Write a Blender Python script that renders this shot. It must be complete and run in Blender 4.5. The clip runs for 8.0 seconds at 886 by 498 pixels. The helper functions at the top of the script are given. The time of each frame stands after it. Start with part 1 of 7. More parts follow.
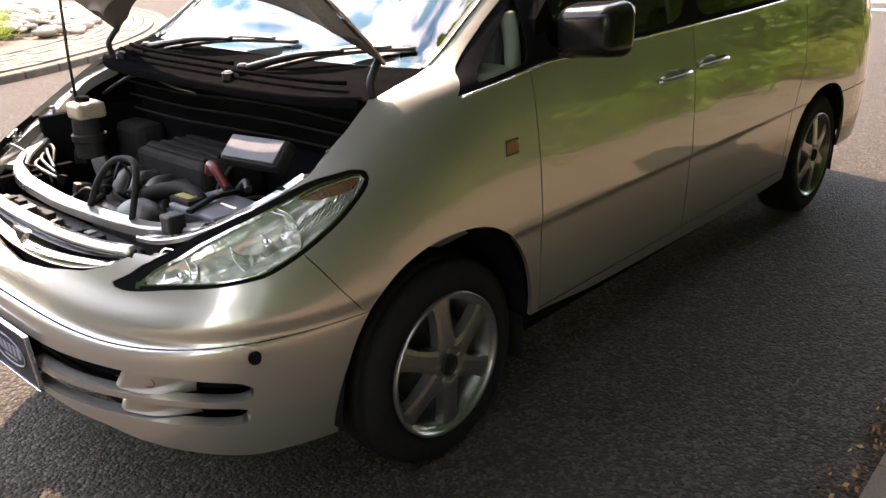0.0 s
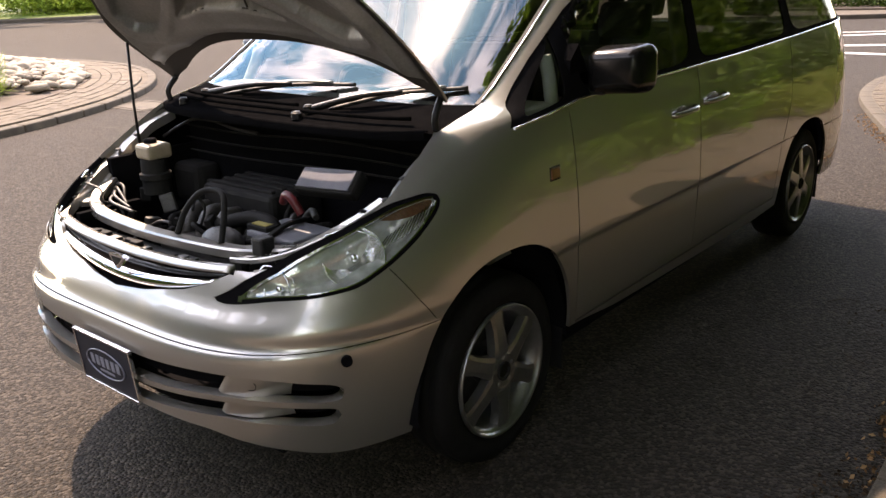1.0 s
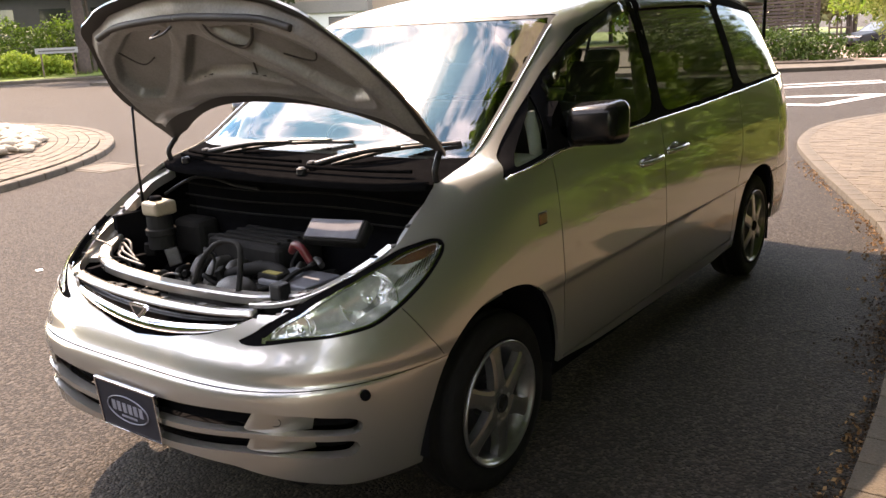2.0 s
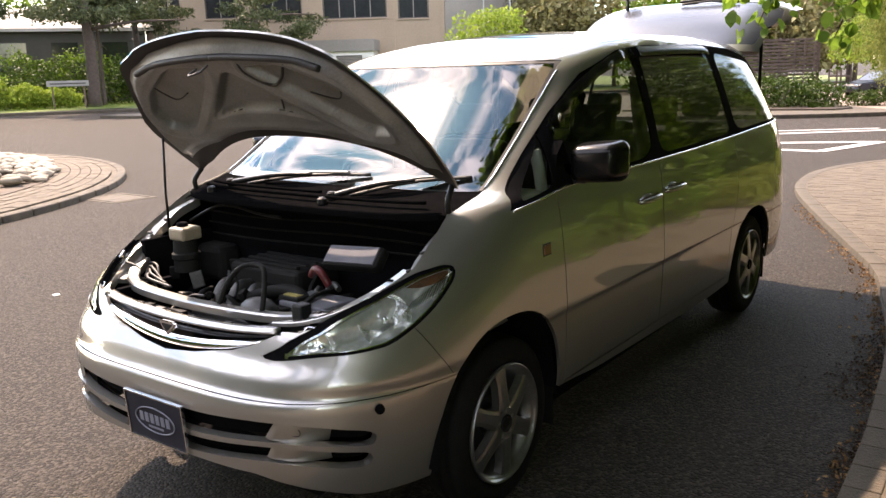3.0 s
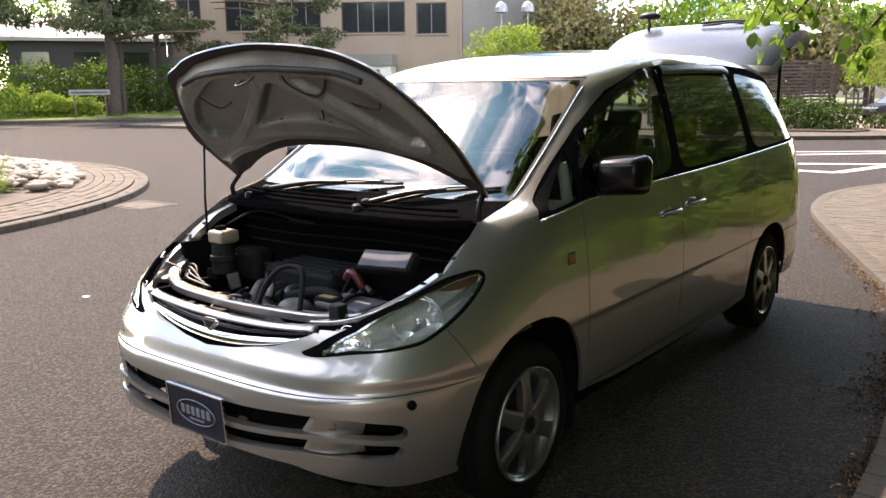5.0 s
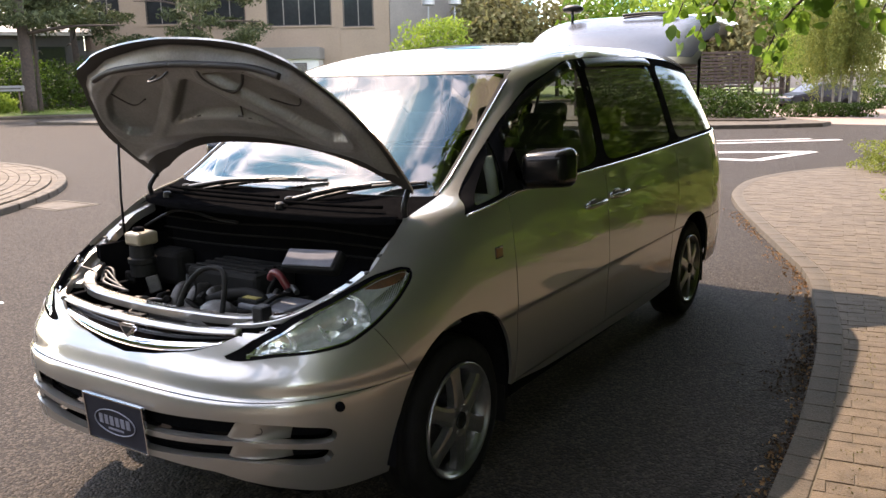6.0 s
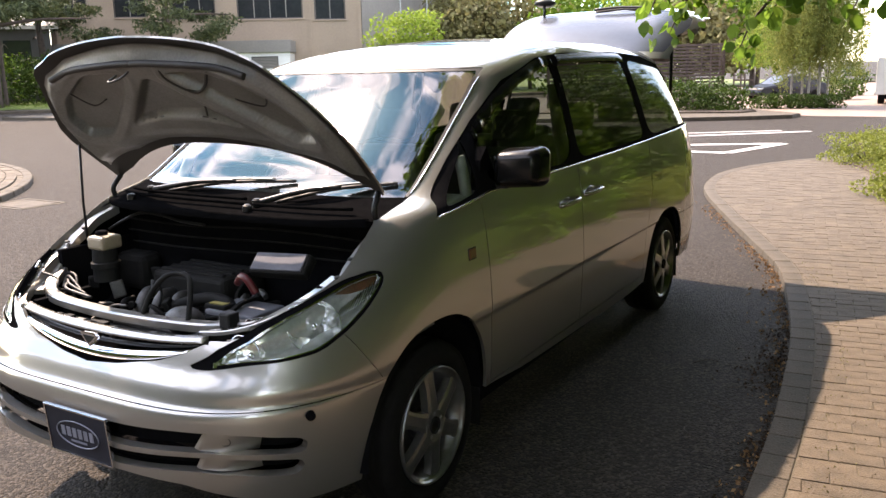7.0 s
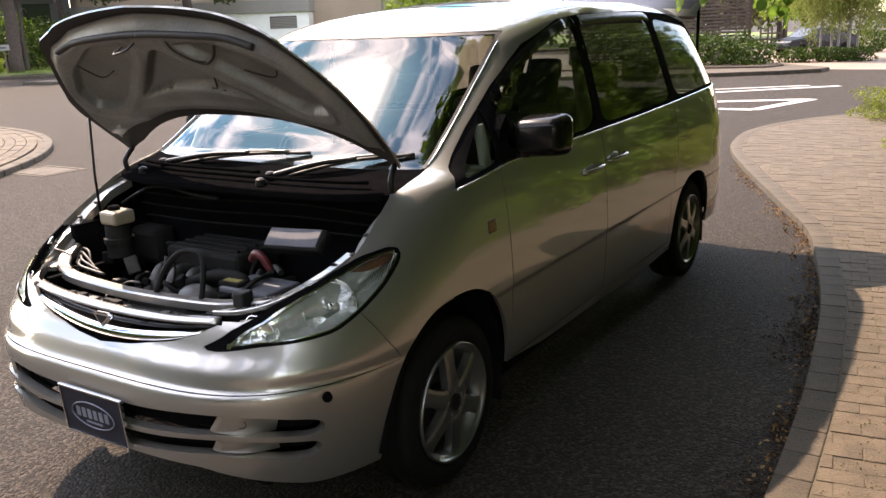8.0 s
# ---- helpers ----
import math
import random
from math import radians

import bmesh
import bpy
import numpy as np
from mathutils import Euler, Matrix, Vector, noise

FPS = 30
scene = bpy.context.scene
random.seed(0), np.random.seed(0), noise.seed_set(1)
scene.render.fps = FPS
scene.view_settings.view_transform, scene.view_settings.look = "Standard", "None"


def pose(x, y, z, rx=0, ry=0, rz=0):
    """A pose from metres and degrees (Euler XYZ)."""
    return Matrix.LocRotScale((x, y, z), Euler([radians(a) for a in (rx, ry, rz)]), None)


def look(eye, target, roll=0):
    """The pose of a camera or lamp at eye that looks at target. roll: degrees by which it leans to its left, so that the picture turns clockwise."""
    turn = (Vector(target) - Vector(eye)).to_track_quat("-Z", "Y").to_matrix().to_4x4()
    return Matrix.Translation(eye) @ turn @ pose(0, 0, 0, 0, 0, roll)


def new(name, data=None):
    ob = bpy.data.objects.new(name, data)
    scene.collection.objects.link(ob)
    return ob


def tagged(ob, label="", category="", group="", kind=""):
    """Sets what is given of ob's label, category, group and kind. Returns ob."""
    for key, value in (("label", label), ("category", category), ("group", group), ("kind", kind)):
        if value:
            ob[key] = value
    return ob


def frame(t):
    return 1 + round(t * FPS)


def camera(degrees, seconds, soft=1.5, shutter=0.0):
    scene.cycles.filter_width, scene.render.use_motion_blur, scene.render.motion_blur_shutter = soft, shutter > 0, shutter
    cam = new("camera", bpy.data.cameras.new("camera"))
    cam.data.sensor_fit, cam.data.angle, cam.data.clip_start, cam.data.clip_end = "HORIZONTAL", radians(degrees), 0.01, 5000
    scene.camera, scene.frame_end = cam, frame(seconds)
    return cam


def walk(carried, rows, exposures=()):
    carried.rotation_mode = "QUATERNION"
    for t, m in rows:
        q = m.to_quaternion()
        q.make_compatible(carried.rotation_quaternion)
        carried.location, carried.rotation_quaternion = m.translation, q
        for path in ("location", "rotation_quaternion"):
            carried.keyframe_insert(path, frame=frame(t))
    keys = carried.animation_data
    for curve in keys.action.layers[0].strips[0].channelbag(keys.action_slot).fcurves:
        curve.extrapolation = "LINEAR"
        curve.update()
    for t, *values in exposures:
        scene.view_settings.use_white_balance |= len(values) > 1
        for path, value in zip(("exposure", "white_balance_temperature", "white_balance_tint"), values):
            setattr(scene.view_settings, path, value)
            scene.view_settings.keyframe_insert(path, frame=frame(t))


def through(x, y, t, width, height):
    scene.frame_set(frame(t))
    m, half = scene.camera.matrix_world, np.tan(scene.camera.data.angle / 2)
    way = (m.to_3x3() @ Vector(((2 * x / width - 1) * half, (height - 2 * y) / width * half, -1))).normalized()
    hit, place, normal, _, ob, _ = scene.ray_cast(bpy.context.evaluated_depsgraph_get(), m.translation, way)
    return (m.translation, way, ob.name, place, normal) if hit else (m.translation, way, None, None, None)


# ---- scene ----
cam = camera(55.7, 8.0)
PATH = [
    (0, (2.306, -1.589, 1.529), (1.048, -0.219, 0.795), -1.5),
    (0.5, (2.334, -1.788, 1.529), (1.058, -0.406, 0.85), -2.4),
    (1, (2.298, -1.971, 1.544), (1.069, -0.524, 0.915), -2.2),
    (1.5, (2.27, -2.13, 1.555), (1.121, -0.6, 0.972), -2.8),
    (2, (2.303, -2.235, 1.574), (1.148, -0.684, 1.066), -2.8),
    (3.5, (2.408, -2.482, 1.584), (1.224, -0.922, 1.177), -1.0),
    (4, (2.405, -2.534, 1.574), (1.174, -1.01, 1.171), -0.5),
    (4.2, (2.394, -2.552, 1.577), (1.153, -1.036, 1.175), -0.4),
    (5.3, (2.429, -2.564, 1.581), (1.274, -0.975, 1.202), -0.8),
    (5.5, (2.426, -2.546, 1.58), (1.303, -0.936, 1.198), -0.9),
    (6, (2.419, -2.518, 1.585), (1.357, -0.872, 1.183), -1.1),
    (6.5, (2.409, -2.488, 1.588), (1.38, -0.821, 1.181), -1.1),
    (7, (2.393, -2.459, 1.606), (1.384, -0.784, 1.186), -1.3),
    (7.5, (2.369, -2.412, 1.614), (1.351, -0.754, 1.15), -2.0),
    (8, (2.349, -2.364, 1.635), (1.305, -0.737, 1.122), -2.2),
]
EXPOSURES = [(0.0, 3.02, 9000, 25), (0.5, 2.67, 9000, 25), (1.0, 2.17, 9000, 25), (1.5, 2.27, 9200, 25), (2.0, 2.52, 9200, 25), (3.5, 2.12, 8600, 23), (5.5, 2.12, 8300, 22), (7.5, 2.22, 8300, 22), (8.0, 2.07, 8600, 23)]
walk(cam, [(t, look(eye, target, roll)) for t, eye, target, roll in PATH], EXPOSURES)

# ---- daylight ----
SUN_WAY = Vector((0.592, -0.252, -0.743)).normalized()
world = bpy.data.worlds.new("sky")
scene.world = world
world.use_nodes = True
wt = world.node_tree
wt.nodes.clear()
sky = wt.nodes.new("ShaderNodeTexSky")
sky.sky_type, sky.sun_disc = "NISHITA", False
sky.sun_elevation, sky.sun_rotation = radians(49.1), radians(293.1)
sky.air_density, sky.dust_density = 1.0, 0.4
spot = wt.nodes.new("ShaderNodeTexCoord")
puff = wt.nodes.new("ShaderNodeTexNoise")
puff.inputs["Scale"].default_value, puff.inputs["Detail"].default_value, puff.inputs["Roughness"].default_value = 2.7, 9, 0.56
puff.inputs["Distortion"].default_value = 0.9
stretch = wt.nodes.new("ShaderNodeMapping")
stretch.vector_type = "TEXTURE"
stretch.inputs["Scale"].default_value, stretch.inputs["Rotation"].default_value = (0.95, 0.42, 0.9), (0.5, 0.3, -0.50)
stretch.inputs["Location"].default_value = (0.25, 0.1, 0.0)
ramp = wt.nodes.new("ShaderNodeMapRange")
ramp.inputs["From Min"].default_value, ramp.inputs["From Max"].default_value = 0.40, 0.57
white = wt.nodes.new("ShaderNodeVectorMath")
white.operation = "MULTIPLY_ADD"
white.inputs[1].default_value, white.inputs[2].default_value = (1.7, 1.7, 1.7), (3.65, 3.65, 3.55)
cloud = wt.nodes.new("ShaderNodeMix")
cloud.data_type = "RGBA"
deep = wt.nodes.new("ShaderNodeVectorMath")
deep.operation = "MULTIPLY"
deep.inputs[1].default_value = (0.30, 0.66, 0.84)
back = wt.nodes.new("ShaderNodeBackground")
back.inputs["Strength"].default_value = 0.15
wout = wt.nodes.new("ShaderNodeOutputWorld")
for a, b in ((spot.outputs["Generated"], stretch.inputs[0]), (stretch.outputs[0], puff.inputs["Vector"]), (puff.outputs["Fac"], ramp.inputs["Value"]),
             (ramp.outputs[0], cloud.inputs[0]), (sky.outputs[0], deep.inputs[0]), (deep.outputs[0], cloud.inputs[6]), (sky.outputs[0], white.inputs[0]), (white.outputs[0], cloud.inputs[7]), (cloud.outputs[2], back.inputs[0]), (back.outputs[0], wout.inputs[0])):
    wt.links.new(a, b)
sun = new("sun", bpy.data.lights.new("sun", "SUN"))
sun.data.energy, sun.data.angle, sun.data.color = 2.9, radians(0.53), (1.0, 0.935, 0.86)
sun.matrix_world = look((-20, 9, 25), Vector((-20, 9, 25)) + SUN_WAY)


# ---- materials ----
def nodes_of(name):
    m = bpy.data.materials.new(name)
    m.use_nodes = True
    return m, m.node_tree, m.node_tree.nodes["Principled BSDF"]


def mat(name, a, b=None, scale=20.0, rough=0.6, metal=0.0, bump=0.0, bump_scale=None, fine=None, coat=0.0, vary=0.0, rough_to=None, island=0.0, sheen=0.0, spec=None):
    """A surface that wavers between two colours at two scales, with fine relief. vary: piece by piece; island: loose part by loose part."""
    m, t, s = nodes_of(name)
    b = b or tuple(c * 0.8 for c in a)
    n = t.nodes.new
    tc = n("ShaderNodeTexCoord")
    big, small = n("ShaderNodeTexNoise"), n("ShaderNodeTexNoise")
    big.inputs["Scale"].default_value, big.inputs["Detail"].default_value = scale, 5
    small.inputs["Scale"].default_value, small.inputs["Detail"].default_value = fine or scale * 9, 4
    add = n("ShaderNodeMath")
    add.operation = "MULTIPLY_ADD"
    add.inputs[1].default_value, add.inputs[2].default_value = 0.45, 0.0
    blend = n("ShaderNodeMath")
    blend.operation = "MULTIPLY_ADD"
    blend.inputs[1].default_value = 0.62
    spread = n("ShaderNodeMapRange")
    spread.inputs["From Min"].default_value, spread.inputs["From Max"].default_value = 0.36, 0.70
    mix = n("ShaderNodeMix")
    mix.data_type = "RGBA"
    mix.inputs[6].default_value, mix.inputs[7].default_value = (*a, 1), (*b, 1)
    link = t.links.new
    link(tc.outputs["Object"], big.inputs["Vector"])
    link(tc.outputs["Object"], small.inputs["Vector"])
    link(small.outputs["Fac"], add.inputs[0])
    link(big.outputs["Fac"], blend.inputs[0])
    link(add.outputs[0], blend.inputs[2])
    link(blend.outputs[0], spread.inputs["Value"])
    link(spread.outputs[0], mix.inputs[0])
    colour = mix.outputs[2]
    if vary or island:
        hue = n("ShaderNodeHueSaturation")
        lift = n("ShaderNodeMapRange")
        v = vary or island
        lift.inputs["To Min"].default_value, lift.inputs["To Max"].default_value = 1 - v, 1 + v
        link((n("ShaderNodeObjectInfo").outputs["Random"] if vary else n("ShaderNodeNewGeometry").outputs["Random Per Island"]), lift.inputs["Value"])
        link(lift.outputs[0], hue.inputs["Value"])
        link(colour, hue.inputs["Color"])
        colour = hue.outputs[0]
    link(colour, s.inputs["Base Color"])
    s.inputs["Metallic"].default_value, s.inputs["Roughness"].default_value, s.inputs["Coat Weight"].default_value = metal, rough, coat
    s.inputs["Coat Roughness"].default_value = 0.04
    if spec is not None:
        s.inputs["Specular IOR Level"].default_value = spec
    if rough_to is not None:
        r = n("ShaderNodeMapRange")
        r.inputs["To Min"].default_value, r.inputs["To Max"].default_value = rough, rough_to
        link(spread.outputs[0], r.inputs["Value"])
        link(r.outputs[0], s.inputs["Roughness"])
    if bump:
        k, bn = n("ShaderNodeBump"), n("ShaderNodeTexNoise")
        bn.inputs["Scale"].default_value, bn.inputs["Detail"].default_value = bump_scale or scale * 9, 4
        k.inputs["Strength"].default_value, k.inputs["Distance"].default_value = 1.0, bump
        link(tc.outputs["Object"], bn.inputs["Vector"])
        link(bn.outputs["Fac"], k.inputs["Height"])
        link(k.outputs[0], s.inputs["Normal"])
    return m


def pane(name, tint, gloss=0.0, ior=1.5, dust=0.0):
    """A thin sheet of glass: it lets tinted light through and mirrors by Fresnel."""
    m, t, s = nodes_of(name)
    n = t.nodes.new
    t.nodes.remove(s)
    clear, shine, fres, mix = n("ShaderNodeBsdfTransparent"), n("ShaderNodeBsdfGlossy"), n("ShaderNodeFresnel"), n("ShaderNodeMixShader")
    clear.inputs["Color"].default_value = (*tint, 1)
    shine.inputs["Roughness"].default_value, fres.inputs["IOR"].default_value = gloss, ior
    gleam = shine
    if dust:
        haze, gleam = n("ShaderNodeBsdfGlossy"), n("ShaderNodeMixShader")
        haze.inputs["Roughness"].default_value, gleam.inputs[0].default_value = .09, dust
        t.links.new(shine.outputs[0], gleam.inputs[1])
        t.links.new(haze.outputs[0], gleam.inputs[2])
    t.links.new(fres.outputs[0], mix.inputs[0])
    t.links.new(clear.outputs[0], mix.inputs[1])
    t.links.new(gleam.outputs[0], mix.inputs[2])
    t.links.new(mix.outputs[0], t.nodes["Material Output"].inputs["Surface"])
    return m


def leafy(name, a, b, through=0.35, rough=0.5):
    """Leaves: uneven green, shining through against the sun."""
    m, t, s = nodes_of(name)
    n, link = t.nodes.new, t.links.new
    mix, geo, tr, ms = n("ShaderNodeMix"), n("ShaderNodeNewGeometry"), n("ShaderNodeBsdfTranslucent"), n("ShaderNodeMixShader")
    mix.data_type = "RGBA"
    mix.inputs[6].default_value, mix.inputs[7].default_value = (*a, 1), (*b, 1)
    link(geo.outputs["Random Per Island"], mix.inputs[0])
    link(mix.outputs[2], s.inputs["Base Color"])
    link(mix.outputs[2], tr.inputs["Color"])
    s.inputs["Roughness"].default_value, s.inputs["Specular IOR Level"].default_value = rough + .1, .2
    ms.inputs[0].default_value = through
    link(s.outputs[0], ms.inputs[1])
    link(tr.outputs[0], ms.inputs[2])
    link(ms.outputs[0], t.nodes["Material Output"].inputs["Surface"])
    return m


M = {}
M["paint"] = mat("silver_paint", (0.415, 0.398, 0.368), (0.370, 0.354, 0.327), 900, 0.37, 0.80, coat=1.0, fine=2500)
M["paint"].node_tree.nodes["Principled BSDF"].inputs["Coat IOR"].default_value = 1.85
M["paint"].node_tree.nodes["Principled BSDF"].inputs["Specular Tint"].default_value = (0.0, 0.0, 0.0, 1)
M["inner_paint"] = mat("bare_painted_metal", (0.27, 0.264, 0.258), (0.175, 0.171, 0.168), 7, 0.45, 0.40, bump=0.001, fine=120)
M["chrome"] = mat("chrome", (0.80, 0.81, 0.83), (0.74, 0.75, 0.78), 30, 0.08, 1.0)
M["alloy"] = mat("alloy_wheel", (0.20, 0.20, 0.195), (0.15, 0.15, 0.146), 40, 0.30, 0.7, coat=0.4, bump=0.0003, fine=700)
M["black"] = mat("black_plastic", (0.009, 0.009, 0.010), (0.017, 0.017, 0.018), 60, 0.42, bump=0.0006, fine=900, spec=0.25)
M["gloss_black"] = mat("satin_black_plastic", (0.006, 0.006, 0.007), (0.010, 0.010, 0.010), 30, 0.18, spec=0.22)
M["wiper"] = mat("faded_wiper_paint", (0.014, 0.014, 0.015), (0.008, 0.008, 0.0085), 40, 0.35, bump=0.0004, fine=500)
M["hem"] = mat("dark_primed_hem", (0.030, 0.027, 0.025), (0.020, 0.018, 0.017), 20, 0.6, bump=0.0006)
M["sign"] = mat("dull_sign_board", (0.24, 0.235, 0.225), (0.18, 0.176, 0.17), 3, 0.7, fine=40)
M["cowl"] = mat("weathered_cowl_plastic", (0.0035, 0.0035, 0.004), (0.007, 0.007, 0.0075), 30, 0.6, bump=0.0008, fine=500, spec=0.0)
M["rubber"] = mat("tyre_rubber", (0.006, 0.006, 0.006), (0.012, 0.0117, 0.0113), 25, 0.9, bump=0.0012, fine=260, spec=0.12)
# Near-black for black trim; also stands in for shade in bay, gaps, underside.
M["dark"] = mat("black_trim_and_shade", (0.005, 0.005, 0.006), (0.008, 0.008, 0.009), 20, 1.0, spec=0.02)
M["house"] = mat("smoky_chrome_housing", (0.72, 0.73, 0.72), (0.50, 0.51, 0.50), 8, 0.05, 0.62, bump=0.004, bump_scale=20)
M["bowl"] = mat("bright_lamp_bowl", (0.86, 0.87, 0.86), (0.76, 0.77, 0.76), 24, 0.06, 0.85, bump=0.0012, bump_scale=40)
M["seal"] = mat("rubber_seal", (0.014, 0.014, 0.015), (0.022, 0.022, 0.022), 60, 0.6)
M["screen"] = pane("windscreen_glass", (0.74, 0.78, 0.74), 0.0, 2.05, dust=0.05)
M["tint"] = pane("privacy_glass", (0.10, 0.105, 0.095), 0.05, 1.58)
M["lightly"] = pane("door_glass", (0.30, 0.325, 0.30), 0.05, 1.58)
M["clear"] = pane("clear_quarter_glass", (0.78, 0.82, 0.78), 0.03, 1.4)
M["lens"] = pane("lamp_lens", (0.95, 0.97, 0.95), 0.0, 1.22)
M["reflector"] = mat("lamp_reflector", (0.62, 0.63, 0.61), (0.50, 0.51, 0.49), 30, 0.13, 1.0, bump=0.002, bump_scale=32)
M["dull_amber"] = mat("dull_amber_lens", (0.20, 0.075, 0.03), (0.15, 0.055, 0.025), 60, 0.3, coat=0.3)
M["amber"] = mat("amber_lens", (0.20, 0.085, 0.045), (0.12, 0.07, 0.045), 24, 0.22, 0.35, coat=0.4, bump=0.003, bump_scale=90)
M["tail_red"] = mat("red_lamp_lens", (0.30, 0.012, 0.012), (0.22, 0.01, 0.01), 40, 0.15, coat=0.7)
M["cloth"] = mat("grey_seat_cloth", (0.16, 0.155, 0.145), (0.11, 0.105, 0.10), 40, 0.9, bump=0.001, fine=500)
M["trim"] = mat("pale_grey_cabin_trim", (0.62, 0.63, 0.58), (0.55, 0.55, 0.51), 25, 0.7, bump=0.0005, fine=500)
M["dash"] = mat("grey_dashboard", (0.13, 0.135, 0.125), (0.10, 0.105, 0.097), 25, 0.65, bump=0.0006, fine=600)
M["cast"] = mat("dull_cast_metal", (0.11, 0.107, 0.104), (0.045, 0.044, 0.041), 18, 0.5, 0.7, bump=0.0012, fine=220)
# Plastic taken near black so that hoses and fittings show less.
M["bay"] = mat("darkened_engine_plastic", (0.008, 0.008, 0.0085), (0.02, 0.0195, 0.018), 14, 0.7, bump=0.0008, fine=300, spec=0.1)
M["bottle"] = mat("yellowed_white_bottle", (0.34, 0.29, 0.215), (0.25, 0.20, 0.14), 18, 0.4, bump=0.0004)
M["paper"] = mat("white_paper_label", (0.17, 0.17, 0.19), (0.13, 0.13, 0.15), 18, 0.85, fine=400, spec=0.2)
M["label"] = mat("pale_label", (0.30, 0.31, 0.35), (0.25, 0.25, 0.29), 18, 0.5, fine=400)
M["red"] = mat("red_plastic", (0.13, 0.014, 0.018), (0.09, 0.010, 0.012), 30, 0.4)
M["yellow"] = mat("yellow_sticker", (0.30, 0.25, 0.07), (0.22, 0.185, 0.05), 30, 0.6)
M["battery"] = mat("dusty_battery_lid", (0.15, 0.155, 0.175), (0.10, 0.105, 0.12), 18, 0.6, fine=300)
M["plate"] = mat("dark_blue_black_plate", (0.010, 0.012, 0.020), (0.016, 0.018, 0.028), 30, 0.55, spec=0.25)
M["plate_ink"] = mat("pale_plate_print", (0.20, 0.21, 0.26), (0.15, 0.16, 0.20), 60, 0.4)
def chippings(name, a, b, pale):
    """Asphalt: stone chips in a dark binder, with worn lanes and stains."""
    m, t, s = nodes_of(name)
    n, link = t.nodes.new, t.links.new
    tc, cell, wear, grit, mix1, mix2, ramp1, bump = n("ShaderNodeTexCoord"), n("ShaderNodeTexVoronoi"), n("ShaderNodeTexNoise"), n("ShaderNodeTexNoise"), n("ShaderNodeMix"), n("ShaderNodeMix"), n("ShaderNodeMapRange"), n("ShaderNodeBump")
    cell.inputs["Scale"].default_value, cell.inputs["Randomness"].default_value = 84, 1
    wear.inputs["Scale"].default_value, wear.inputs["Detail"].default_value = .7, 6
    grit.inputs["Scale"].default_value, grit.inputs["Detail"].default_value = 28, 5
    mix1.data_type = mix2.data_type = "RGBA"
    mix1.inputs[6].default_value, mix1.inputs[7].default_value = (*a, 1), (*b, 1)
    mix2.inputs[7].default_value = (*pale, 1)
    ramp1.inputs["From Min"].default_value, ramp1.inputs["From Max"].default_value, ramp1.inputs["To Max"].default_value = .50, 0.98, .85
    for o in (cell, wear, grit):
        link(tc.outputs["Object"], o.inputs["Vector"])
    split = n("ShaderNodeSeparateColor")
    add = n("ShaderNodeMath")
    add.operation = "MULTIPLY_ADD"
    add.inputs[1].default_value = .55
    half = n("ShaderNodeMath")
    half.operation = "MULTIPLY"
    half.inputs[1].default_value = .55
    link(wear.outputs["Fac"], half.inputs[0])
    link(grit.outputs["Fac"], add.inputs[0])
    link(half.outputs[0], add.inputs[2])
    link(add.outputs[0], mix1.inputs[0])
    link(cell.outputs["Color"], split.inputs[0])
    link(split.outputs[0], ramp1.inputs["Value"])
    link(mix1.outputs[2], mix2.inputs[6])
    link(ramp1.outputs[0], mix2.inputs[0])
    link(mix2.outputs[2], s.inputs["Base Color"])
    s.inputs["Roughness"].default_value, s.inputs["Specular IOR Level"].default_value = .85, .18
    bump.inputs["Strength"].default_value, bump.inputs["Distance"].default_value, bump.invert = 1.0, .011, True
    link(cell.outputs["Distance"], bump.inputs["Height"])
    link(bump.outputs[0], s.inputs["Normal"])
    return m


M["asphalt"] = chippings("worn_asphalt", (0.0110, 0.0089, 0.0071), (0.0270, 0.0214, 0.0167), (0.072, 0.0575, 0.0455))
# Opaque grey metallic base stands in for sky mirrored in the tailgate glass.
M["sky_glass"] = mat("sky_grey_glass", (0.10, 0.115, 0.14), (0.088, 0.10, 0.122), 3, 0.25, 0.45)
M["kerb"] = mat("kerb_stone", (0.094, 0.073, 0.050), (0.036, 0.028, 0.019), 6, 0.9, bump=0.004, bump_scale=90, fine=110, vary=0.10)
M["paver"] = mat("buff_block_paver", (0.112, 0.085, 0.057), (0.052, 0.039, 0.026), 9, 0.9, bump=0.005, bump_scale=90, fine=140, vary=0.12)
M["paver_rest"] = mat("buff_block_paving", (0.112, 0.085, 0.057), (0.052, 0.039, 0.026), 9, 0.9, bump=0.005, bump_scale=90, fine=140, island=0.12)
M["joint"] = mat("sandy_joint", (0.105, 0.084, 0.056), (0.058, 0.048, 0.030), 12, 0.95, bump=0.003)
M["pink_paver"] = mat("pinkish_paving", (0.245, 0.178, 0.142), (0.19, 0.138, 0.11), .8, 0.9, fine=8)
M["road_paint"] = mat("worn_white_road_paint", (0.68, 0.67, 0.64), (0.48, 0.47, 0.44), 3, 0.7, fine=60, bump=0.001)
M["grass"] = mat("lawn", (0.13, 0.17, 0.035), (0.07, 0.10, 0.02), 1.2, 0.95, bump=0.02, bump_scale=40)
M["soil"] = mat("bed_soil", (0.09, 0.065, 0.045), (0.055, 0.04, 0.03), 3, 0.95, bump=0.01, bump_scale=30)
M["stone"] = mat("pale_cobble", (0.50, 0.44, 0.36), (0.34, 0.30, 0.25), 6, 0.85, bump=0.003, island=0.28)
M["bark"] = mat("bark", (0.080, 0.056, 0.046), (0.040, 0.030, 0.026), 8, 0.95, bump=0.012, bump_scale=25)
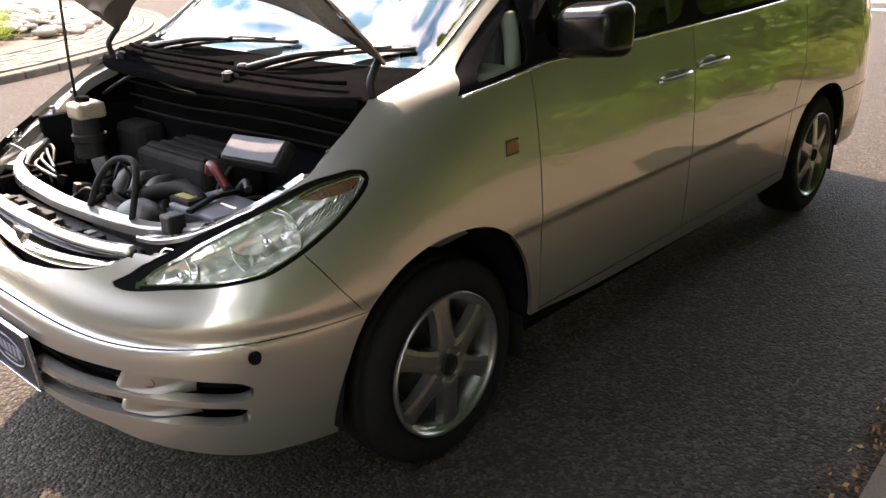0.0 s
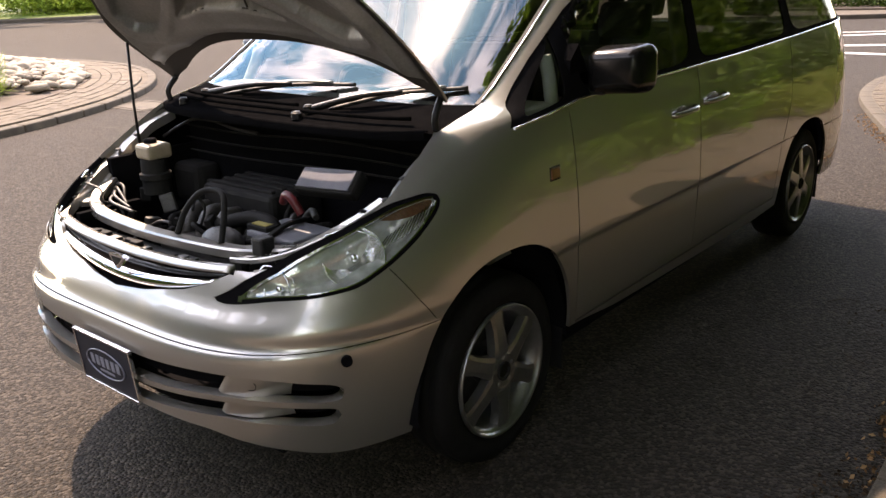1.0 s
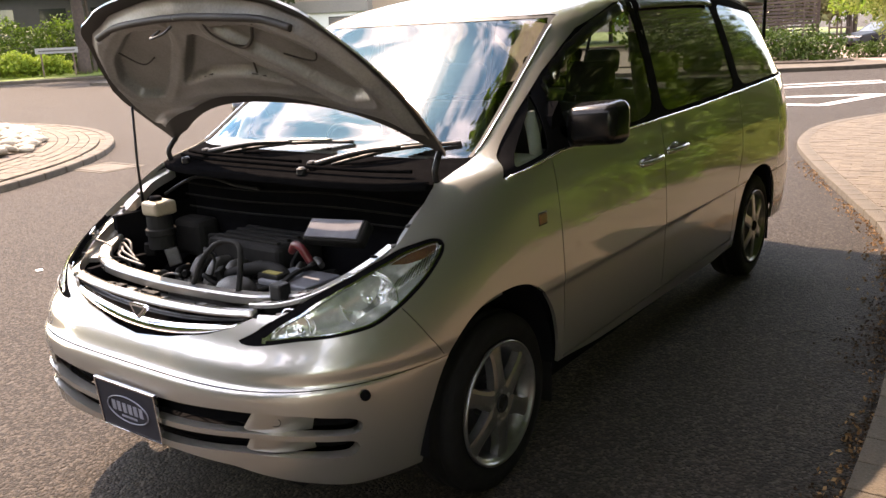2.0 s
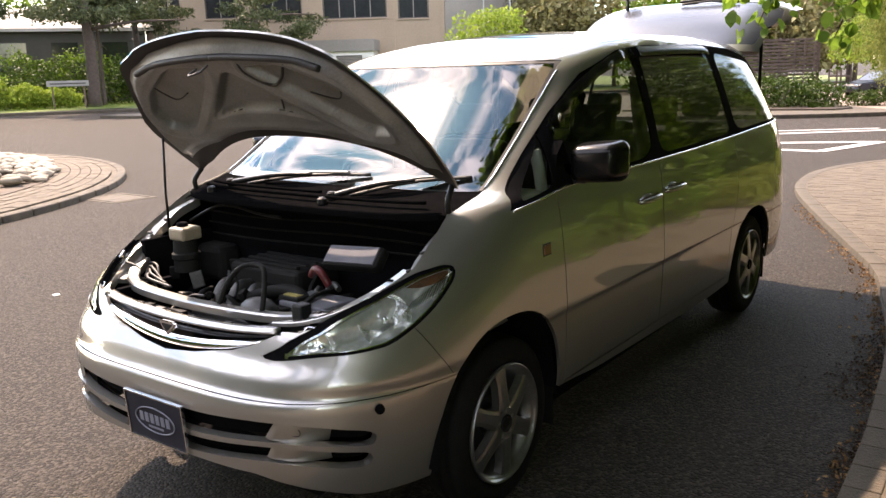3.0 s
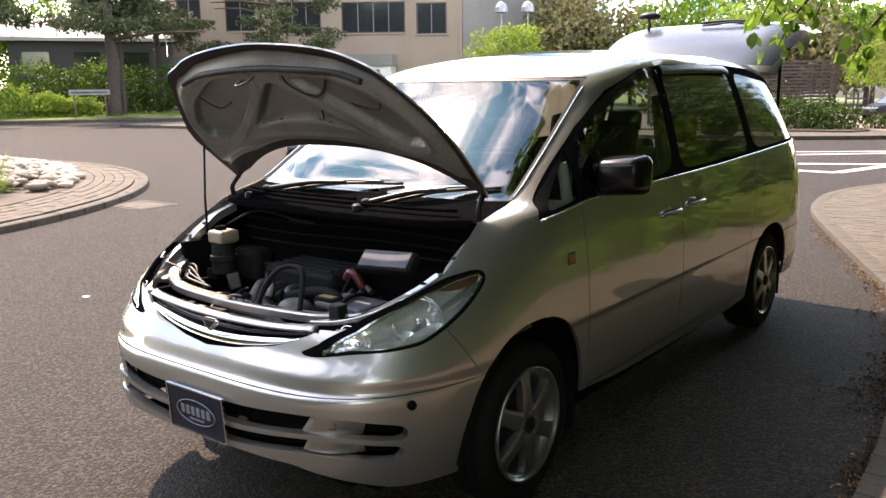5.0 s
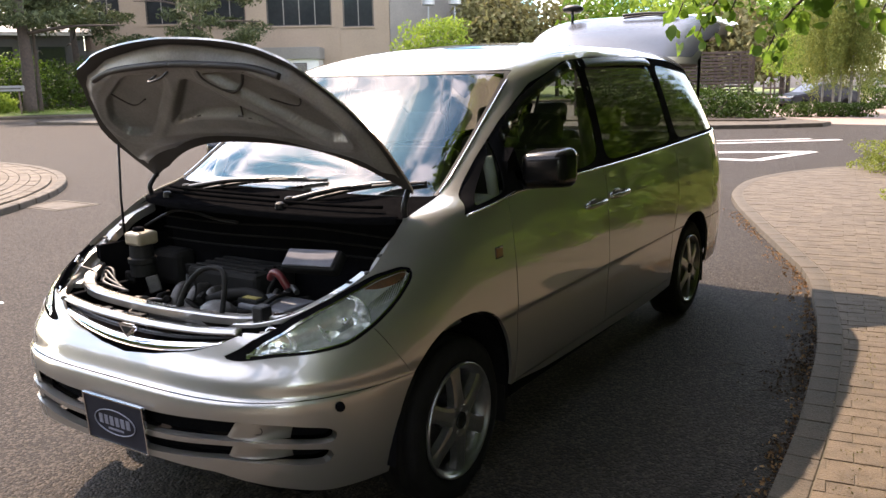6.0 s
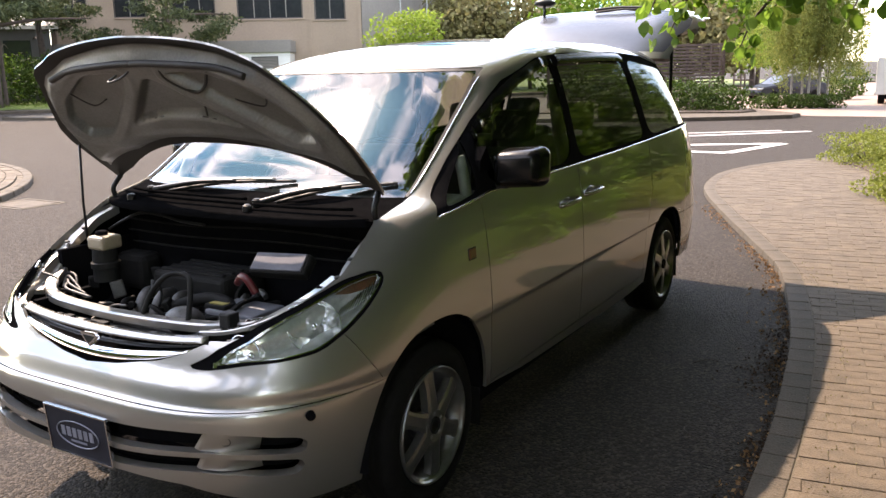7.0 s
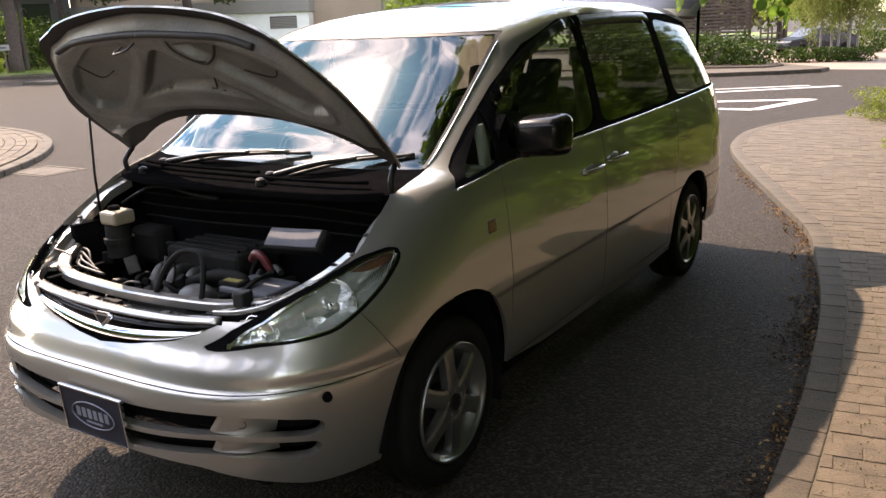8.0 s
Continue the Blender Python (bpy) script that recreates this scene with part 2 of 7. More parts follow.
M["birch"] = mat("birch_bark", (0.36, 0.34, 0.31), (0.17, 0.155, 0.135), 5, 0.85, bump=0.003, bump_scale=30)
M["render_wall"] = mat("buff_rendered_wall", (0.33, 0.250, 0.185), (0.28, 0.212, 0.157), 0.5, 0.9, fine=8, bump=0.004)
M["grey_wall"] = mat("grey_wall", (0.24, 0.22, 0.20), (0.19, 0.175, 0.16), 0.6, 0.9, fine=8)
M["slate"] = mat("grey_roof", (0.52, 0.48, 0.46), (0.42, 0.39, 0.375), 0.8, 0.7, fine=10)
M["win_dark"] = mat("dark_window_glass", (0.015, 0.017, 0.02), (0.025, 0.027, 0.03), 0.5, 0.08, spec=0.6)
M["win_frame"] = mat("dark_window_frame", (0.06, 0.055, 0.05), (0.045, 0.04, 0.04), 3, 0.5)
M["timber"] = mat("weathered_brown_slat", (0.115, 0.075, 0.06), (0.075, 0.05, 0.04), 5, 0.8, bump=0.003, vary=0.15)
M["steel"] = mat("grey_steel", (0.35, 0.36, 0.36), (0.28, 0.28, 0.28), 8, 0.45, 0.8)
M["car_blue"] = mat("dark_blue_car_paint", (0.012, 0.014, 0.024), (0.009, 0.011, 0.018), 300, 0.45, 0.0, spec=0.3)
M["white_paint"] = mat("white_vehicle_paint", (0.76, 0.76, 0.74), (0.68, 0.68, 0.66), 2, 0.4, coat=0.5)
M["leaf_lime"] = leafy("lime_leaf", (0.06, 0.13, 0.014), (0.19, 0.31, 0.045), 0.58)
M["leaf_dark"] = leafy("dark_shrub_leaf", (0.022, 0.046, 0.006), (0.052, 0.09, 0.010), 0.2)
M["leaf_roof"] = leafy("canopy_leaf", (0.08, 0.16, 0.012), (0.15, 0.26, 0.022), 0.55)
M["leaf_mid"] = leafy("green_shrub_leaf", (0.06, 0.12, 0.012), (0.12, 0.20, 0.022), 0.35)
M["leaf_bright"] = leafy("bright_shrub_leaf", (0.14, 0.22, 0.03), (0.24, 0.32, 0.05), 0.45)
M["leaf_birch"] = leafy("birch_leaf", (0.122, 0.158, 0.035), (0.244, 0.260, 0.070), 0.45)
M["leaf_yellow"] = leafy("yellow_green_leaf", (0.13, 0.16, 0.03), (0.24, 0.27, 0.06), 0.4)
M["leaf_olive"] = leafy("olive_brown_leaf", (0.13, 0.11, 0.05), (0.20, 0.19, 0.08), 0.3)
M["needle"] = leafy("pine_needle", (0.036, 0.050, 0.024), (0.085, 0.10, 0.042), 0.2)
M["grit"] = leafy("grit_and_bud_scales", (0.10, 0.075, 0.05), (0.34, 0.28, 0.20), 0.05, 0.9)
M["mulch"] = leafy("rotting_leaf_mulch", (0.032, 0.020, 0.012), (0.080, 0.048, 0.027), 0.05, 0.9)
M["litter"] = leafy("dry_leaf_litter", (0.16, 0.080, 0.032), (0.33, 0.195, 0.095), 0.1, 0.8)


# ---- building blocks ----
def link_bm(name, bm, material, parent=None, label="", smooth=False):
    if bm.faces and smooth:
        for f in bm.faces:
            f.smooth = True
    me = bpy.data.meshes.new(name)
    bm.to_mesh(me)
    bm.free()
    for m in (material if isinstance(material, (list, tuple)) else [material]):
        me.materials.append(m)
    ob = new(name, me)
    ob.parent = parent
    return tagged(ob, label) if label else ob


def part(name, bm, material, parent, label="", smooth=False):
    return link_bm(name, bm, material, parent, label, smooth)


def thing(name, label, category, group="", kind="", at=None):
    ob = new(name)
    ob.empty_display_size = 0.1
    if at is not None:
        ob.matrix_world = at
    return tagged(ob, label, category, group, kind)


def mesh_thing(name, bm, material, label, category, group="", kind="", smooth=False):
    return tagged(link_bm(name, bm, material, None, "", smooth), label, category, group, kind)


def box(bm, x0, x1, y0, y1, z0, z1, r=0.0, m=None, segs=2):
    c = pose((x0 + x1) / 2, (y0 + y1) / 2, (z0 + z1) / 2) @ Matrix.Diagonal((x1 - x0, y1 - y0, z1 - z0, 1))
    vs = bmesh.ops.create_cube(bm, size=1, matrix=(m @ c) if m is not None else c)["verts"]
    if r:
        es = list({e for v in vs for e in v.link_edges})
        bmesh.ops.bevel(bm, geom=es, offset=r, segments=segs, affect="EDGES", profile=0.5)
    return bm


def fresh(*boxes, r=0.0):
    bm = bmesh.new()
    for b in boxes:
        box(bm, *b, r=r)
    return bm


def lathe(bm, profile, n=32, m=None, axis="X", closed=False):
    """Turns (along, radius) pairs round an axis."""
    m = m or Matrix()
    rings = []
    for a, r in profile:
        ring = []
        for i in range(n):
            c, s = math.cos(2 * math.pi * i / n) * r, math.sin(2 * math.pi * i / n) * r
            ring.append(bm.verts.new(m @ Vector({"X": (a, c, s), "Y": (c, a, s), "Z": (c, s, a)}[axis])))
        rings.append(ring)
    pairs = list(zip(rings[:-1], rings[1:])) + ([(rings[-1], rings[0])] if closed else [])
    for p, q in pairs:
        for i in range(n):
            j = (i + 1) % n
            bm.faces.new((p[i], p[j], q[j], q[i]))
    if not closed:
        for ring in (rings[0], rings[-1]):
            bm.faces.new(ring)
    bmesh.ops.recalc_face_normals(bm, faces=bm.faces)
    return bm


def tube(bm, pts, r, n=8, taper=None, caps=True):
    """A round bar along points; r may be a list."""
    pts = [Vector(p) for p in pts]
    rs = r if isinstance(r, (list, tuple)) else [r] * len(pts)
    side, rings = None, []
    for i, p in enumerate(pts):
        d = (pts[min(i + 1, len(pts) - 1)] - pts[max(i - 1, 0)]).normalized()
        if side is None:
            side = d.orthogonal().normalized()
        side = (side - d * side.dot(d)).normalized()
        up = d.cross(side)
        rings.append([bm.verts.new(p + (side * math.cos(2 * math.pi * k / n) + up * math.sin(2 * math.pi * k / n)) * rs[i]) for k in range(n)])
    for a, b in zip(rings[:-1], rings[1:]):
        for k in range(n):
            f = bm.faces.new((a[k], a[(k + 1) % n], b[(k + 1) % n], b[k]))
            f.smooth = True
    if caps:
        bm.faces.new(rings[0][::-1])
        bm.faces.new(rings[-1])
    return bm


def bend(pts, n=8):
    """A smooth line through points."""
    pts = [Vector(p) for p in pts]
    out = []
    for i in range(len(pts) - 1):
        p0, p1, p2, p3 = pts[max(i - 1, 0)], pts[i], pts[i + 1], pts[min(i + 2, len(pts) - 1)]
        for k in range(n):
            t = k / n
            out.append(0.5 * (2 * p1 + (p2 - p0) * t + (2 * p0 - 5 * p1 + 4 * p2 - p3) * t * t + (3 * p1 - p0 - 3 * p2 + p3) * t ** 3))
    return out + [pts[-1]]


def prism(bm, poly, z0, z1, m=None, r=0.0):
    """An upright slab over a plan polygon."""
    m = m or Matrix()
    lo, hi = [bm.verts.new(m @ Vector((x, y, z0))) for x, y in poly], [bm.verts.new(m @ Vector((x, y, z1))) for x, y in poly]
    n = len(poly)
    fs = [bm.faces.new(lo[::-1]), bm.faces.new(hi)] + [bm.faces.new((lo[i], lo[(i + 1) % n], hi[(i + 1) % n], hi[i])) for i in range(n)]
    bmesh.ops.recalc_face_normals(bm, faces=fs)
    if r:
        bmesh.ops.bevel(bm, geom=[e for e in fs[1].edges], offset=r, segments=2, affect="EDGES")
    return bm


def raw(name, verts, faces, material, parent=None, smooth=False):
    me = bpy.data.meshes.new(name)
    me.from_pydata(verts, [], faces)
    if smooth:
        me.shade_smooth()
    me.materials.append(material)
    ob = new(name, me)
    ob.parent = parent
    return ob


# ---- ground ----
ground = bmesh.new()
bmesh.ops.create_grid(ground, x_segments=60, y_segments=60, size=900)
for v in ground.verts:
    v.co.x -= 10
ground = mesh_thing("ground", ground, M["asphalt"], "worn grey asphalt road", "ground", kind="structure")


# ---- the minivan's skin: rings of plan outlines stacked from sill to roof ----
def curve(xs, ys):
    """A smooth curve through knots, with no overshoot."""
    xs, ys = np.array(xs, float), np.array(ys, float)
    h, d = np.diff(xs), np.diff(ys) / np.diff(xs)
    m = np.concatenate(([d[0]], np.where(d[:-1] * d[1:] > 0, 2 * d[:-1] * d[1:] / (d[:-1] + d[1:] + 1e-12), 0), [d[-1]]))

    def f(x):
        x = np.clip(np.asarray(x, float), xs[0], xs[-1])
        i = np.clip(np.searchsorted(xs, x) - 1, 0, len(h) - 1)
        s = (x - xs[i]) / h[i]
        return ((1 + 2 * s) * (1 - s) ** 2 * ys[i] + s * (1 - s) ** 2 * h[i] * m[i]
                + s * s * (3 - 2 * s) * ys[i + 1] + s * s * (s - 1) * h[i] * m[i + 1])
    return f


NOSE = curve([.17, .24, .30, .40, .50, .57, .598, .612, .66, .71, .76, .80, .86, .93, 1.02, 1.10, 1.145, 1.25, 1.40, 1.52, 1.605],
             [-.80, -.85, -.866, -.872, -.872, -.868, -.860, -.840, -.815, -.775, -.748, -.722, -.65, -.535, -.37, -.20, .0, .171, .406, .578, .68])
WIDE = curve([.17, .24, .30, .42, .57, .625, .645, .80, .93, 1.02, 1.10, 1.145, 1.25, 1.40, 1.52, 1.57, 1.605],
             [.815, .848, .862, .877, .888, .890, .891, .887, .879, .870, .857, .847, .816, .766, .716, .686, .63])
BLUNT = curve([.17, .40, .60, .66, .71, .80, .93, 1.02, 1.10, 1.30, 1.605], [3.3, 3.7, 3.9, 4.2, 4.3, 4.2, 4.0, 3.9, 3.85, 4.0, 4.5])
SHOULDER = curve([.17, .90, 1.10, 1.25, 1.40, 1.605], [.40, .42, .50, .75, .95, 1.30])
TAIL = curve([.17, .30, .50, .61, .65, .86, 1.10, 1.25, 1.40, 1.52, 1.605], [3.82, 3.90, 3.93, 3.93, 3.91, 3.89, 3.84, 3.76, 3.65, 3.53, 3.42])
HIP = curve([.17, 1.0, 1.605], [3.05, 3.0, 2.7])
RAIL = curve([.75, 1.10, 1.40, 1.80, 2.20, 2.60, 3.00, 3.42], [1.605, 1.668, 1.702, 1.722, 1.722, 1.710, 1.685, 1.64])
BELT, TOP = 1.10, 1.605


def outline(zn, nf=130, ns=120, nr=70):
    """Half a plan outline at a level, from the nose's middle round the near side to the tail's middle."""
    w, p, y0, y1, y2, y3 = WIDE(zn), BLUNT(zn), NOSE(zn), SHOULDER(zn), HIP(zn), TAIL(zn)
    a = np.linspace(0, np.pi / 2, 1500)
    fx, fy = w * np.sin(a) ** (2 / p), y1 - (y1 - y0) * np.cos(a) ** (2 / p)
    rx, ry = w * np.cos(a) ** (2 / 4.5), y2 + (y3 - y2) * np.sin(a) ** (2 / 4.5)

    def even(x, y, n):
        s = np.concatenate(([0], np.cumsum(np.hypot(np.diff(x), np.diff(y)))))
        t = np.linspace(0, s[-1], n)
        return np.interp(t, s, x), np.interp(t, s, y)
    fx, fy = even(fx, fy, nf + 1)
    rx, ry = even(rx, ry, nr + 1)
    sy = np.linspace(y1, y2, ns + 1)
    x = np.concatenate((fx, np.full(ns - 1, w), rx))
    y = np.concatenate((fy, sy[1:-1], ry))
    x[0] = x[-1] = 0.0
    return x, y


def skin():
    """Vertices of the near half, ring by ring."""
    rings = []
    for zn in np.concatenate((np.linspace(.17, .59, 28), [.598, .605, .612, .62, .628, .636, .644, .652, .658], np.linspace(.665, 1.10, 30))):
        x, y = outline(zn)
        rings.append((x, y, np.full_like(x, zn)))
    # a pressed crease runs along the flank between the wheel arches
    for k, (x, y, z) in enumerate(rings):
        on = np.clip((y - .12) / .25, 0, 1) * np.clip((3.25 - y) / .3, 0, 1)
        fall = np.clip((.652 - z) / .016, 0, 1) * np.clip((z - .40) / .22, 0, 1) ** .7
        rings[k] = (np.where(x > .5, x - .0050 * on * fall, x), y, z)
    for zn in BELT + (TOP - BELT) * np.linspace(1 / 30, 1, 30):
        x, y = outline(zn)
        rings.append((x, y, BELT + (zn - BELT) / (TOP - BELT) * (RAIL(y) - BELT)))
    bx, by, bz = rings[-1]
    for t in np.linspace(0, 1, 22)[1:]:
        g = np.clip(by, 1.25, 2.95)
        rings.append((bx * (1 - t), by + (g - by) * t, bz + (RAIL(g) + .045 - bz) * (1 - (1 - t) ** 2.2)))
    return np.array(rings).transpose(0, 2, 1)


def front_y(x, z):
    """The nose's y at a width and a height."""
    w, p = WIDE(z), BLUNT(z)
    return SHOULDER(z) - (SHOULDER(z) - NOSE(z)) * (1 - np.clip(np.abs(x) / w, 0, 1) ** p) ** (1 / p)


def within(u, v, poly):
    """Signed distance to a polygon, positive inside."""
    q = np.array(poly, float)
    best, inside = np.full(len(u), 1e9), np.zeros(len(u), bool)
    for (ax, ay), (bx, by) in zip(q, np.roll(q, -1, 0)):
        ex, ey = bx - ax, by - ay
        t = np.clip(((u - ax) * ex + (v - ay) * ey) / (ex * ex + ey * ey), 0, 1)
        best = np.minimum(best, np.hypot(u - ax - t * ex, v - ay - t * ey))
        with np.errstate(divide="ignore", invalid="ignore"):
            inside ^= ((ay > v) != (by > v)) & (u < ex * (v - ay) / ey + ax)
    return np.where(inside, best, -best)


def off_line(u, v, line):
    """Distance to an open line."""
    q = np.array(line, float)
    best = np.full(len(u), 1e9)
    for (ax, ay), (bx, by) in zip(q[:-1], q[1:]):
        ex, ey = bx - ax, by - ay
        t = np.clip(((u - ax) * ex + (v - ay) * ey) / (ex * ex + ey * ey), 0, 1)
        best = np.minimum(best, np.hypot(u - ax - t * ex, v - ay - t * ey))
    return best


def rounded(poly, n=6, k=0.35):
    """A polygon with its corners rounded off."""
    out, q = [], [Vector(p) for p in poly]
    for i, p in enumerate(q):
        a, b = p.lerp(q[i - 1], k), p.lerp(q[(i + 1) % len(q)], k)
        for j in range(n + 1):
            t = j / n
            out.append(tuple(a * (1 - t) ** 2 + p * 2 * t * (1 - t) + b * t * t))
    return out


NEVER = -1.0
GLASS_LINE = [(.085, 1.085), (.46, 1.130), (1.0, 1.137), (1.88, 1.148), (2.58, 1.166), (3.42, 1.192), (3.66, 1.20), (3.60, 1.36), (3.42, 1.52), (3.2, 1.60),
              (2.84, 1.657), (2.32, 1.680), (1.5, 1.670), (1.25, 1.648), (.87, 1.553), (.57, 1.405), (.33, 1.262), (.14, 1.140)]
PANE_LINES = {"quarter": rounded([(.155, 1.108), (.385, 1.137), (.455, 1.345), (.405, 1.285)], 4, .15),
              "front": rounded([(.50, 1.150), (1.37, 1.157), (1.385, 1.632), (1.22, 1.612), (.90, 1.525), (.64, 1.415), (.50, 1.325)], 4, .2),
              "sliding": rounded([(1.45, 1.160), (2.50, 1.180), (2.40, 1.645), (1.46, 1.645)], 4, .12),
              "rear": rounded([(2.60, 1.186), (3.60, 1.214), (3.53, 1.36), (3.37, 1.50), (3.15, 1.58), (2.50, 1.640)], 4, .15)}
LAMP_LINE = rounded([(-.237, .951), (-.266, .957), (-.354, .942), (-.457, .905), (-.557, .866), (-.627, .833), (-.700, .784), (-.762, .712), (-.700, .737), (-.620, .745), (-.535, .758), (-.437, .803), (-.340, .854), (-.265, .905), (-.238, .930)], 4, .28)
BONNET_LINE = [(-.1, -.757), (.0, -.755), (.162, -.748), (.395, -.729), (.482, -.704), (.545, -.688), (.602, -.648), (.650, -.590), (.683, -.528), (.716, -.452), (.733, -.345), (.729, -.290), (.722, -.213),
               (.701, -.09), (.69, .05), (-.1, .05)]
GRILLE_LINE = [(-.1, .682), (.0, .682), (.142, .694), (.313, .724), (.400, .752), (.478, .790), (.402, .786), (.155, .771), (.0, .760), (-.1, .760)]
SLOT_LINES = [rounded([(-.1, .53), (.231, .53), (.446, .542), (.542, .542), (.662, .531), (.752, .503), (.766, .480), (.758, .450), (.680, .470), (.522, .486), (.231, .465), (-.1, .460)], 3, .3),
              rounded([(-.1, .438), (.231, .441), (.515, .463), (.660, .450), (.748, .427), (.753, .403), (.738, .378), (.655, .400), (.505, .421), (.212, .396), (-.1, .394)], 3, .3)]
HATCH_LINE = [(-.1, .66), (.62, .66), (.72, .78), (.73, 1.10), (.745, 1.22), (.705, 1.40), (.65, 1.57), (.61, 1.75), (-.1, 1.75)]
LOW_FRONT = curve([0, .24, .44, .55, .65, .74, .81], [.368, .372, .368, .341, .305, .266, .262])
LOW_SIDE = curve([-.3, .39, .75, 1.4, 2.1, 2.5, 3.4], [.262, .335, .308, .292, .280, .290, .30])
DOOR_LINES = {"fender_seam": [(-.450, .793), (-.380, .69), (-.318, .612)], "front_door": [(.383, 1.125), (.403, .815), (.410, .64), (.424, .345)],
              "doors": [(1.395, 1.14), (1.395, .345)], "rear_door": [(2.53, 1.165), (2.53, .85), (2.43, .64), (2.41, .345)], "sill": [(.424, .345), (2.41, .345)]}
SLIT = 0.0028


def field(name):
    """The shape of a region of the skin: positive inside, from an array of points."""
    def arch(c, y0, hw, h, p):
        d = 1 - ((np.abs(c[:, 1] - y0) / hw) ** p + (np.maximum(c[:, 2] - .30, 0) / h) ** p) ** (1 / p)
        return np.where((c[:, 0] > .5), d * .36, NEVER)
    def f(c):
        x, y, z = c[:, 0], c[:, 1], c[:, 2]
        if name.startswith("mid:"):
            what = name[4:]
            if what in ("bumper_seam", "rear_seam"):
                return np.where((y < -.28) if what == "bumper_seam" else (y > 3.05), z - (.605 if what == "bumper_seam" else .62), NEVER)
            line = np.array(DOOR_LINES[what])
            if what == "sill":
                return np.where((x > .5) & (y > .35) & (y < 2.5), z - .345, NEVER)
            line = line[np.argsort(line[:, 1])]
            near = np.abs(y - np.interp(z, line[:, 1], line[:, 0])) < .2
            ok = near & (z > line[0, 1] - .03) & (z < line[-1, 1] + .03) & ((x > .5) | (what == "fender_seam"))
            return np.where(ok, y - np.interp(z, line[:, 1], line[:, 0]), NEVER)
        if name == "low":
            return np.where(y < -.2, LOW_FRONT(x), LOW_SIDE(y)) - z
        if name == "arch_front":
            return arch(c, -.0, .385, .43, 2.35)
        if name == "arch_rear":
            return arch(c, 2.86, .385, .40, 2.35)
        if name == "side_glass":
            return np.where(x > .5, within(y, z, GLASS_LINE), NEVER)
        if name in PANE_LINES:
            return np.where(x > .5, within(y, z, PANE_LINES[name]), NEVER)
        if name in ("screen", "screen_seal"):
            g = .012 if name == "screen_seal" else 0
            edge = np.interp(z, [1.10, 1.15, 1.252, 1.352, 1.47, 1.603], [.706, .700, .687, .671, .650, .622]) + g - .006
            return np.where(y < 1.1, np.minimum(np.minimum(edge - x, z - 1.150), 1.598 + g - z), NEVER)
        if name == "cowl":
            return np.where(y < .35, np.minimum(np.minimum(.712 - x, z - 1.094), 1.160 - z), NEVER)
        if name in ("bonnet", "bonnet_hole"):
            d = np.minimum(within(x, y, BONNET_LINE), 1.094 - z)
            if name == "bonnet":
                d = np.minimum(d, (-.315 + .225 * (np.abs(x) / .70) ** 2.5 - y) * .9)
            return np.where((y < .1) & (z > .70), d, NEVER)
        if name in ("lamp", "lamp_seal", "lamp_rim"):
            d = {"lamp": -.0120, "lamp_rim": -.0090, "lamp_seal": 0}[name]
            return np.where((y < -.15) & (x > .3), within(y, z, LAMP_LINE) + d + .002, NEVER)
        if name == "grille":
            return np.where(y < -.6, within(x, z, GRILLE_LINE), NEVER)
        if name in ("slot_a", "slot_b"):
            return np.where(y < -.5, within(x, z, SLOT_LINES[name == "slot_b"]) + .003, NEVER)
        if name in ("hatch", "hatch_glass"):
            g = .05 if name == "hatch_glass" else 0
            d = np.minimum(within(x, z, HATCH_LINE) - g, y - 3.40 - g)
            return np.where(y > 3.2, np.minimum(d, z - 1.13) if g else d, NEVER)
        if name == "sunroof":
            return np.where(z > 1.55, within(x, y, rounded([(-.6, .955), (.0, .955), (.40, .985), (.475, 1.02), (.455, 1.46), (-.6, 1.46)], 3, .12)), NEVER)
        if name == "bumper_seam":
            return np.where((y < -.295) & (x > -.1), SLIT * .5 - np.abs(z - .605), NEVER)
        if name == "rear_seam":
            return np.where(y > 3.1, SLIT - np.abs(z - .62), NEVER)
        return np.where((x > .5) if name != "fender_seam" else (y < -.28), SLIT * (.5 if name == "fender_seam" else 1) - off_line(y, z, DOOR_LINES[name]), NEVER)
    return f


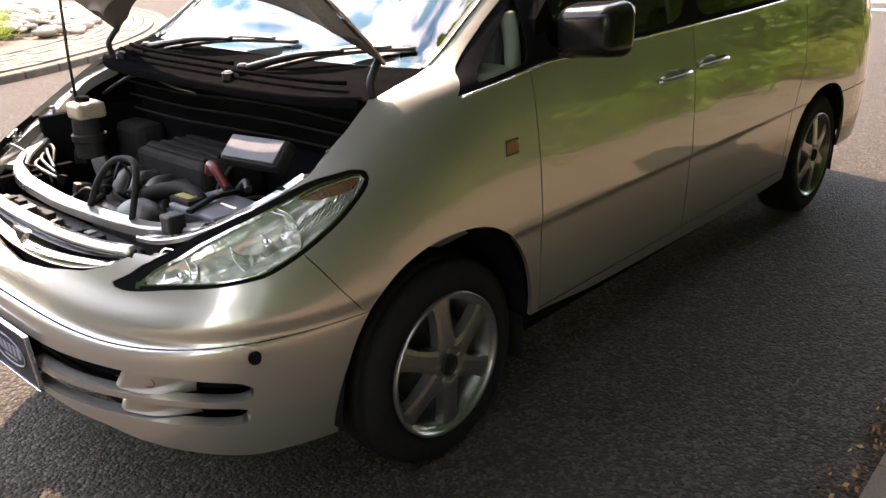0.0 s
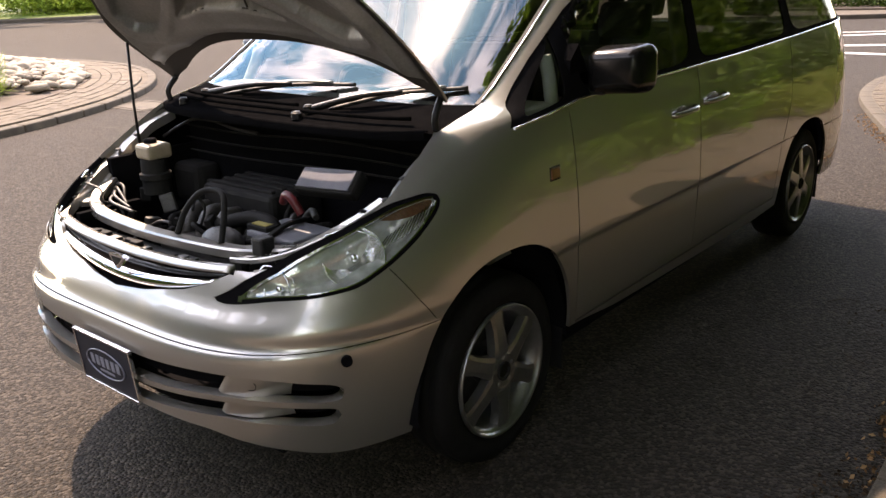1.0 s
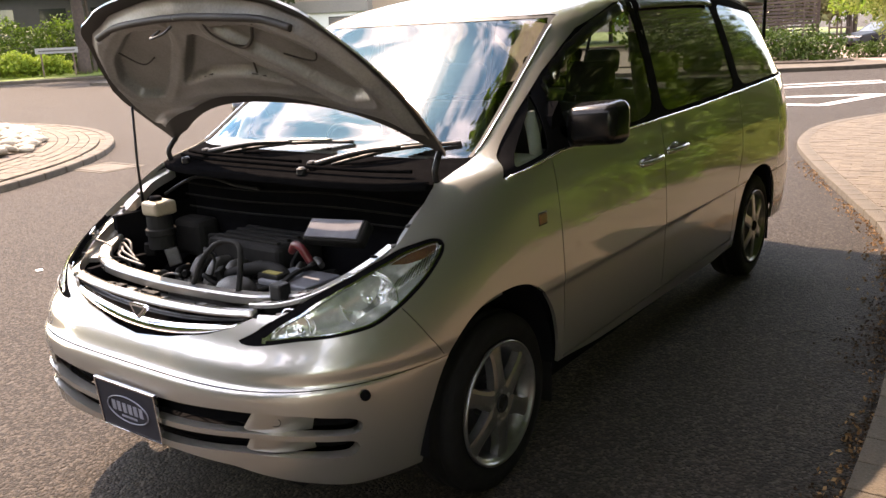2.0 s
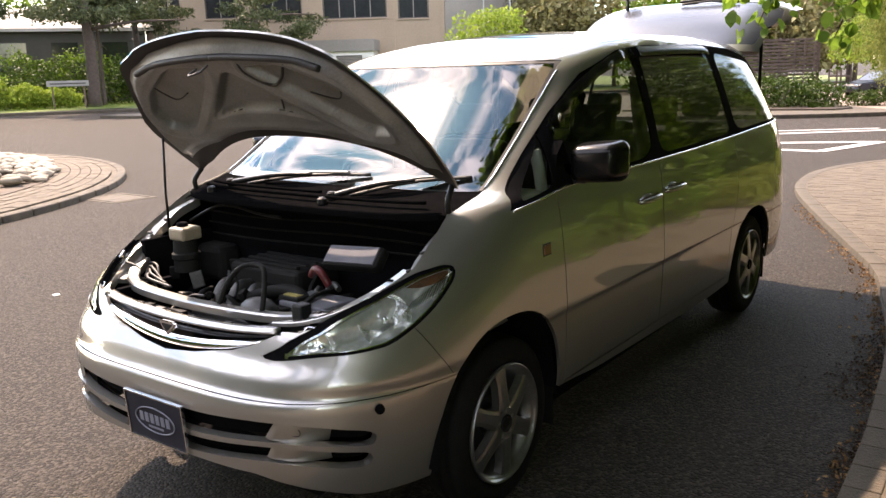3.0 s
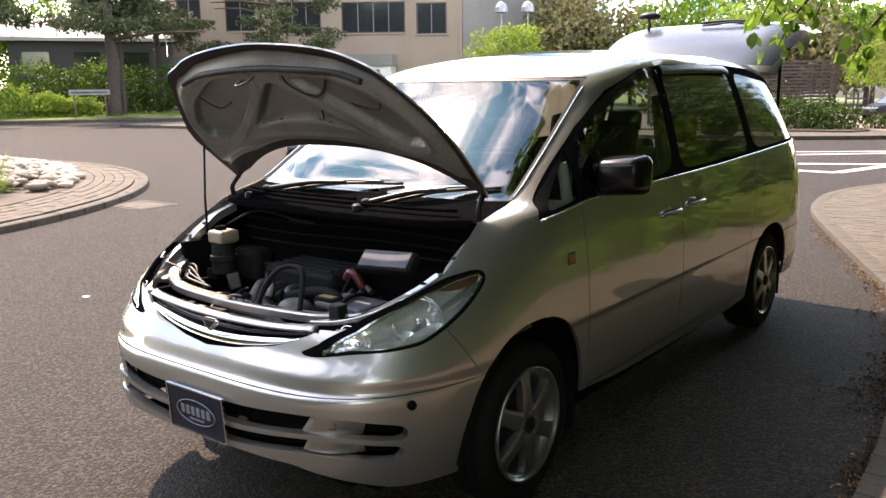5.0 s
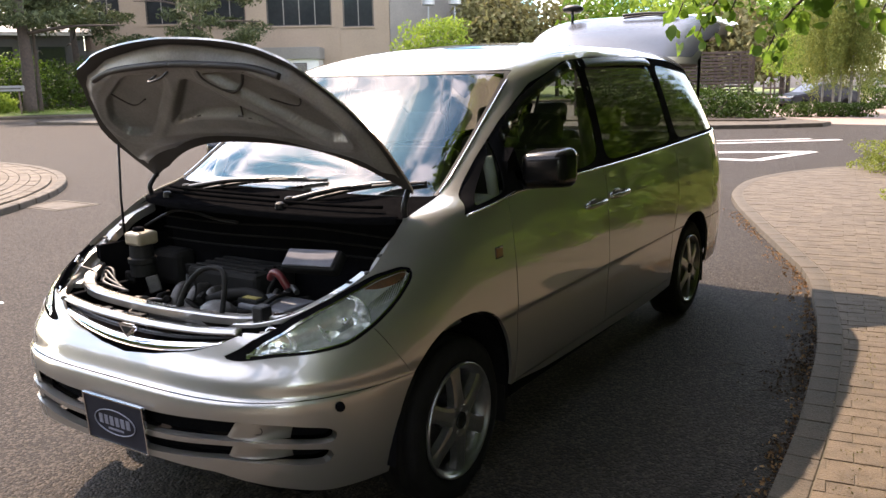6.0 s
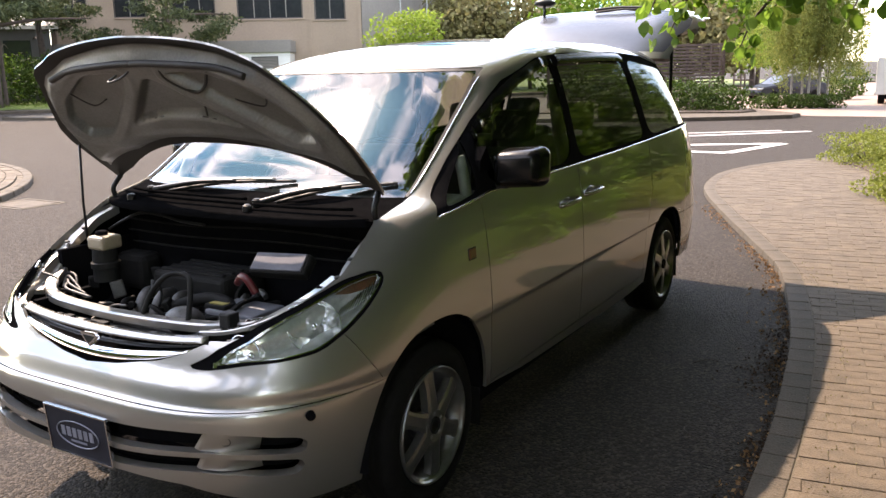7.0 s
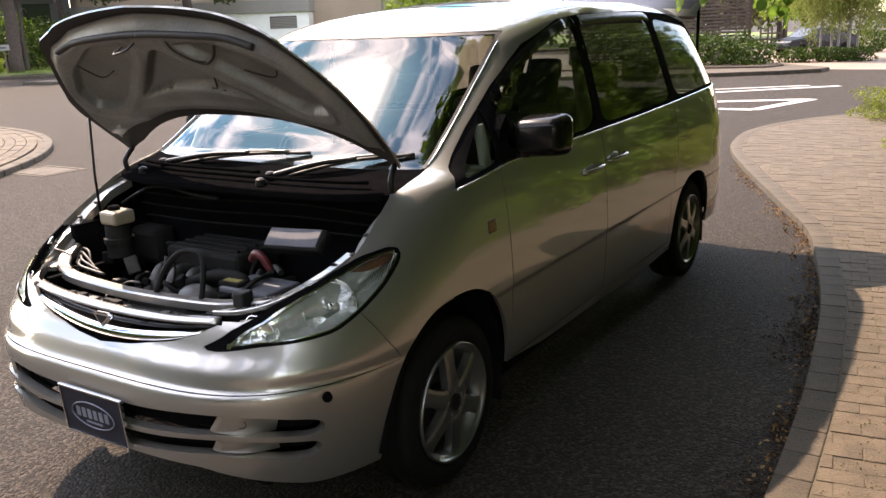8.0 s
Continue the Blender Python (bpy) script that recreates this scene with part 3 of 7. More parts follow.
def split_by(bm, f):
    """Cuts the mesh along the border of a region."""
    bm.verts.ensure_lookup_table()
    bm.verts.index_update()
    co = np.array([v.co for v in bm.verts])
    d = f(co)
    d[np.abs(d) < 3e-4] = 0
    es = np.array([(e.verts[0].index, e.verts[1].index) for e in bm.edges])
    cross = np.nonzero((d[es[:, 0]] * d[es[:, 1]] < 0) & (np.abs(d[es]).max(1) < .9))[0]
    if not len(cross):
        return
    a, b = co[es[cross, 0]], co[es[cross, 1]]
    da = d[es[cross, 0]]
    lo, hi = np.zeros(len(cross)), np.ones(len(cross))
    for _ in range(12):
        mid = (lo + hi) / 2
        same = f(a + (b - a) * mid[:, None]) * da > 0
        lo, hi = np.where(same, mid, lo), np.where(same, hi, mid)
    bm.edges.ensure_lookup_table()
    edges = [bm.edges[i] for i in cross]
    zero, sign, faces = {v for v, k in zip(bm.verts, d) if k == 0}, {v: k for v, k in zip(bm.verts, d)}, set()
    for e, t in zip(edges, (lo + hi) / 2):
        v0 = e.verts[0]
        faces.update(e.link_faces)
        zero.add(bmesh.utils.edge_split(e, v0, float(t))[1])
    faces.update(fc for v in list(zero) for fc in v.link_faces)
    for fc in faces:
        for _ in range(2):
            ring = list(fc.verts)
            hits = [i for i, v in enumerate(ring) if v in zero]
            done = True
            for i in hits:
                for j in hits:
                    if 1 < j - i < len(ring) - 1:
                        s1 = {np.sign(sign.get(v, 0)) for v in ring[i + 1:j] if v not in zero}
                        s2 = {np.sign(sign.get(v, 0)) for v in ring[j + 1:] + ring[:i] if v not in zero}
                        if s1 and s2 and s1 != s2:
                            bmesh.utils.face_split(fc, ring[i], ring[j])
                            done = False
                            break
                if not done:
                    break
            if done:
                break


grid = skin()
rows_n, cols_n = grid.shape[:2]
shell = bmesh.new()
vs = [[shell.verts.new(p) for p in row] for row in grid]
for r in range(rows_n - 1):
    for i in range(cols_n - 1):
        try:
            shell.faces.new((vs[r][i], vs[r][i + 1], vs[r + 1][i + 1], vs[r + 1][i]))
        except ValueError:
            pass
bmesh.ops.remove_doubles(shell, verts=[v for v in shell.verts if v.co.z > 1.6], dist=1e-4)
bmesh.ops.dissolve_degenerate(shell, dist=1e-5, edges=shell.edges)
CUTS = ["low", "arch_front", "arch_rear", "side_glass", *PANE_LINES, "screen_seal", "screen", "cowl", "bonnet_hole", "bonnet", "lamp_seal", "lamp_rim", "lamp", "grille", "slot_a", "slot_b",
        "hatch", "hatch_glass", "sunroof", "bumper_seam", "rear_seam", *DOOR_LINES]
for cut in CUTS:
    if cut in ("bumper_seam", "rear_seam", *DOOR_LINES):
        split_by(shell, field("mid:" + cut))
    split_by(shell, field(cut))
shell.normal_update()
shell.verts.index_update()
mid = np.array([f.calc_center_median() for f in shell.faces])
inside = {cut: field(cut)(mid) > 0 for cut in CUTS}
px, py, pz = mid.T
region = np.full(len(mid), "shell", dtype=object)
gap = np.zeros(len(mid), bool)
for cut in ("bumper_seam", "rear_seam", *DOOR_LINES):
    gap |= inside[cut]
seam_y = np.interp(pz, [.605, .69, .785, .80], [-.315, -.380, -.450, -.450])
region[(py < seam_y) & (pz > .605)] = "nose"
region[(py < -.30) & (pz < .605)] = "front_bumper"
region[(py > 3.1) & (pz < .62)] = "rear_bumper"
door_front, door_rear = np.interp(pz, [.345, .64, .815, 1.125], [.424, .410, .403, .383]), np.interp(pz, [.345, .64, .85, 1.165], [2.41, 2.43, 2.53, 2.53])
side = (px > .5) & (pz > .345) & (pz < 1.2)
region[side & (py > door_front) & (py < 1.395)] = "front_door"
region[side & (py > 1.395) & (py < door_rear)] = "sliding_door"
region[(px > .5) & (pz <= .345) & (py > .3) & (py < 2.55)] = "sill"
region[gap] = "gap"
for cut in ("hatch", "hatch_glass", "sunroof", "cowl", "screen_seal", "screen", "side_glass", *PANE_LINES, "bonnet_hole", "bonnet", "lamp_seal", "lamp_rim", "lamp", "grille", "slot_a", "slot_b", "arch_front", "arch_rear", "low"):
    region[inside[cut]] = cut
skin_co = np.array([v.co for v in shell.verts])
skin_no = np.array([v.normal for v in shell.verts])
skin_faces = [[v.index for v in f.verts] for f in shell.faces]
shell.free()


def panel(names, depth=0.014, inset=0.0, both=False, flip=False, deep=None):
    """The skin's faces of some regions as a bmesh, hemmed inwards. both: with its mirror image; flip: the mirror image alone."""
    names = [names] if isinstance(names, str) else names
    pick = [f for f, r in zip(skin_faces, region) if r in names]
    used = sorted({i for f in pick for i in f})
    at = {v: k for k, v in enumerate(used)}
    shift = deep(skin_co[used]) if deep else np.full(len(used), inset)
    co = skin_co[used] - skin_no[used] * shift[:, None]
    no = skin_no[used]
    bm = bmesh.new()
    for s in ([1, -1] if both else [-1] if flip else [1]):
        k = np.array([s, 1, 1])
        verts = [bm.verts.new(p * k) for p in co]
        faces = []
        for f in pick:
            ring = [verts[at[i]] for i in f]
            try:
                faces.append(bm.faces.new(ring if s > 0 else ring[::-1]))
            except ValueError:
                pass
        for f in faces:
            f.smooth = True
        if depth:
            rim = [e for e in bm.edges if len(e.link_faces) == 1 and e.link_faces[0] in faces and not (abs(e.verts[0].co.x) < 2e-4 and abs(e.verts[1].co.x) < 2e-4)] if len(pick) < 400 else \
                  [e for e in {e for f in faces for e in f.edges} if len(e.link_faces) == 1 and not (abs(e.verts[0].co.x) < 2e-4 and abs(e.verts[1].co.x) < 2e-4)]
            where = {v: i for i, v in enumerate(verts)}
            low = {}
            for e in rim:
                for v in e.verts:
                    if v not in low:
                        low[v] = bm.verts.new(v.co - Vector(no[where[v]] * k) * depth)
            for e in rim:
                lp = e.link_loops[0]
                p, q = lp.vert, lp.link_loop_next.vert
                bm.faces.new((q, p, low[p], low[q])).smooth = False
                e.smooth = False
    if both:
        bmesh.ops.remove_doubles(bm, verts=[v for v in bm.verts if abs(v.co.x) < 2e-4], dist=5e-4)
    return bm


van = thing("minivan", "silver people carrier standing with bonnet and tailgate open", "car")
part("body_shell", panel("shell", both=True), M["paint"], van)
part("nose_panel", panel("nose", both=True), M["paint"], van)
bumper = part("front_bumper", panel("front_bumper", .035, both=True), M["paint"], van)
part("slot_backing", panel(["slot_a", "slot_b"], 0, .06, both=True), M["dark"], bumper, "plain near-black sheet behind the bumper slots")
part("rear_bumper", panel("rear_bumper", both=True), M["paint"], van)
for flip in (False, True):
    door = part("front_door", panel("front_door", flip=flip), M["paint"], van)
    slider = part("sliding_door", panel("sliding_door", flip=flip), M["paint"], van)
    part("sill", panel("sill", flip=flip), M["paint"], van)
    part("window_trim", panel("side_glass", .01, .004, flip=flip), M["dark"], van, "black window surround")
    for name, glass in (("quarter", "clear"), ("front", "lightly"), ("sliding", "tint"), ("rear", "tint")):
        part("window_pane", panel(name, 0, .007, flip=flip), M[glass], van, "dark privacy glass" if glass == "tint" else "clear door glass")
part("windscreen", panel("screen", 0, .004, both=True), M["screen"], van, "windscreen mirroring clouds")
part("windscreen_seal", panel("screen_seal", .01, .002, both=True), M["seal"], van)
part("sunroof", panel("sunroof", .01, .002, both=True), M["win_dark"], van, "dark glass sunroof")
# Added near-black sheet behind the skin, standing in for shade in panel gaps.
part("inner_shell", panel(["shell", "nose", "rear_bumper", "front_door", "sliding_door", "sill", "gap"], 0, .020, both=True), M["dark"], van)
cowl = part("cowl", panel("cowl", .02, .006, both=True), M["cowl"], van, "black plastic cowl under the windscreen")

# the tailgate, swung up about its hinge on the roof
tailgate = new("tailgate")
tailgate.parent = van
hinge_y, hinge_z = 3.41, 1.665
swing = Matrix.Translation((0, hinge_y, hinge_z)) @ Matrix.Rotation(radians(82), 4, "X") @ Matrix.Translation((0, -hinge_y, -hinge_z))
tailgate.matrix_basis = Matrix.Translation((0, -.07, 0)) @ Matrix.Diagonal((1.06, 1, 1, 1)) @ swing
part("tailgate_skin", panel("hatch", .03, both=True), M["paint"], tailgate)
part("tailgate_glass", panel("hatch_glass", .01, .003, both=True), M["sky_glass"], tailgate, "dark rear window mirroring the sky")
part("tailgate_lining", panel(["hatch", "hatch_glass"], 0, .035, both=True), M["dark"], tailgate)

# the bonnet, swung up about the cowl
BONNET_SWING = -72.0
bonnet = new("bonnet")
bonnet.parent = van
bonnet.matrix_basis = Matrix.Translation((0, -.02, 1.085)) @ Matrix.Rotation(radians(BONNET_SWING), 4, "X") @ Matrix.Translation((0, .02, -1.085))


def crowned(bm):
    """Draws the bonnet's front edge out to its curved lip."""
    for v in bm.verts:
        v.co.y -= .055 * max(0, 1 - (v.co.x / .62) ** 2) * min(1, max(0, (-.30 - v.co.y) / .42)) ** 1.3
        v.co.z += .16 * max(0, -.64 - v.co.y) if v.co.y < -.64 else 0
    return bm


part("bonnet_skin", crowned(panel("bonnet", .006, both=True)), M["paint"], bonnet)
ahead = lambda pts: [(x, y - .030 * min(1, max(0, (-y - .40) / .2))) for x, y in pts]
POCKETS = [rounded(ahead([(.52, -.55), (.31, -.628), (.10, -.618), (.15, -.565), (.475, -.375), (.60, -.388), (.61, -.467)]), 5, .22),
           rounded(ahead([(-.30, -.425), (-.10, -.455), (.10, -.455), (.30, -.425), (.0, -.612)]), 5, .16)]


def smooth_step(d, w):
    s = np.clip(d / w, 0, 1)
    return s * s * (3 - 2 * s)


def stamped(c):
    """Depth of the bonnet's pressed inner panel: ribs stand proud of the pockets, beads run round them."""
    x = np.abs(c[:, 0])
    d = np.maximum(within(x, c[:, 1], POCKETS[0]), within(c[:, 0], c[:, 1], POCKETS[1]))
    fold = .006 * np.exp(-(within(x, c[:, 1], POCKETS[0]) + .030) ** 2 / .00012) + .004 * np.exp(-((c[:, 1] + .40 - .16 * x * x) / .012) ** 2) * (x < .5)
    return .011 + (.036 + fold - .036 * smooth_step(d, .0105)) * smooth_step(hem(c) - .034, .030)


inner = panel("bonnet", 0, both=True)
bmesh.ops.subdivide_edges(inner, edges=[e for e in inner.edges if e.calc_length() > .012], cuts=1, use_grid_fill=True)
hem = lambda c: field("bonnet")(np.column_stack((np.abs(c[:, 0]), c[:, 1], c[:, 2])))


def trimmed(bm, at, keep_in):
    """Cuts a copy of the bonnet's skin along a line at some distance from its edge."""
    split_by(bm, lambda c: hem(c) - at)
    d = hem(np.array([f.calc_center_median() for f in bm.faces])) - at
    bmesh.ops.delete(bm, geom=[f for f, k in zip(bm.faces, d) if (k > 0) != keep_in], context="FACES")
    return bm


trimmed(inner, .034, True)
bmesh.ops.subdivide_edges(inner, edges=[e for e in inner.edges if e.calc_length() > .011], cuts=1, use_grid_fill=True)
inner.normal_update()
inner_co = np.array([v.co for v in inner.verts])
for v, d in zip(inner.verts, stamped(inner_co)):
    v.co -= v.normal * float(d)
crowned(inner)
for f in inner.faces:
    f.normal_flip()
    f.smooth = True
part("bonnet_liner", inner, M["inner_paint"], bonnet, "pressed bare inner panel with ribs")
dark_rim = panel("bonnet", 0, .008, both=True)
trimmed(dark_rim, .040, False)
crowned(dark_rim)
for f in dark_rim.faces:
    f.normal_flip()
    f.smooth = True
part("bonnet_rim", dark_rim, M["hem"], bonnet, "dark hem round the open bonnet")


def on_liner(x, y, deep):
    """A place on the bonnet's inner side."""
    ok = (skin_co[:, 2] > .74) & (skin_co[:, 1] < .1)
    j = np.nonzero(ok)[0][np.argmin((skin_co[ok][:, 0] - abs(x)) ** 2 + (skin_co[ok][:, 1] - y) ** 2)]
    p = Vector((x, y, skin_co[j, 2])) - Vector(skin_no[j] * np.array([1 if x > 0 else -1, 1, 1])) * deep
    p.y -= .055 * max(0, 1 - (x / .62) ** 2) * min(1, max(0, (-.30 - y) / .42)) ** 1.3
    return p


for s in (1, -1):
    for line, r in (([(.105, -.645), (.10, -.59), (.18, -.548), (.255, -.572), (.312, -.62), (.345, -.635)], .006), ([(.49, -.625), (.385, -.642), (.265, -.650), (.08, -.652), (.0, -.652)], .012),
                    ([(.18, -.548), (.16, -.50), (.125, -.455)], .0035), ([(.15, -.565), (.30, -.475), (.475, -.375), (.60, -.388), (.612, -.467), (.53, -.548)], .0045), ([(.50, -.56), (.44, -.50), (.33, -.52)], .003),
                    ([(.0, -.612), (.15, -.52), (.30, -.428), (.10, -.452)], .0035)):
        if s < 0 and line[0][0] in (.105, .18):
            continue
        bm = bmesh.new()
        tube(bm, bend([on_liner(s * x, y, .043 if r > .005 else .030) for x, y in ahead(line)], 6), r, 6)
        part("seam_sealer", bm, M["hem"], bonnet, "dark seam sealer on the bare panel")


# ---- the minivan's wheels and underside ----
def wheel(x, y, z, side, r=0.318):
    """Tyre, six-spoke rim, hub cap and brake disc; the wheel's outer face looks to +x, mirrored by side."""
    w = new("wheel")
    w.parent = van
    w.matrix_basis = Matrix.Translation((x * side, y, z)) @ Matrix.Diagonal((side, 1, 1, 1))
    bm = bmesh.new()
    lathe(bm, [(-.20, .222), (-.205, .25), (-.20, .285), (-.185, .308), (-.16, .316), (-.155, .312), (-.15, r), (-.11, r + .001), (-.108, .311), (-.100, .311), (-.098, r + .001), (-.058, r), (-.056, .311),
               (-.050, .311), (-.045, .315), (-.020, .308), (-.004, .286), (.0, .255), (-.006, .236), (-.012, .222)], 72, closed=True)
    part("tyre", bm, M["rubber"], w, smooth=True)
    rim = bmesh.new()
    lathe(rim, [(-.012, .221), (.002, .221), (.003, .216), (-.004, .212), (-.012, .206), (-.016, .196), (-.16, .185), (-.18, .215), (-.20, .221)], 72, closed=True)
    rim = part("rim", rim, M["alloy"], w, smooth=True)
    spoke = bmesh.new()
    prof = [(.030, .036, -.004), (.065, .037, .000), (.10, .031, -.002), (.15, .029, -.006), (.19, .034, -.010), (.205, .042, -.013)]
    top = [[spoke.verts.new((x0 - (.004 if s else 0), d * h, rr)) for s, d in ((1, -1), (0, -.55), (0, .55), (1, 1))] for rr, h, x0 in prof]
    low = [[spoke.verts.new((x0 - .035, d * h * 1.05, rr)) for d in (-1, 1)] for rr, h, x0 in prof]
    for a, b, c, d in zip(top[:-1], top[1:], low[:-1], low[1:]):
        for k in range(3):
            spoke.faces.new((a[k], a[k + 1], b[k + 1], b[k]))
        spoke.faces.new((c[0], a[0], b[0], d[0]))
        spoke.faces.new((a[3], c[1], d[1], b[3]))
    bmesh.ops.recalc_face_normals(spoke, faces=spoke.faces)
    me = None
    for k in range(6):
        if me is None:
            ob = part("spoke", spoke, M["alloy"], rim)
            me = ob.data
        else:
            ob = new("spoke", me)
            ob.parent = rim
        ob.matrix_basis = Matrix.Rotation(radians(60 * k + 4), 4, "X")
    bm = bmesh.new()
    lathe(bm, [(-.04, .068), (-.006, .066), (.000, .058), (-.004, .045), (-.006, .034)], 36)
    part("hub", bm, M["alloy"], rim, smooth=False)
    bm = bmesh.new()
    lathe(bm, [(-.02, .033), (.003, .032), (.005, .028), (.002, .024), (-.002, .021)], 28)
    part("hub_cap", bm, M["bay"], rim, "dark centre cap")
    bolt = bmesh.new()
    lathe(bolt, [(-.02, .009), (-.002, .009), (.000, .006)], 8)
    bolt_me = None
    for k in range(5):
        if bolt_me is None:
            ob = part("wheel_nut", bolt, M["steel"], rim)
            bolt_me = ob.data
        else:
            ob = new("wheel_nut", bolt_me)
            ob.parent = rim
        a = radians(72 * k + 20)
        ob.matrix_basis = Matrix.Translation((.0, .046 * math.cos(a), .046 * math.sin(a)))
    bm = bmesh.new()
    lathe(bm, [(-.10, .145), (-.085, .145), (-.085, .06), (-.06, .06)], 40)
    part("brake_disc", bm, M["cast"], w, smooth=False)
    bm = fresh((-.13, -.055, -.06, .06, .10, .165), r=.01)
    part("brake_caliper", bm, M["bay"], w)
    return w


for side in (1, -1):
    for wy in (0.0, 2.9):
        wheel(.862, wy, .318, side)
        bm = bmesh.new()
        n = 26
        ring = [[bm.verts.new((side * xx, wy + (-.0 if wy < 1 else -.04) + .40 * math.cos(a), .30 + .43 * math.sin(a))) for xx in (.845, .60)] for a in (radians(-1 + 182 * k / n) for k in range(n + 1))]
        for a, b in zip(ring[:-1], ring[1:]):
            bm.faces.new((a[0], a[1], b[1], b[0]))
        bm.faces.new([a[1] for a in ring])
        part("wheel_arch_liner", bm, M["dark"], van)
        bm = fresh((min(side * .70, side * .85), max(side * .70, side * .85), wy + .335, wy + .345, .16, .30)) if wy > 1 else fresh((min(side * .72, side * .845), max(side * .72, side * .845), .37, .378, .17, .33))
        part("mud_flap", bm, M["rubber"], van)
# Underside boxes in the same near-black, shade put into their colour.
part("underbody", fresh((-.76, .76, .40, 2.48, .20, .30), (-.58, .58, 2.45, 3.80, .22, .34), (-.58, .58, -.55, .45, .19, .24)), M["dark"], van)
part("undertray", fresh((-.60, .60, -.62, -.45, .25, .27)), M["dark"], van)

# ---- nose: grille, emblem, plate, sensors ----
def ribbon(z_of, half, w, t, off, n=48, taper=True):
    """A bar that follows the nose from side to side."""
    bm = bmesh.new()
    rings = []
    for i in range(n + 1):
        x = -half + 2 * half * i / n
        k = max(.25, 1 - (abs(x) / half) ** 4) if taper else 1
        z = z_of(x)
        y = float(front_y(np.array([x]), np.array([min(z, .80)]))[0]) + off
        rings.append([bm.verts.new((x, y + dy * t, z + dz * w * k)) for dy, dz in ((1, -.5), (.25, -.5), (0, -.34), (.12, -.05), (.42, .42), (1, .5))])
    for a, b in zip(rings[:-1], rings[1:]):
        for k in range(6):
            bm.faces.new((a[k], b[k], b[(k + 1) % 6], a[(k + 1) % 6]))
    bm.faces.new(rings[0])
    bm.faces.new(rings[-1][::-1])
    bmesh.ops.recalc_face_normals(bm, faces=bm.faces)
    return bm


grille = new("grille")
grille.parent = van
part("grille_backing", panel("grille", 0, .045, both=True), M["dark"], grille)
part("upper_bar", ribbon(lambda x: .772 + .10 * x * x, .455, .020, .03, -.002, taper=False), M["paint"], grille, "silver top bar of the grille", smooth=True)
part("chrome_bar", ribbon(lambda x: .708 + .30 * x * x, .415, .036, .03, .002), M["chrome"], grille, "polished chrome bar", smooth=True)
part("lower_bar", ribbon(lambda x: .742 + .16 * x * x, .43, .006, .02, .014), M["black"], grille)
emblem = bmesh.new()
prism(emblem, [(-.052, .018), (-.030, .022), (.030, .022), (.052, .018), (.020, -.012), (0, -.026), (-.020, -.012)], 0, .012, r=.004)
emblem.transform(Matrix.Translation((0, -.772, .752)) @ Matrix.Rotation(radians(80), 4, "X"))
emblem = part("emblem", emblem, M["chrome"], grille, "small chrome winged emblem")
bm = bmesh.new()
prism(bm, [(-.030, .012), (.030, .012), (.010, -.008), (0, -.014), (-.010, -.008)], .010, .0135)
bm.transform(Matrix.Translation((0, -.772, .752)) @ Matrix.Rotation(radians(80), 4, "X"))
part("emblem_inlay", bm, M["bay"], emblem)

plate = new("number_plate")
plate.parent = van
plate.matrix_basis = Matrix.Translation((.036, -.888, .462)) @ Matrix.Rotation(radians(4), 4, "X")
part("plate_panel", fresh((-.152, .152, 0, .006, -.080, .080), r=.003), M["plate"], plate, "black show plate")
for b in ((-.158, .158, -.003, .009, .080, .086), (-.158, .158, -.003, .009, -.086, -.080), (-.158, -.152, -.003, .009, -.080, .080), (.152, .158, -.003, .009, -.080, .080)):
    part("plate_frame", fresh(b, r=.001), M["chrome"], plate, "thin bright plate frame")
bm = bmesh.new()
pts = [Vector((.106 * math.cos(a), -.002, .045 * math.sin(a))) for a in np.linspace(0, 2 * np.pi, 49)]
tube(bm, pts, .0022, 6, caps=False)
part("oval_print", bm, M["plate_ink"], plate, "pale oval outline")
for k in range(6):
    part("print_bar", fresh((-.083 + k * .0285, -.083 + k * .0285 + .019, -.0015, .001, -.014, .020)), M["plate_ink"], plate, "pale bar of lettering")
part("print_bar", fresh((-.04, .04, -.0015, .001, -.031, -.024)), M["plate_ink"], plate, "pale bar of lettering")
part("plate_holder", fresh((-.10, .10, .008, .05, -.05, .05)), M["dark"], plate)

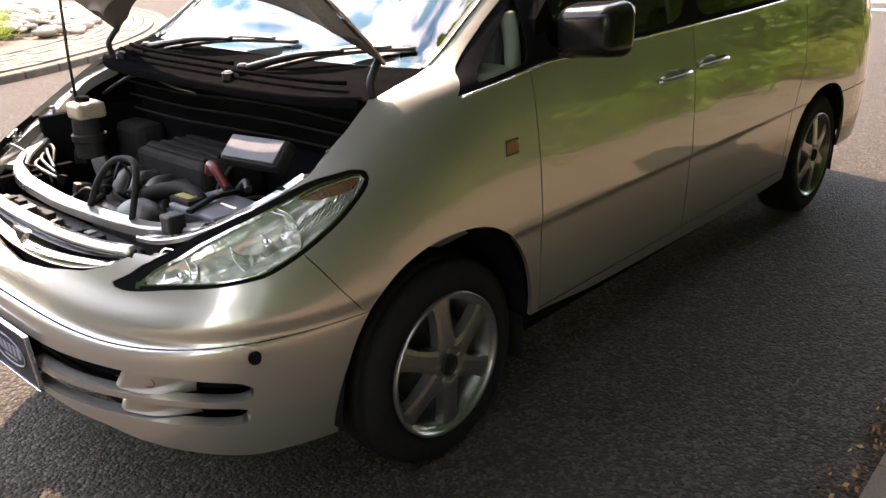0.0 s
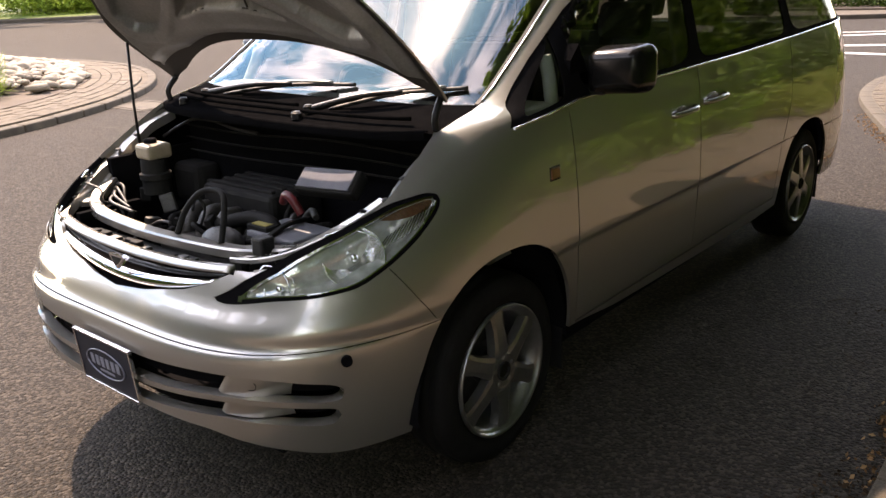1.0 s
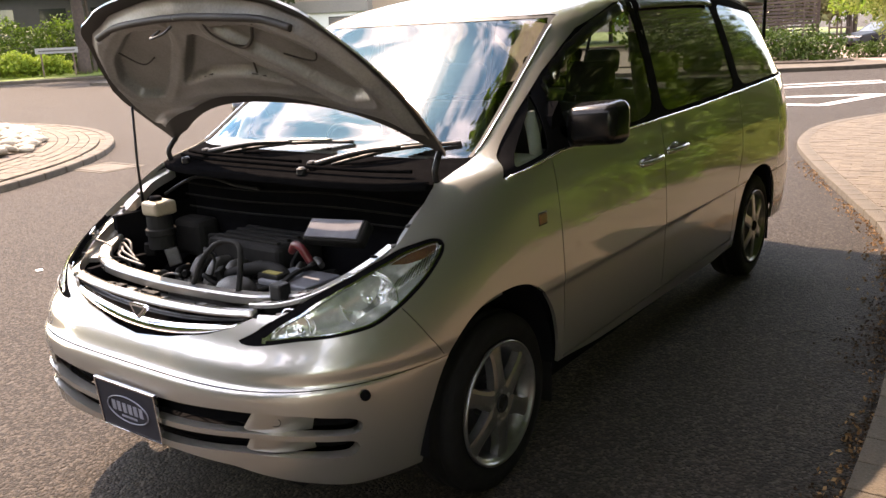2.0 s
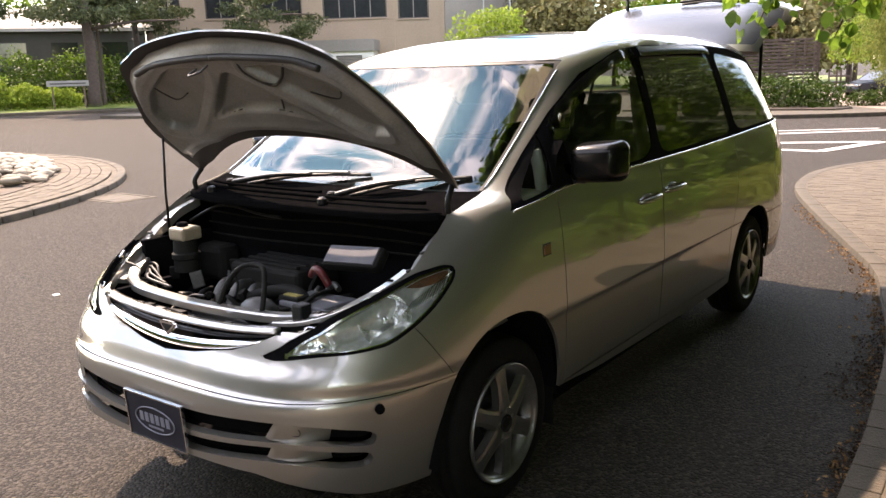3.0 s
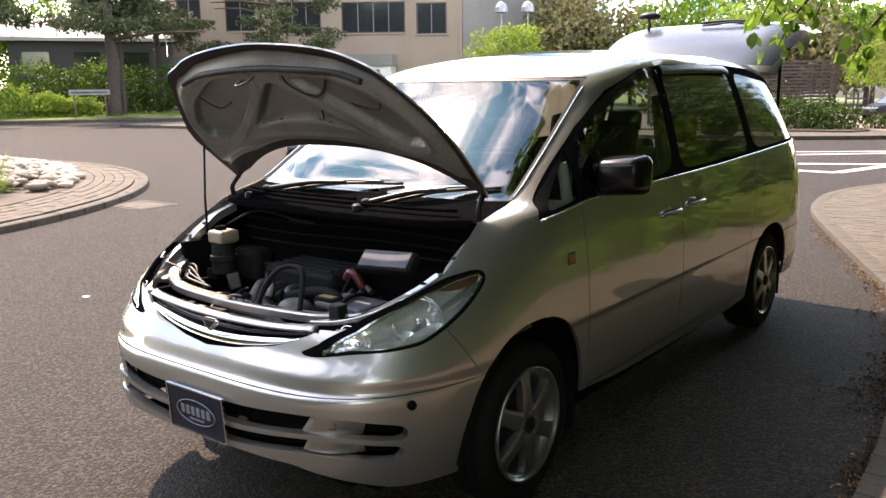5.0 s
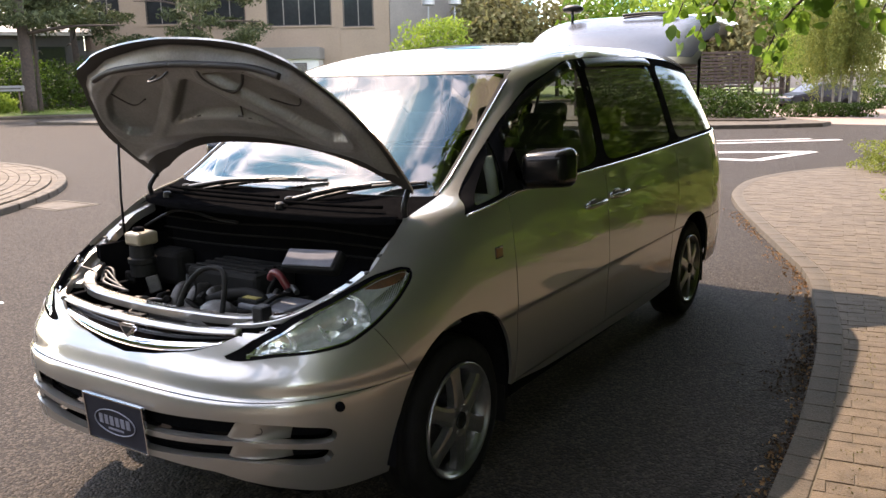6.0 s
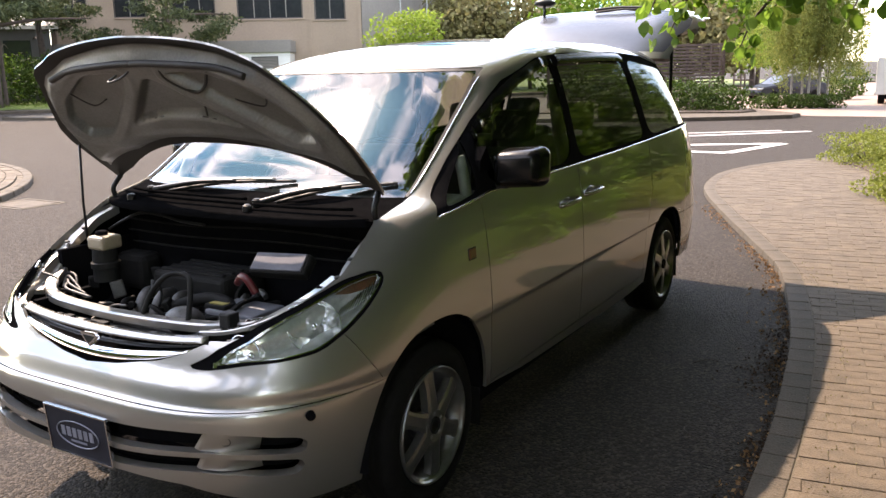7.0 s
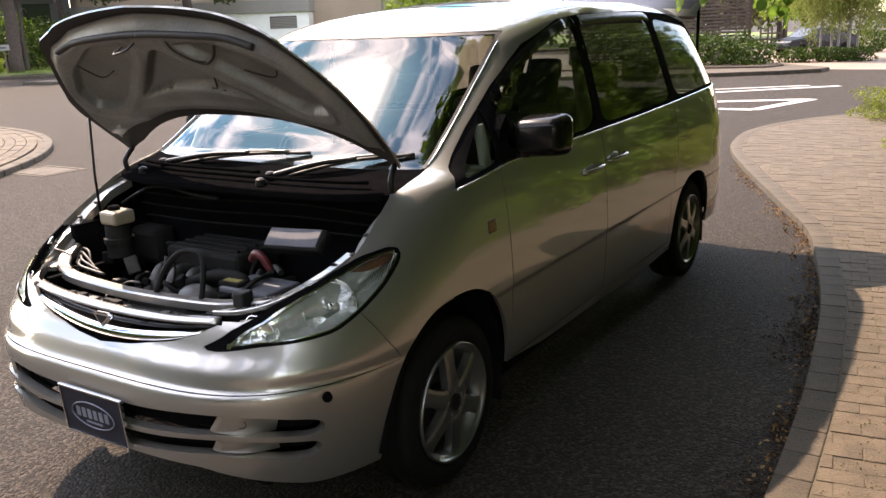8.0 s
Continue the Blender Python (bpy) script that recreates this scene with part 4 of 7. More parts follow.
for sx in (1, -1):
    bm = bmesh.new()
    lathe(bm, [(-.012, .0155), (.002, .0155), (.003, .013), (.001, .012)], 24)
    nrm = Vector((.80 * sx, -.60, .0))
    bm.transform(Matrix.Translation((.786 * sx, -.602, .569)) @ nrm.to_track_quat("X", "Z").to_matrix().to_4x4())
    part("parking_sensor", bm, M["dark"], bumper, "round black sensor plug")
    # painted scoops inside the slots: they start slanting near the surface and sink into the dark outwards
    for zl, zh, tilt in ((.484, .545, .035), (.420, .466, .022)):
        bm = bmesh.new()
        rows_s = []
        for i in range(21):
            q = i / 20
            ring = []
            for k in range(9):
                t = k / 8
                x = .505 + tilt * t + (.165 - .02 * t) * q
                z = zl + (zh - zl) * t - (x - .53) * .13
                deep_in = .007 + .010 * max(0, .10 - q) / .10 + .085 * max(0, q - .42) ** 1.6 + .012 * (1 - t) ** 2 * q
                y = float(front_y(np.array([x]), np.array([z]))[0])
                ring.append(bm.verts.new((sx * (x - deep_in * .5), y + deep_in * .85, z)))
            rows_s.append(ring)
        for a, b in zip(rows_s[:-1], rows_s[1:]):
            for k in range(8):
                bm.faces.new((a[k], b[k], b[k + 1], a[k + 1])).smooth = True
        bmesh.ops.recalc_face_normals(bm, faces=bm.faces)
        part("slot_filler", bm, M["paint"], bumper)
    bm = bmesh.new()
    for a0, a1 in ((.548, .600),):
        pts = [(x, z) for x, z in ((a0, .507), (a1, .501), (a1 + .004, .522), (a0 + .012, .532))]
        loop = [Vector((sx * x, float(front_y(np.array([x]), np.array([z]))[0]) + .011, z)) for x, z in pts]
        tube(bm, bend(loop + [loop[0]], 6), .0012, 5, caps=False)
    part("towing_cover", bm, M["seal"], bumper, "outline of the towing eye cover")

# ---- headlamps ----
def in_lamp(side, y, z, deep):
    """A place a little behind the lamp's lens."""
    w, p, y1, y0 = float(WIDE(z)), float(BLUNT(z)), float(SHOULDER(z)), float(NOSE(z))
    return Vector((side * (w * (1 - ((y1 - y) / (y1 - y0)) ** p) ** (1 / p) - deep), y + deep * .35, z - deep * .25))


for flip in (False, True):
    s = -1 if flip else 1
    lamp = part("headlamp", panel("lamp", 0, .002, flip=flip), M["lens"], van, "clear headlamp with amber corner")
    part("lamp_seal", panel("lamp_seal", .02, .003, flip=flip), M["cowl"], lamp, "black gap round the headlamp")
    part("lamp_rim", panel("lamp_rim", .012, .003, flip=flip), M["reflector"], lamp, "bright rim inside the lens")

    def bowl(c):
        d = np.clip(field("lamp_rim")(c) / .045, 0, 1)
        return .014 + .062 * d * d * (3 - 2 * d) * np.clip((c[:, 2] + .25 - c[:, 1] * .2) / 1.0, .6, 1.1)
    part("lamp_housing", panel(["lamp"], 0, flip=flip, deep=bowl), M["house"], lamp, "smoky mirror lamp housing")
    for (bx, by, bz), rad, aim in (((.742, -.508, .830), .086, (.62, -.60, .50)), ((.619, -.678, .768), .044, (.36, -.75, .55))):
        way = Vector(aim).normalized()
        at = Vector((bx, by, bz)) - way * .022
        m = Matrix.Translation(at) @ way.to_track_quat("X", "Z").to_matrix().to_4x4()
        bm = bmesh.new()
        lathe(bm, [(-.045, .010), (-.040, rad * .45), (-.02, rad * .8), (.0, rad), (.004, rad), (.001, rad * .97), (-.019, rad * .78), (-.038, rad * .42)], 32, closed=True)
        bm.transform(Matrix.Diagonal((s, 1, 1, 1)) @ m)
        bmesh.ops.recalc_face_normals(bm, faces=bm.faces)
        cup = part("reflector", bm, M["bowl"], lamp, "bright reflector bowl", smooth=True)
        bm = bmesh.new()
        lathe(bm, [(-.04, .008), (-.01, .011), (.004, .010), (.010, .006)], 16)
        bm.transform(Matrix.Diagonal((s, 1, 1, 1)) @ m)
        part("bulb", bm, M["chrome"], cup, smooth=True)
    pts = [(-.415, .902), (-.360, .925), (-.300, .940), (-.262, .944), (-.244, .932), (-.268, .912), (-.310, .903), (-.360, .897)]

    def corner(c):
        return within(c[:, 1], c[:, 2], rounded(pts, 3, .25))
    src = panel("lamp", 0, .016, flip=flip)
    split_by(src, corner)
    src.faces.ensure_lookup_table()
    cen = np.array([f.calc_center_median() for f in src.faces])
    bmesh.ops.delete(src, geom=[f for f, d in zip(src.faces, corner(cen)) if d < 0], context="FACES")
    part("indicator", src, M["amber"], lamp, "amber indicator corner")
    # bright edges between the reflector chambers
    for arc in ([(-.531, .878), (-.499, .887), (-.472, .888), (-.448, .877), (-.436, .856), (-.443, .820), (-.460, .787), (-.485, .765)], [(-.680, .800), (-.664, .814), (-.653, .808), (-.655, .785), (-.663, .755)]):
        bm = bmesh.new()
        tube(bm, bend([in_lamp(s, y, z, .013) for y, z in arc], 5), .0022, 6)
        part("chamber_edge", bm, M["chrome"], lamp, "thin bright edge of a reflector chamber")
    # fluting on the side of the lens
    for k in range(13):
        y0 = -.300 - k * .0135
        bm = bmesh.new()
        line = []
        for t in np.linspace(0, 1, 6):
            line.append(in_lamp(s, y0 + .050 * t, .884 - k * .0042 + .050 * t - .0012 * k * t, .012))
        tube(bm, line, .0016, 5)
        part("flute", bm, M["reflector"], lamp)
    # side repeater on the wing
    bm = fresh((-.004, .006, -.026, .026, -.019, .019), r=.005)
    bm.transform(Matrix.Translation((s * .8795, .268, .916)) @ Matrix.Rotation(radians(-4 * s), 4, "Y") @ Matrix.Diagonal((s, 1, 1, 1)))
    rep = part("side_repeater", bm, M["dull_amber"], van, "small amber side repeater")
    bm = fresh((-.004, .003, -.031, .031, -.024, .024), r=.003)
    bm.transform(Matrix.Translation((s * .8785, .268, .916)) @ Matrix.Rotation(radians(-4 * s), 4, "Y") @ Matrix.Diagonal((s, 1, 1, 1)))
    part("repeater_rim", bm, M["seal"], rep)

# ---- doors: handles, mirrors, belt mouldings, visors ----
def skin_x(y, z):
    j = np.argmin((skin_co[:, 1] - y) ** 2 + (skin_co[:, 2] - z) ** 2 + (skin_co[:, 0] < .55))
    return float(skin_co[j, 0])


for s in (1, -1):
    for y0, y1, z0 in ((1.13, 1.335, .972), (1.435, 1.64, .985)):
        xx = skin_x((y0 + y1) / 2, z0)
        bm = bmesh.new()
        pts = bend([(s * (xx - .01), y0, z0 - .006), (s * (xx + .018), y0 + .02, z0), (s * (xx + .030), (y0 + y1) / 2, z0 + .005), (s * (xx + .022), y1 - .02, z0 + .008), (s * (xx - .01), y1, z0 + .006)], 6)
        tube(bm, pts, [.011] * len(pts), 10)
        handle = part("door_handle", bm, M["paint"], van)
        bm = bmesh.new()
        bmesh.ops.create_uvsphere(bm, u_segments=20, v_segments=10, radius=1, matrix=Matrix.Translation((s * (xx - .006), (y0 + y1) / 2 - .02, z0 + .002)) @ Matrix.Diagonal((.008, .075, .030, 1)))
        part("handle_recess", bm, M["inner_paint"], handle, smooth=True)
    # bright line along the belt
    bm = bmesh.new()
    line = [Vector((s * (skin_x(y, z) + .003), y, z)) for y, z in [(t, float(np.interp(t, [p[0] for p in GLASS_LINE[:7]], [p[1] for p in GLASS_LINE[:7]])) - .004) for t in np.linspace(.10, 3.60, 60)]]
    tube(bm, line, .0042, 6)
    part("belt_moulding", bm, M["chrome"], van, "thin bright belt moulding")
    # smoked wind deflectors over the door windows
    for name, arc in (("a", [(.50, 1.34), (.64, 1.432), (.90, 1.542), (1.22, 1.628), (1.37, 1.648), (1.385, 1.60)]), ("b", [(1.45, 1.655), (1.9, 1.664), (2.30, 1.664), (2.40, 1.655)])):
        bm = bmesh.new()
        rings = []
        for y, z in [(p.x, p.y) for p in bend([(a, b, 0) for a, b in arc], 8)]:
            xx = skin_x(y, z)
            rings.append([bm.verts.new((s * (xx + dx), y, z + dz)) for dx, dz in ((.001, .008), (.014, -.004), (.030, -.034), (.027, -.036), (.010, -.004))])
        for a, b in zip(rings[:-1], rings[1:]):
            for k in range(4):
                bm.faces.new((a[k], a[k + 1], b[k + 1], b[k])).smooth = True
        bmesh.ops.recalc_face_normals(bm, faces=bm.faces)
        part("wind_deflector", bm, M["gloss_black"], van, "smoked acrylic wind deflector")
    # bright rim round the windscreen pillar
    bm = bmesh.new()
    zz = np.linspace(1.155, 1.60, 24)
    edge = np.interp(zz, [1.10, 1.15, 1.252, 1.352, 1.47, 1.603], [.706, .700, .687, .671, .650, .622]) + .010
    line = [Vector((s * e, float(front_y(np.array([e]), np.array([z]))[0]) - .002, z + .002)) for e, z in zip(edge, zz)]
    tube(bm, line, .0035, 6)
    part("pillar_moulding", bm, M["chrome"], van, "bright moulding beside the windscreen")
    # door mirror
    mirror = new("door_mirror")
    mirror.parent = van
    mirror.matrix_basis = Matrix.Diagonal((s, 1, 1, 1))
    bm = bmesh.new()
    box(bm, .815, 1.045, .515, .66, 1.130, 1.305, r=.045, segs=5)
    for v in bm.verts:
        t = (v.co.y - .515) / .145
        v.co.x += (.93 - v.co.x) * .16 * (1 - t)
        v.co.z += (1.215 - v.co.z) * .20 * (1 - t) - (.018 * (1.045 - v.co.x) / .23)
        v.co.y += .06 * (v.co.x - .82) * .5
    part("mirror_housing", bm, M["gloss_black"], mirror, "rounded black mirror housing", smooth=True)
    bm = fresh((.845, 1.015, .664, .668, 1.155, 1.275), r=.012)
    for v in bm.verts:
        v.co.y += .03 * (v.co.x - .82)
    part("mirror_glass", bm, M["chrome"], mirror)
    bm = bmesh.new()
    prism(bm, [(.44, 1.132), (.60, 1.136), (.56, 1.20), (.50, 1.30), (.45, 1.25)], .780, .822)
    bm.transform(Matrix(((0, 0, 1, 0), (1, 0, 0, 0), (0, 1, 0, 0), (0, 0, 0, 1))))
    part("mirror_foot", bm, M["cowl"], mirror)
    bm = fresh((.82, .90, .535, .60, 1.128, 1.165), r=.012)
    part("mirror_arm", bm, M["black"], mirror)

# ---- cowl and wipers ----
bm = bmesh.new()
for x0, x1 in ((-.68, .68),):
    n = 40
    rings = []
    for i in range(n + 1):
        x = x0 + (x1 - x0) * i / n
        y = float(front_y(np.array([x]), np.array([1.094]))[0])
        rings.append([bm.verts.new((x, y + dy, z)) for dy, z in ((-.004, 1.070), (-.008, 1.090), (-.003, 1.097), (.008, 1.099), (.014, 1.094))])
    for a, b in zip(rings[:-1], rings[1:]):
        for k in range(4):
            bm.faces.new((a[k], b[k], b[k + 1], a[k + 1])).smooth = True
part("cowl_lip", bm, M["cowl"], cowl, "rubber seal along the cowl")
for y_off, z in ((.05, 1.118), (.09, 1.128)):
    bm = bmesh.new()
    pts = [Vector((x, float(front_y(np.array([x]), np.array([1.10]))[0]) + y_off, z + .006)) for x in np.linspace(-.60, .60 if y_off < .06 else .1, 30)]
    tube(bm, pts, .007, 6)
    part("cowl_rib", bm, M["cowl"], cowl)
for x in (-.52, .16):
    bm = bmesh.new()
    lathe(bm, [(0, .018), (.02, .018), (.026, .010)], 16, axis="Z", m=Matrix.Translation((x, float(front_y(np.array([x]), np.array([1.10]))[0]) + .03, 1.10)))
    part("washer_nozzle", bm, M["black"], cowl)
for pivot, tip in (((-.50, 1.130), (.20, 1.185)), ((.16, 1.122), (.64, 1.190))):
    wiper = new("wiper")
    wiper.parent = van
    a, b = (Vector((x, float(front_y(np.array([x]), np.array([z]))[0]) - .016, z)) for x, z in (pivot, tip))
    bm = bmesh.new()
    pts = bend([a, a.lerp(b, .35) + Vector((0, -.015, .022)), a.lerp(b, .62) + Vector((0, -.01, .018))], 6)
    tube(bm, pts, [.013 - .006 * i / (len(pts) - 1) for i in range(len(pts))], 8)
    part("wiper_arm", bm, M["wiper"], wiper)
    bm = bmesh.new()
    lathe(bm, [(-.02, .018), (.012, .018), (.018, .012)], 16, axis="Z", m=Matrix.Translation(a))
    part("pivot_cap", bm, M["black"], wiper)
    bm = bmesh.new()
    lo = a.lerp(b, .12)
    tube(bm, bend([lo + Vector((0, .012, -.008)), lo.lerp(b, .5) + Vector((0, .006, .012)), b + Vector((0, .006, 0))], 6), .007, 6)
    part("wiper_blade", bm, M["seal"], wiper)
    bm = bmesh.new()
    tube(bm, bend([lo.lerp(b, .15) + Vector((0, .004, .010)), lo.lerp(b, .5) + Vector((0, -.004, .026)), lo.lerp(b, .85) + Vector((0, .004, .014))], 6), .005, 6)
    part("blade_bridge", bm, M["steel"], wiper)


# ---- engine bay ----
def bay_z(x, y):
    """Height of the closed bonnet's line at a place in the plan."""
    ok = (skin_co[:, 2] > .74) & (skin_co[:, 1] < .1)
    c = skin_co[ok]
    return float(c[np.argmin((c[:, 0] - abs(x)) ** 2 + (c[:, 1] - y) ** 2), 2])


# Bay walls and floor carry their shade in a near-black colour.
tub = part("engine_bay", fresh((-.70, .70, -.015, .01, .30, 1.075)), M["dark"], van, "crowded engine bay, walls painted near-black for shade")
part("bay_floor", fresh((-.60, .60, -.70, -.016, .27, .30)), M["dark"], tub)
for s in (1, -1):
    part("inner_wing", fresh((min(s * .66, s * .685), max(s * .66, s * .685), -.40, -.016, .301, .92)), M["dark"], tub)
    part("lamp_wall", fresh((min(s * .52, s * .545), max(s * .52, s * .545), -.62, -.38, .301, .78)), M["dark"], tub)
for s in (1, -1):
    line = [(.692, -.10), (.714, -.213), (.720, -.290), (.723, -.345), (.706, -.452), (.673, -.528), (.640, -.590), (.592, -.648), (.53, -.682)]
    line = [(p.x, p.y) for p in bend([(a, b, 0) for a, b in line], 5)]
    bm = bmesh.new()
    rings = []
    level = np.array([bay_z(x, y) for x, y in line])
    level = np.convolve(np.pad(level, 4, mode="edge"), np.ones(9) / 9, mode="valid")
    for i, (x, y) in enumerate(line):
        z = float(level[i]) - .010
        k = min(1, .4 + i / 12)
        rings.append([bm.verts.new((s * (x - dx * k), y + dy, z + dz)) for dx, dy, dz in ((-.004, 0, -.004), (.0, 0, -.018), (.030, .012, -.020), (.034, .014, -.055))])
    for a, b in zip(rings[:-1], rings[1:]):
        for k in range(3):
            bm.faces.new((a[k], b[k], b[k + 1], a[k + 1]))
    bmesh.ops.recalc_face_normals(bm, faces=bm.faces)
    flange = part("wing_flange", bm, M["paint"], tub, "painted flange along the bay edge")
    for i in (8, 15, 22, 30):
        x, y = line[i]
        bm = bmesh.new()
        lathe(bm, [(0, .011), (.006, .011), (.009, .007)], 8, axis="Z", m=Matrix.Translation((s * (x - .018), y + .008, bay_z(x, y) - .029)))
        part("flange_bolt", bm, M["cast"], flange)


def bar(pts, w, t, n=6):
    """A flat bar along points, w wide and t thick."""
    bm = bmesh.new()
    pts = bend(pts, n)
    rings = []
    for i, p in enumerate(pts):
        d = (pts[min(i + 1, len(pts) - 1)] - pts[max(i - 1, 0)]).normalized()
        side = d.cross(Vector((0, 0, 1))).normalized()
        up = side.cross(d)
        rings.append([bm.verts.new(p + side * a * w / 2 + up * b * t / 2) for a, b in ((-1, -1), (-1, .6), (-.8, 1), (.8, 1), (1, .6), (1, -1))])
    for a, b in zip(rings[:-1], rings[1:]):
        for k in range(6):
            bm.faces.new((a[k], b[k], b[(k + 1) % 6], a[(k + 1) % 6]))
    bm.faces.new(rings[0][::-1])
    bm.faces.new(rings[-1])
    bmesh.ops.recalc_face_normals(bm, faces=bm.faces)
    return bm


part("slam_panel", bar([(-.665, -.40, .835), (-.60, -.50, .805), (-.45, -.578, .79), (-.2, -.608, .785), (.02, -.612, .785), (.30, -.590, .788), (.40, -.548, .79), (.50, -.505, .800), (.62, -.45, .84)], .046, .03), M["paint"], tub, "silver panel over the radiator")
part("headlamp_bracket", bar([(-.72, -.33, .90), (-.66, -.46, .82), (-.60, -.56, .79)], .045, .02), M["paint"], tub)
part("headlamp_bracket", bar([(.36, -.615, .782), (.47, -.615, .800), (.56, -.575, .826), (.625, -.505, .862), (.672, -.42, .900), (.690, -.33, .935)], .036, .014), M["paint"], tub)
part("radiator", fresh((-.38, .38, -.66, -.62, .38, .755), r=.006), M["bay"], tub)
for k in range(14):
    x = -.40 + k * .062 + random.uniform(-.012, .012)
    w, h = random.uniform(.018, .05), random.uniform(.008, .03)
    bm = fresh((x, x + w, -.690 + random.uniform(-.02, .02) + .10 * x * x, -.655, .725, .745 + h), r=.003)
    part("grille_clip", bm, M["cast"] if k % 3 == 0 else M["bay"], tub)
arch_pts = [(.055, -.600, .80), (.075, -.575, .87), (.115, -.545, .925), (.17, -.53, .940), (.225, -.535, .93), (.25, -.56, .87), (.262, -.588, .80)]
bm = bmesh.new()
tube(bm, bend(arch_pts, 6), .0095, 8)
part("intake_frame", bm, M["bay"], tub, "dark grey arched intake frame")
bm = bmesh.new()
bmesh.ops.create_uvsphere(bm, u_segments=24, v_segments=12, radius=1, matrix=Matrix.Translation((.155, -.51, .765)) @ Matrix.Diagonal((.08, .06, .05, 1)))
part("intake_dome", bm, M["cast"], tub, "pale rounded intake housing", smooth=True)
bm = bmesh.new()
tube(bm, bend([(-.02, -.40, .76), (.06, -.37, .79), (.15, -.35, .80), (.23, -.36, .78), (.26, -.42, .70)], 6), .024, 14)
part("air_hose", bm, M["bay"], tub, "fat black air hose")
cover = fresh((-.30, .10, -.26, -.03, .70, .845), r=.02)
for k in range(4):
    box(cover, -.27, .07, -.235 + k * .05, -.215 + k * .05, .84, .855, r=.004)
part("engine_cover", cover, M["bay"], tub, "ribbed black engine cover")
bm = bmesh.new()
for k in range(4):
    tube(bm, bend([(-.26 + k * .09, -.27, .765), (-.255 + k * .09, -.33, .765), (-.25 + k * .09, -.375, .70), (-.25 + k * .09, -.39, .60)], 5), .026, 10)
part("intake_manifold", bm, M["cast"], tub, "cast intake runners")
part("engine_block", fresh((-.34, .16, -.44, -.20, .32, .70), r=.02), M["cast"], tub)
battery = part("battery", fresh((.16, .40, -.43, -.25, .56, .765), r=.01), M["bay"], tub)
part("battery_top", fresh((.165, .395, -.425, -.255, .765, .785), r=.006), M["battery"], battery, "grey battery lid")
part("battery_clamp", bar([(.30, -.44, .79), (.27, -.34, .80), (.25, -.24, .79)], .018, .012), M["bay"], battery)
part("sticker", fresh((.165, .235, -.40, -.365, .800, .803)), M["yellow"], battery, "yellow warning sticker")
part("sticker_block", fresh((.15, .25, -.41, -.355, .775, .80), r=.004), M["bay"], battery)
bm = bmesh.new()
tube(bm, bend([(.235, -.32, .865), (.27, -.335, .895), (.305, -.34, .885), (.33, -.33, .84)], 6), .014, 10)
part("terminal_boot", bm, M["red"], tub, "red rubber terminal boot")
lid = Matrix.Translation((.395, -.275, .950)) @ Matrix.Rotation(radians(44), 4, "X") @ Matrix.Rotation(radians(4), 4, "Z")
bm = bmesh.new()
box(bm, -.125, .125, -.044, .044, -.05, -.004, r=.01, m=lid)
fuse = part("fuse_box", bm, M["bay"], tub)
bm = bmesh.new()
box(bm, -.112, .112, -.036, .036, -.004, .003, r=.002, m=lid)
part("fuse_box_label", bm, M["paper"], fuse, "pale label on the fuse box lid")
bm = bmesh.new()
box(bm, -.048, .048, -.050, .050, 0, .055, r=.012, m=Matrix.Translation((-.50, -.31, .925)))
res = part("brake_reservoir", bm, M["bottle"], tub, "yellowed translucent fluid reservoir")
bm = bmesh.new()
lathe(bm, [(0, .024), (.012, .024), (.016, .020)], 20, axis="Z", m=Matrix.Translation((-.515, -.31, .98)))
part("reservoir_cap", bm, M["dark"], res)
bm = bmesh.new()
lathe(bm, [(0, .052), (.05, .052), (.055, .058), (.075, .058), (.08, .050), (.13, .048)], 24, axis="Z", m=Matrix.Translation((-.50, -.315, .795)))
part("steering_reservoir", bm, M["bay"], res)
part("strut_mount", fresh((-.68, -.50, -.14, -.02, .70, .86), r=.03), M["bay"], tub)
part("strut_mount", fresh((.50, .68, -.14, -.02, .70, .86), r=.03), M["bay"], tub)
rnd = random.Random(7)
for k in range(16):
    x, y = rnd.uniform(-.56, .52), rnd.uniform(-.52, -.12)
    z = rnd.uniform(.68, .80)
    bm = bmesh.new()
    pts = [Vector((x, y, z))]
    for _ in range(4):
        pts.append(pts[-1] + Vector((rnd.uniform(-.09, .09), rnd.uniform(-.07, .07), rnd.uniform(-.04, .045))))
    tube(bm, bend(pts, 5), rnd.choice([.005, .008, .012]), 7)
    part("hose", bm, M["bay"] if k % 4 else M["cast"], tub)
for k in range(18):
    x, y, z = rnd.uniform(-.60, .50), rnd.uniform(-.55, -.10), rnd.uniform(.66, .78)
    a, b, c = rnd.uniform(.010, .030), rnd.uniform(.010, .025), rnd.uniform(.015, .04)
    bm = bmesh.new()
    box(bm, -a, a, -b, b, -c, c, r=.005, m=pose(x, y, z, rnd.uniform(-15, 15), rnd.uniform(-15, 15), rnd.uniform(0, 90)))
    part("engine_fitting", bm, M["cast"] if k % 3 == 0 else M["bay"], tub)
for k in range(4):
    bm = bmesh.new()
    x, y = -.63 + k * .028, -.42 - k * .022
    tube(bm, bend([(x, y, .80), (x + .015, y + .01, .832 - k * .006), (x + .075, y - .012 * k, .830 - k * .007), (x + .12 + .03 * k, y - .03, .79)], 5), .0055, 7)
    part("pipe", bm, M["cast"], tub, "dull metal pipe")
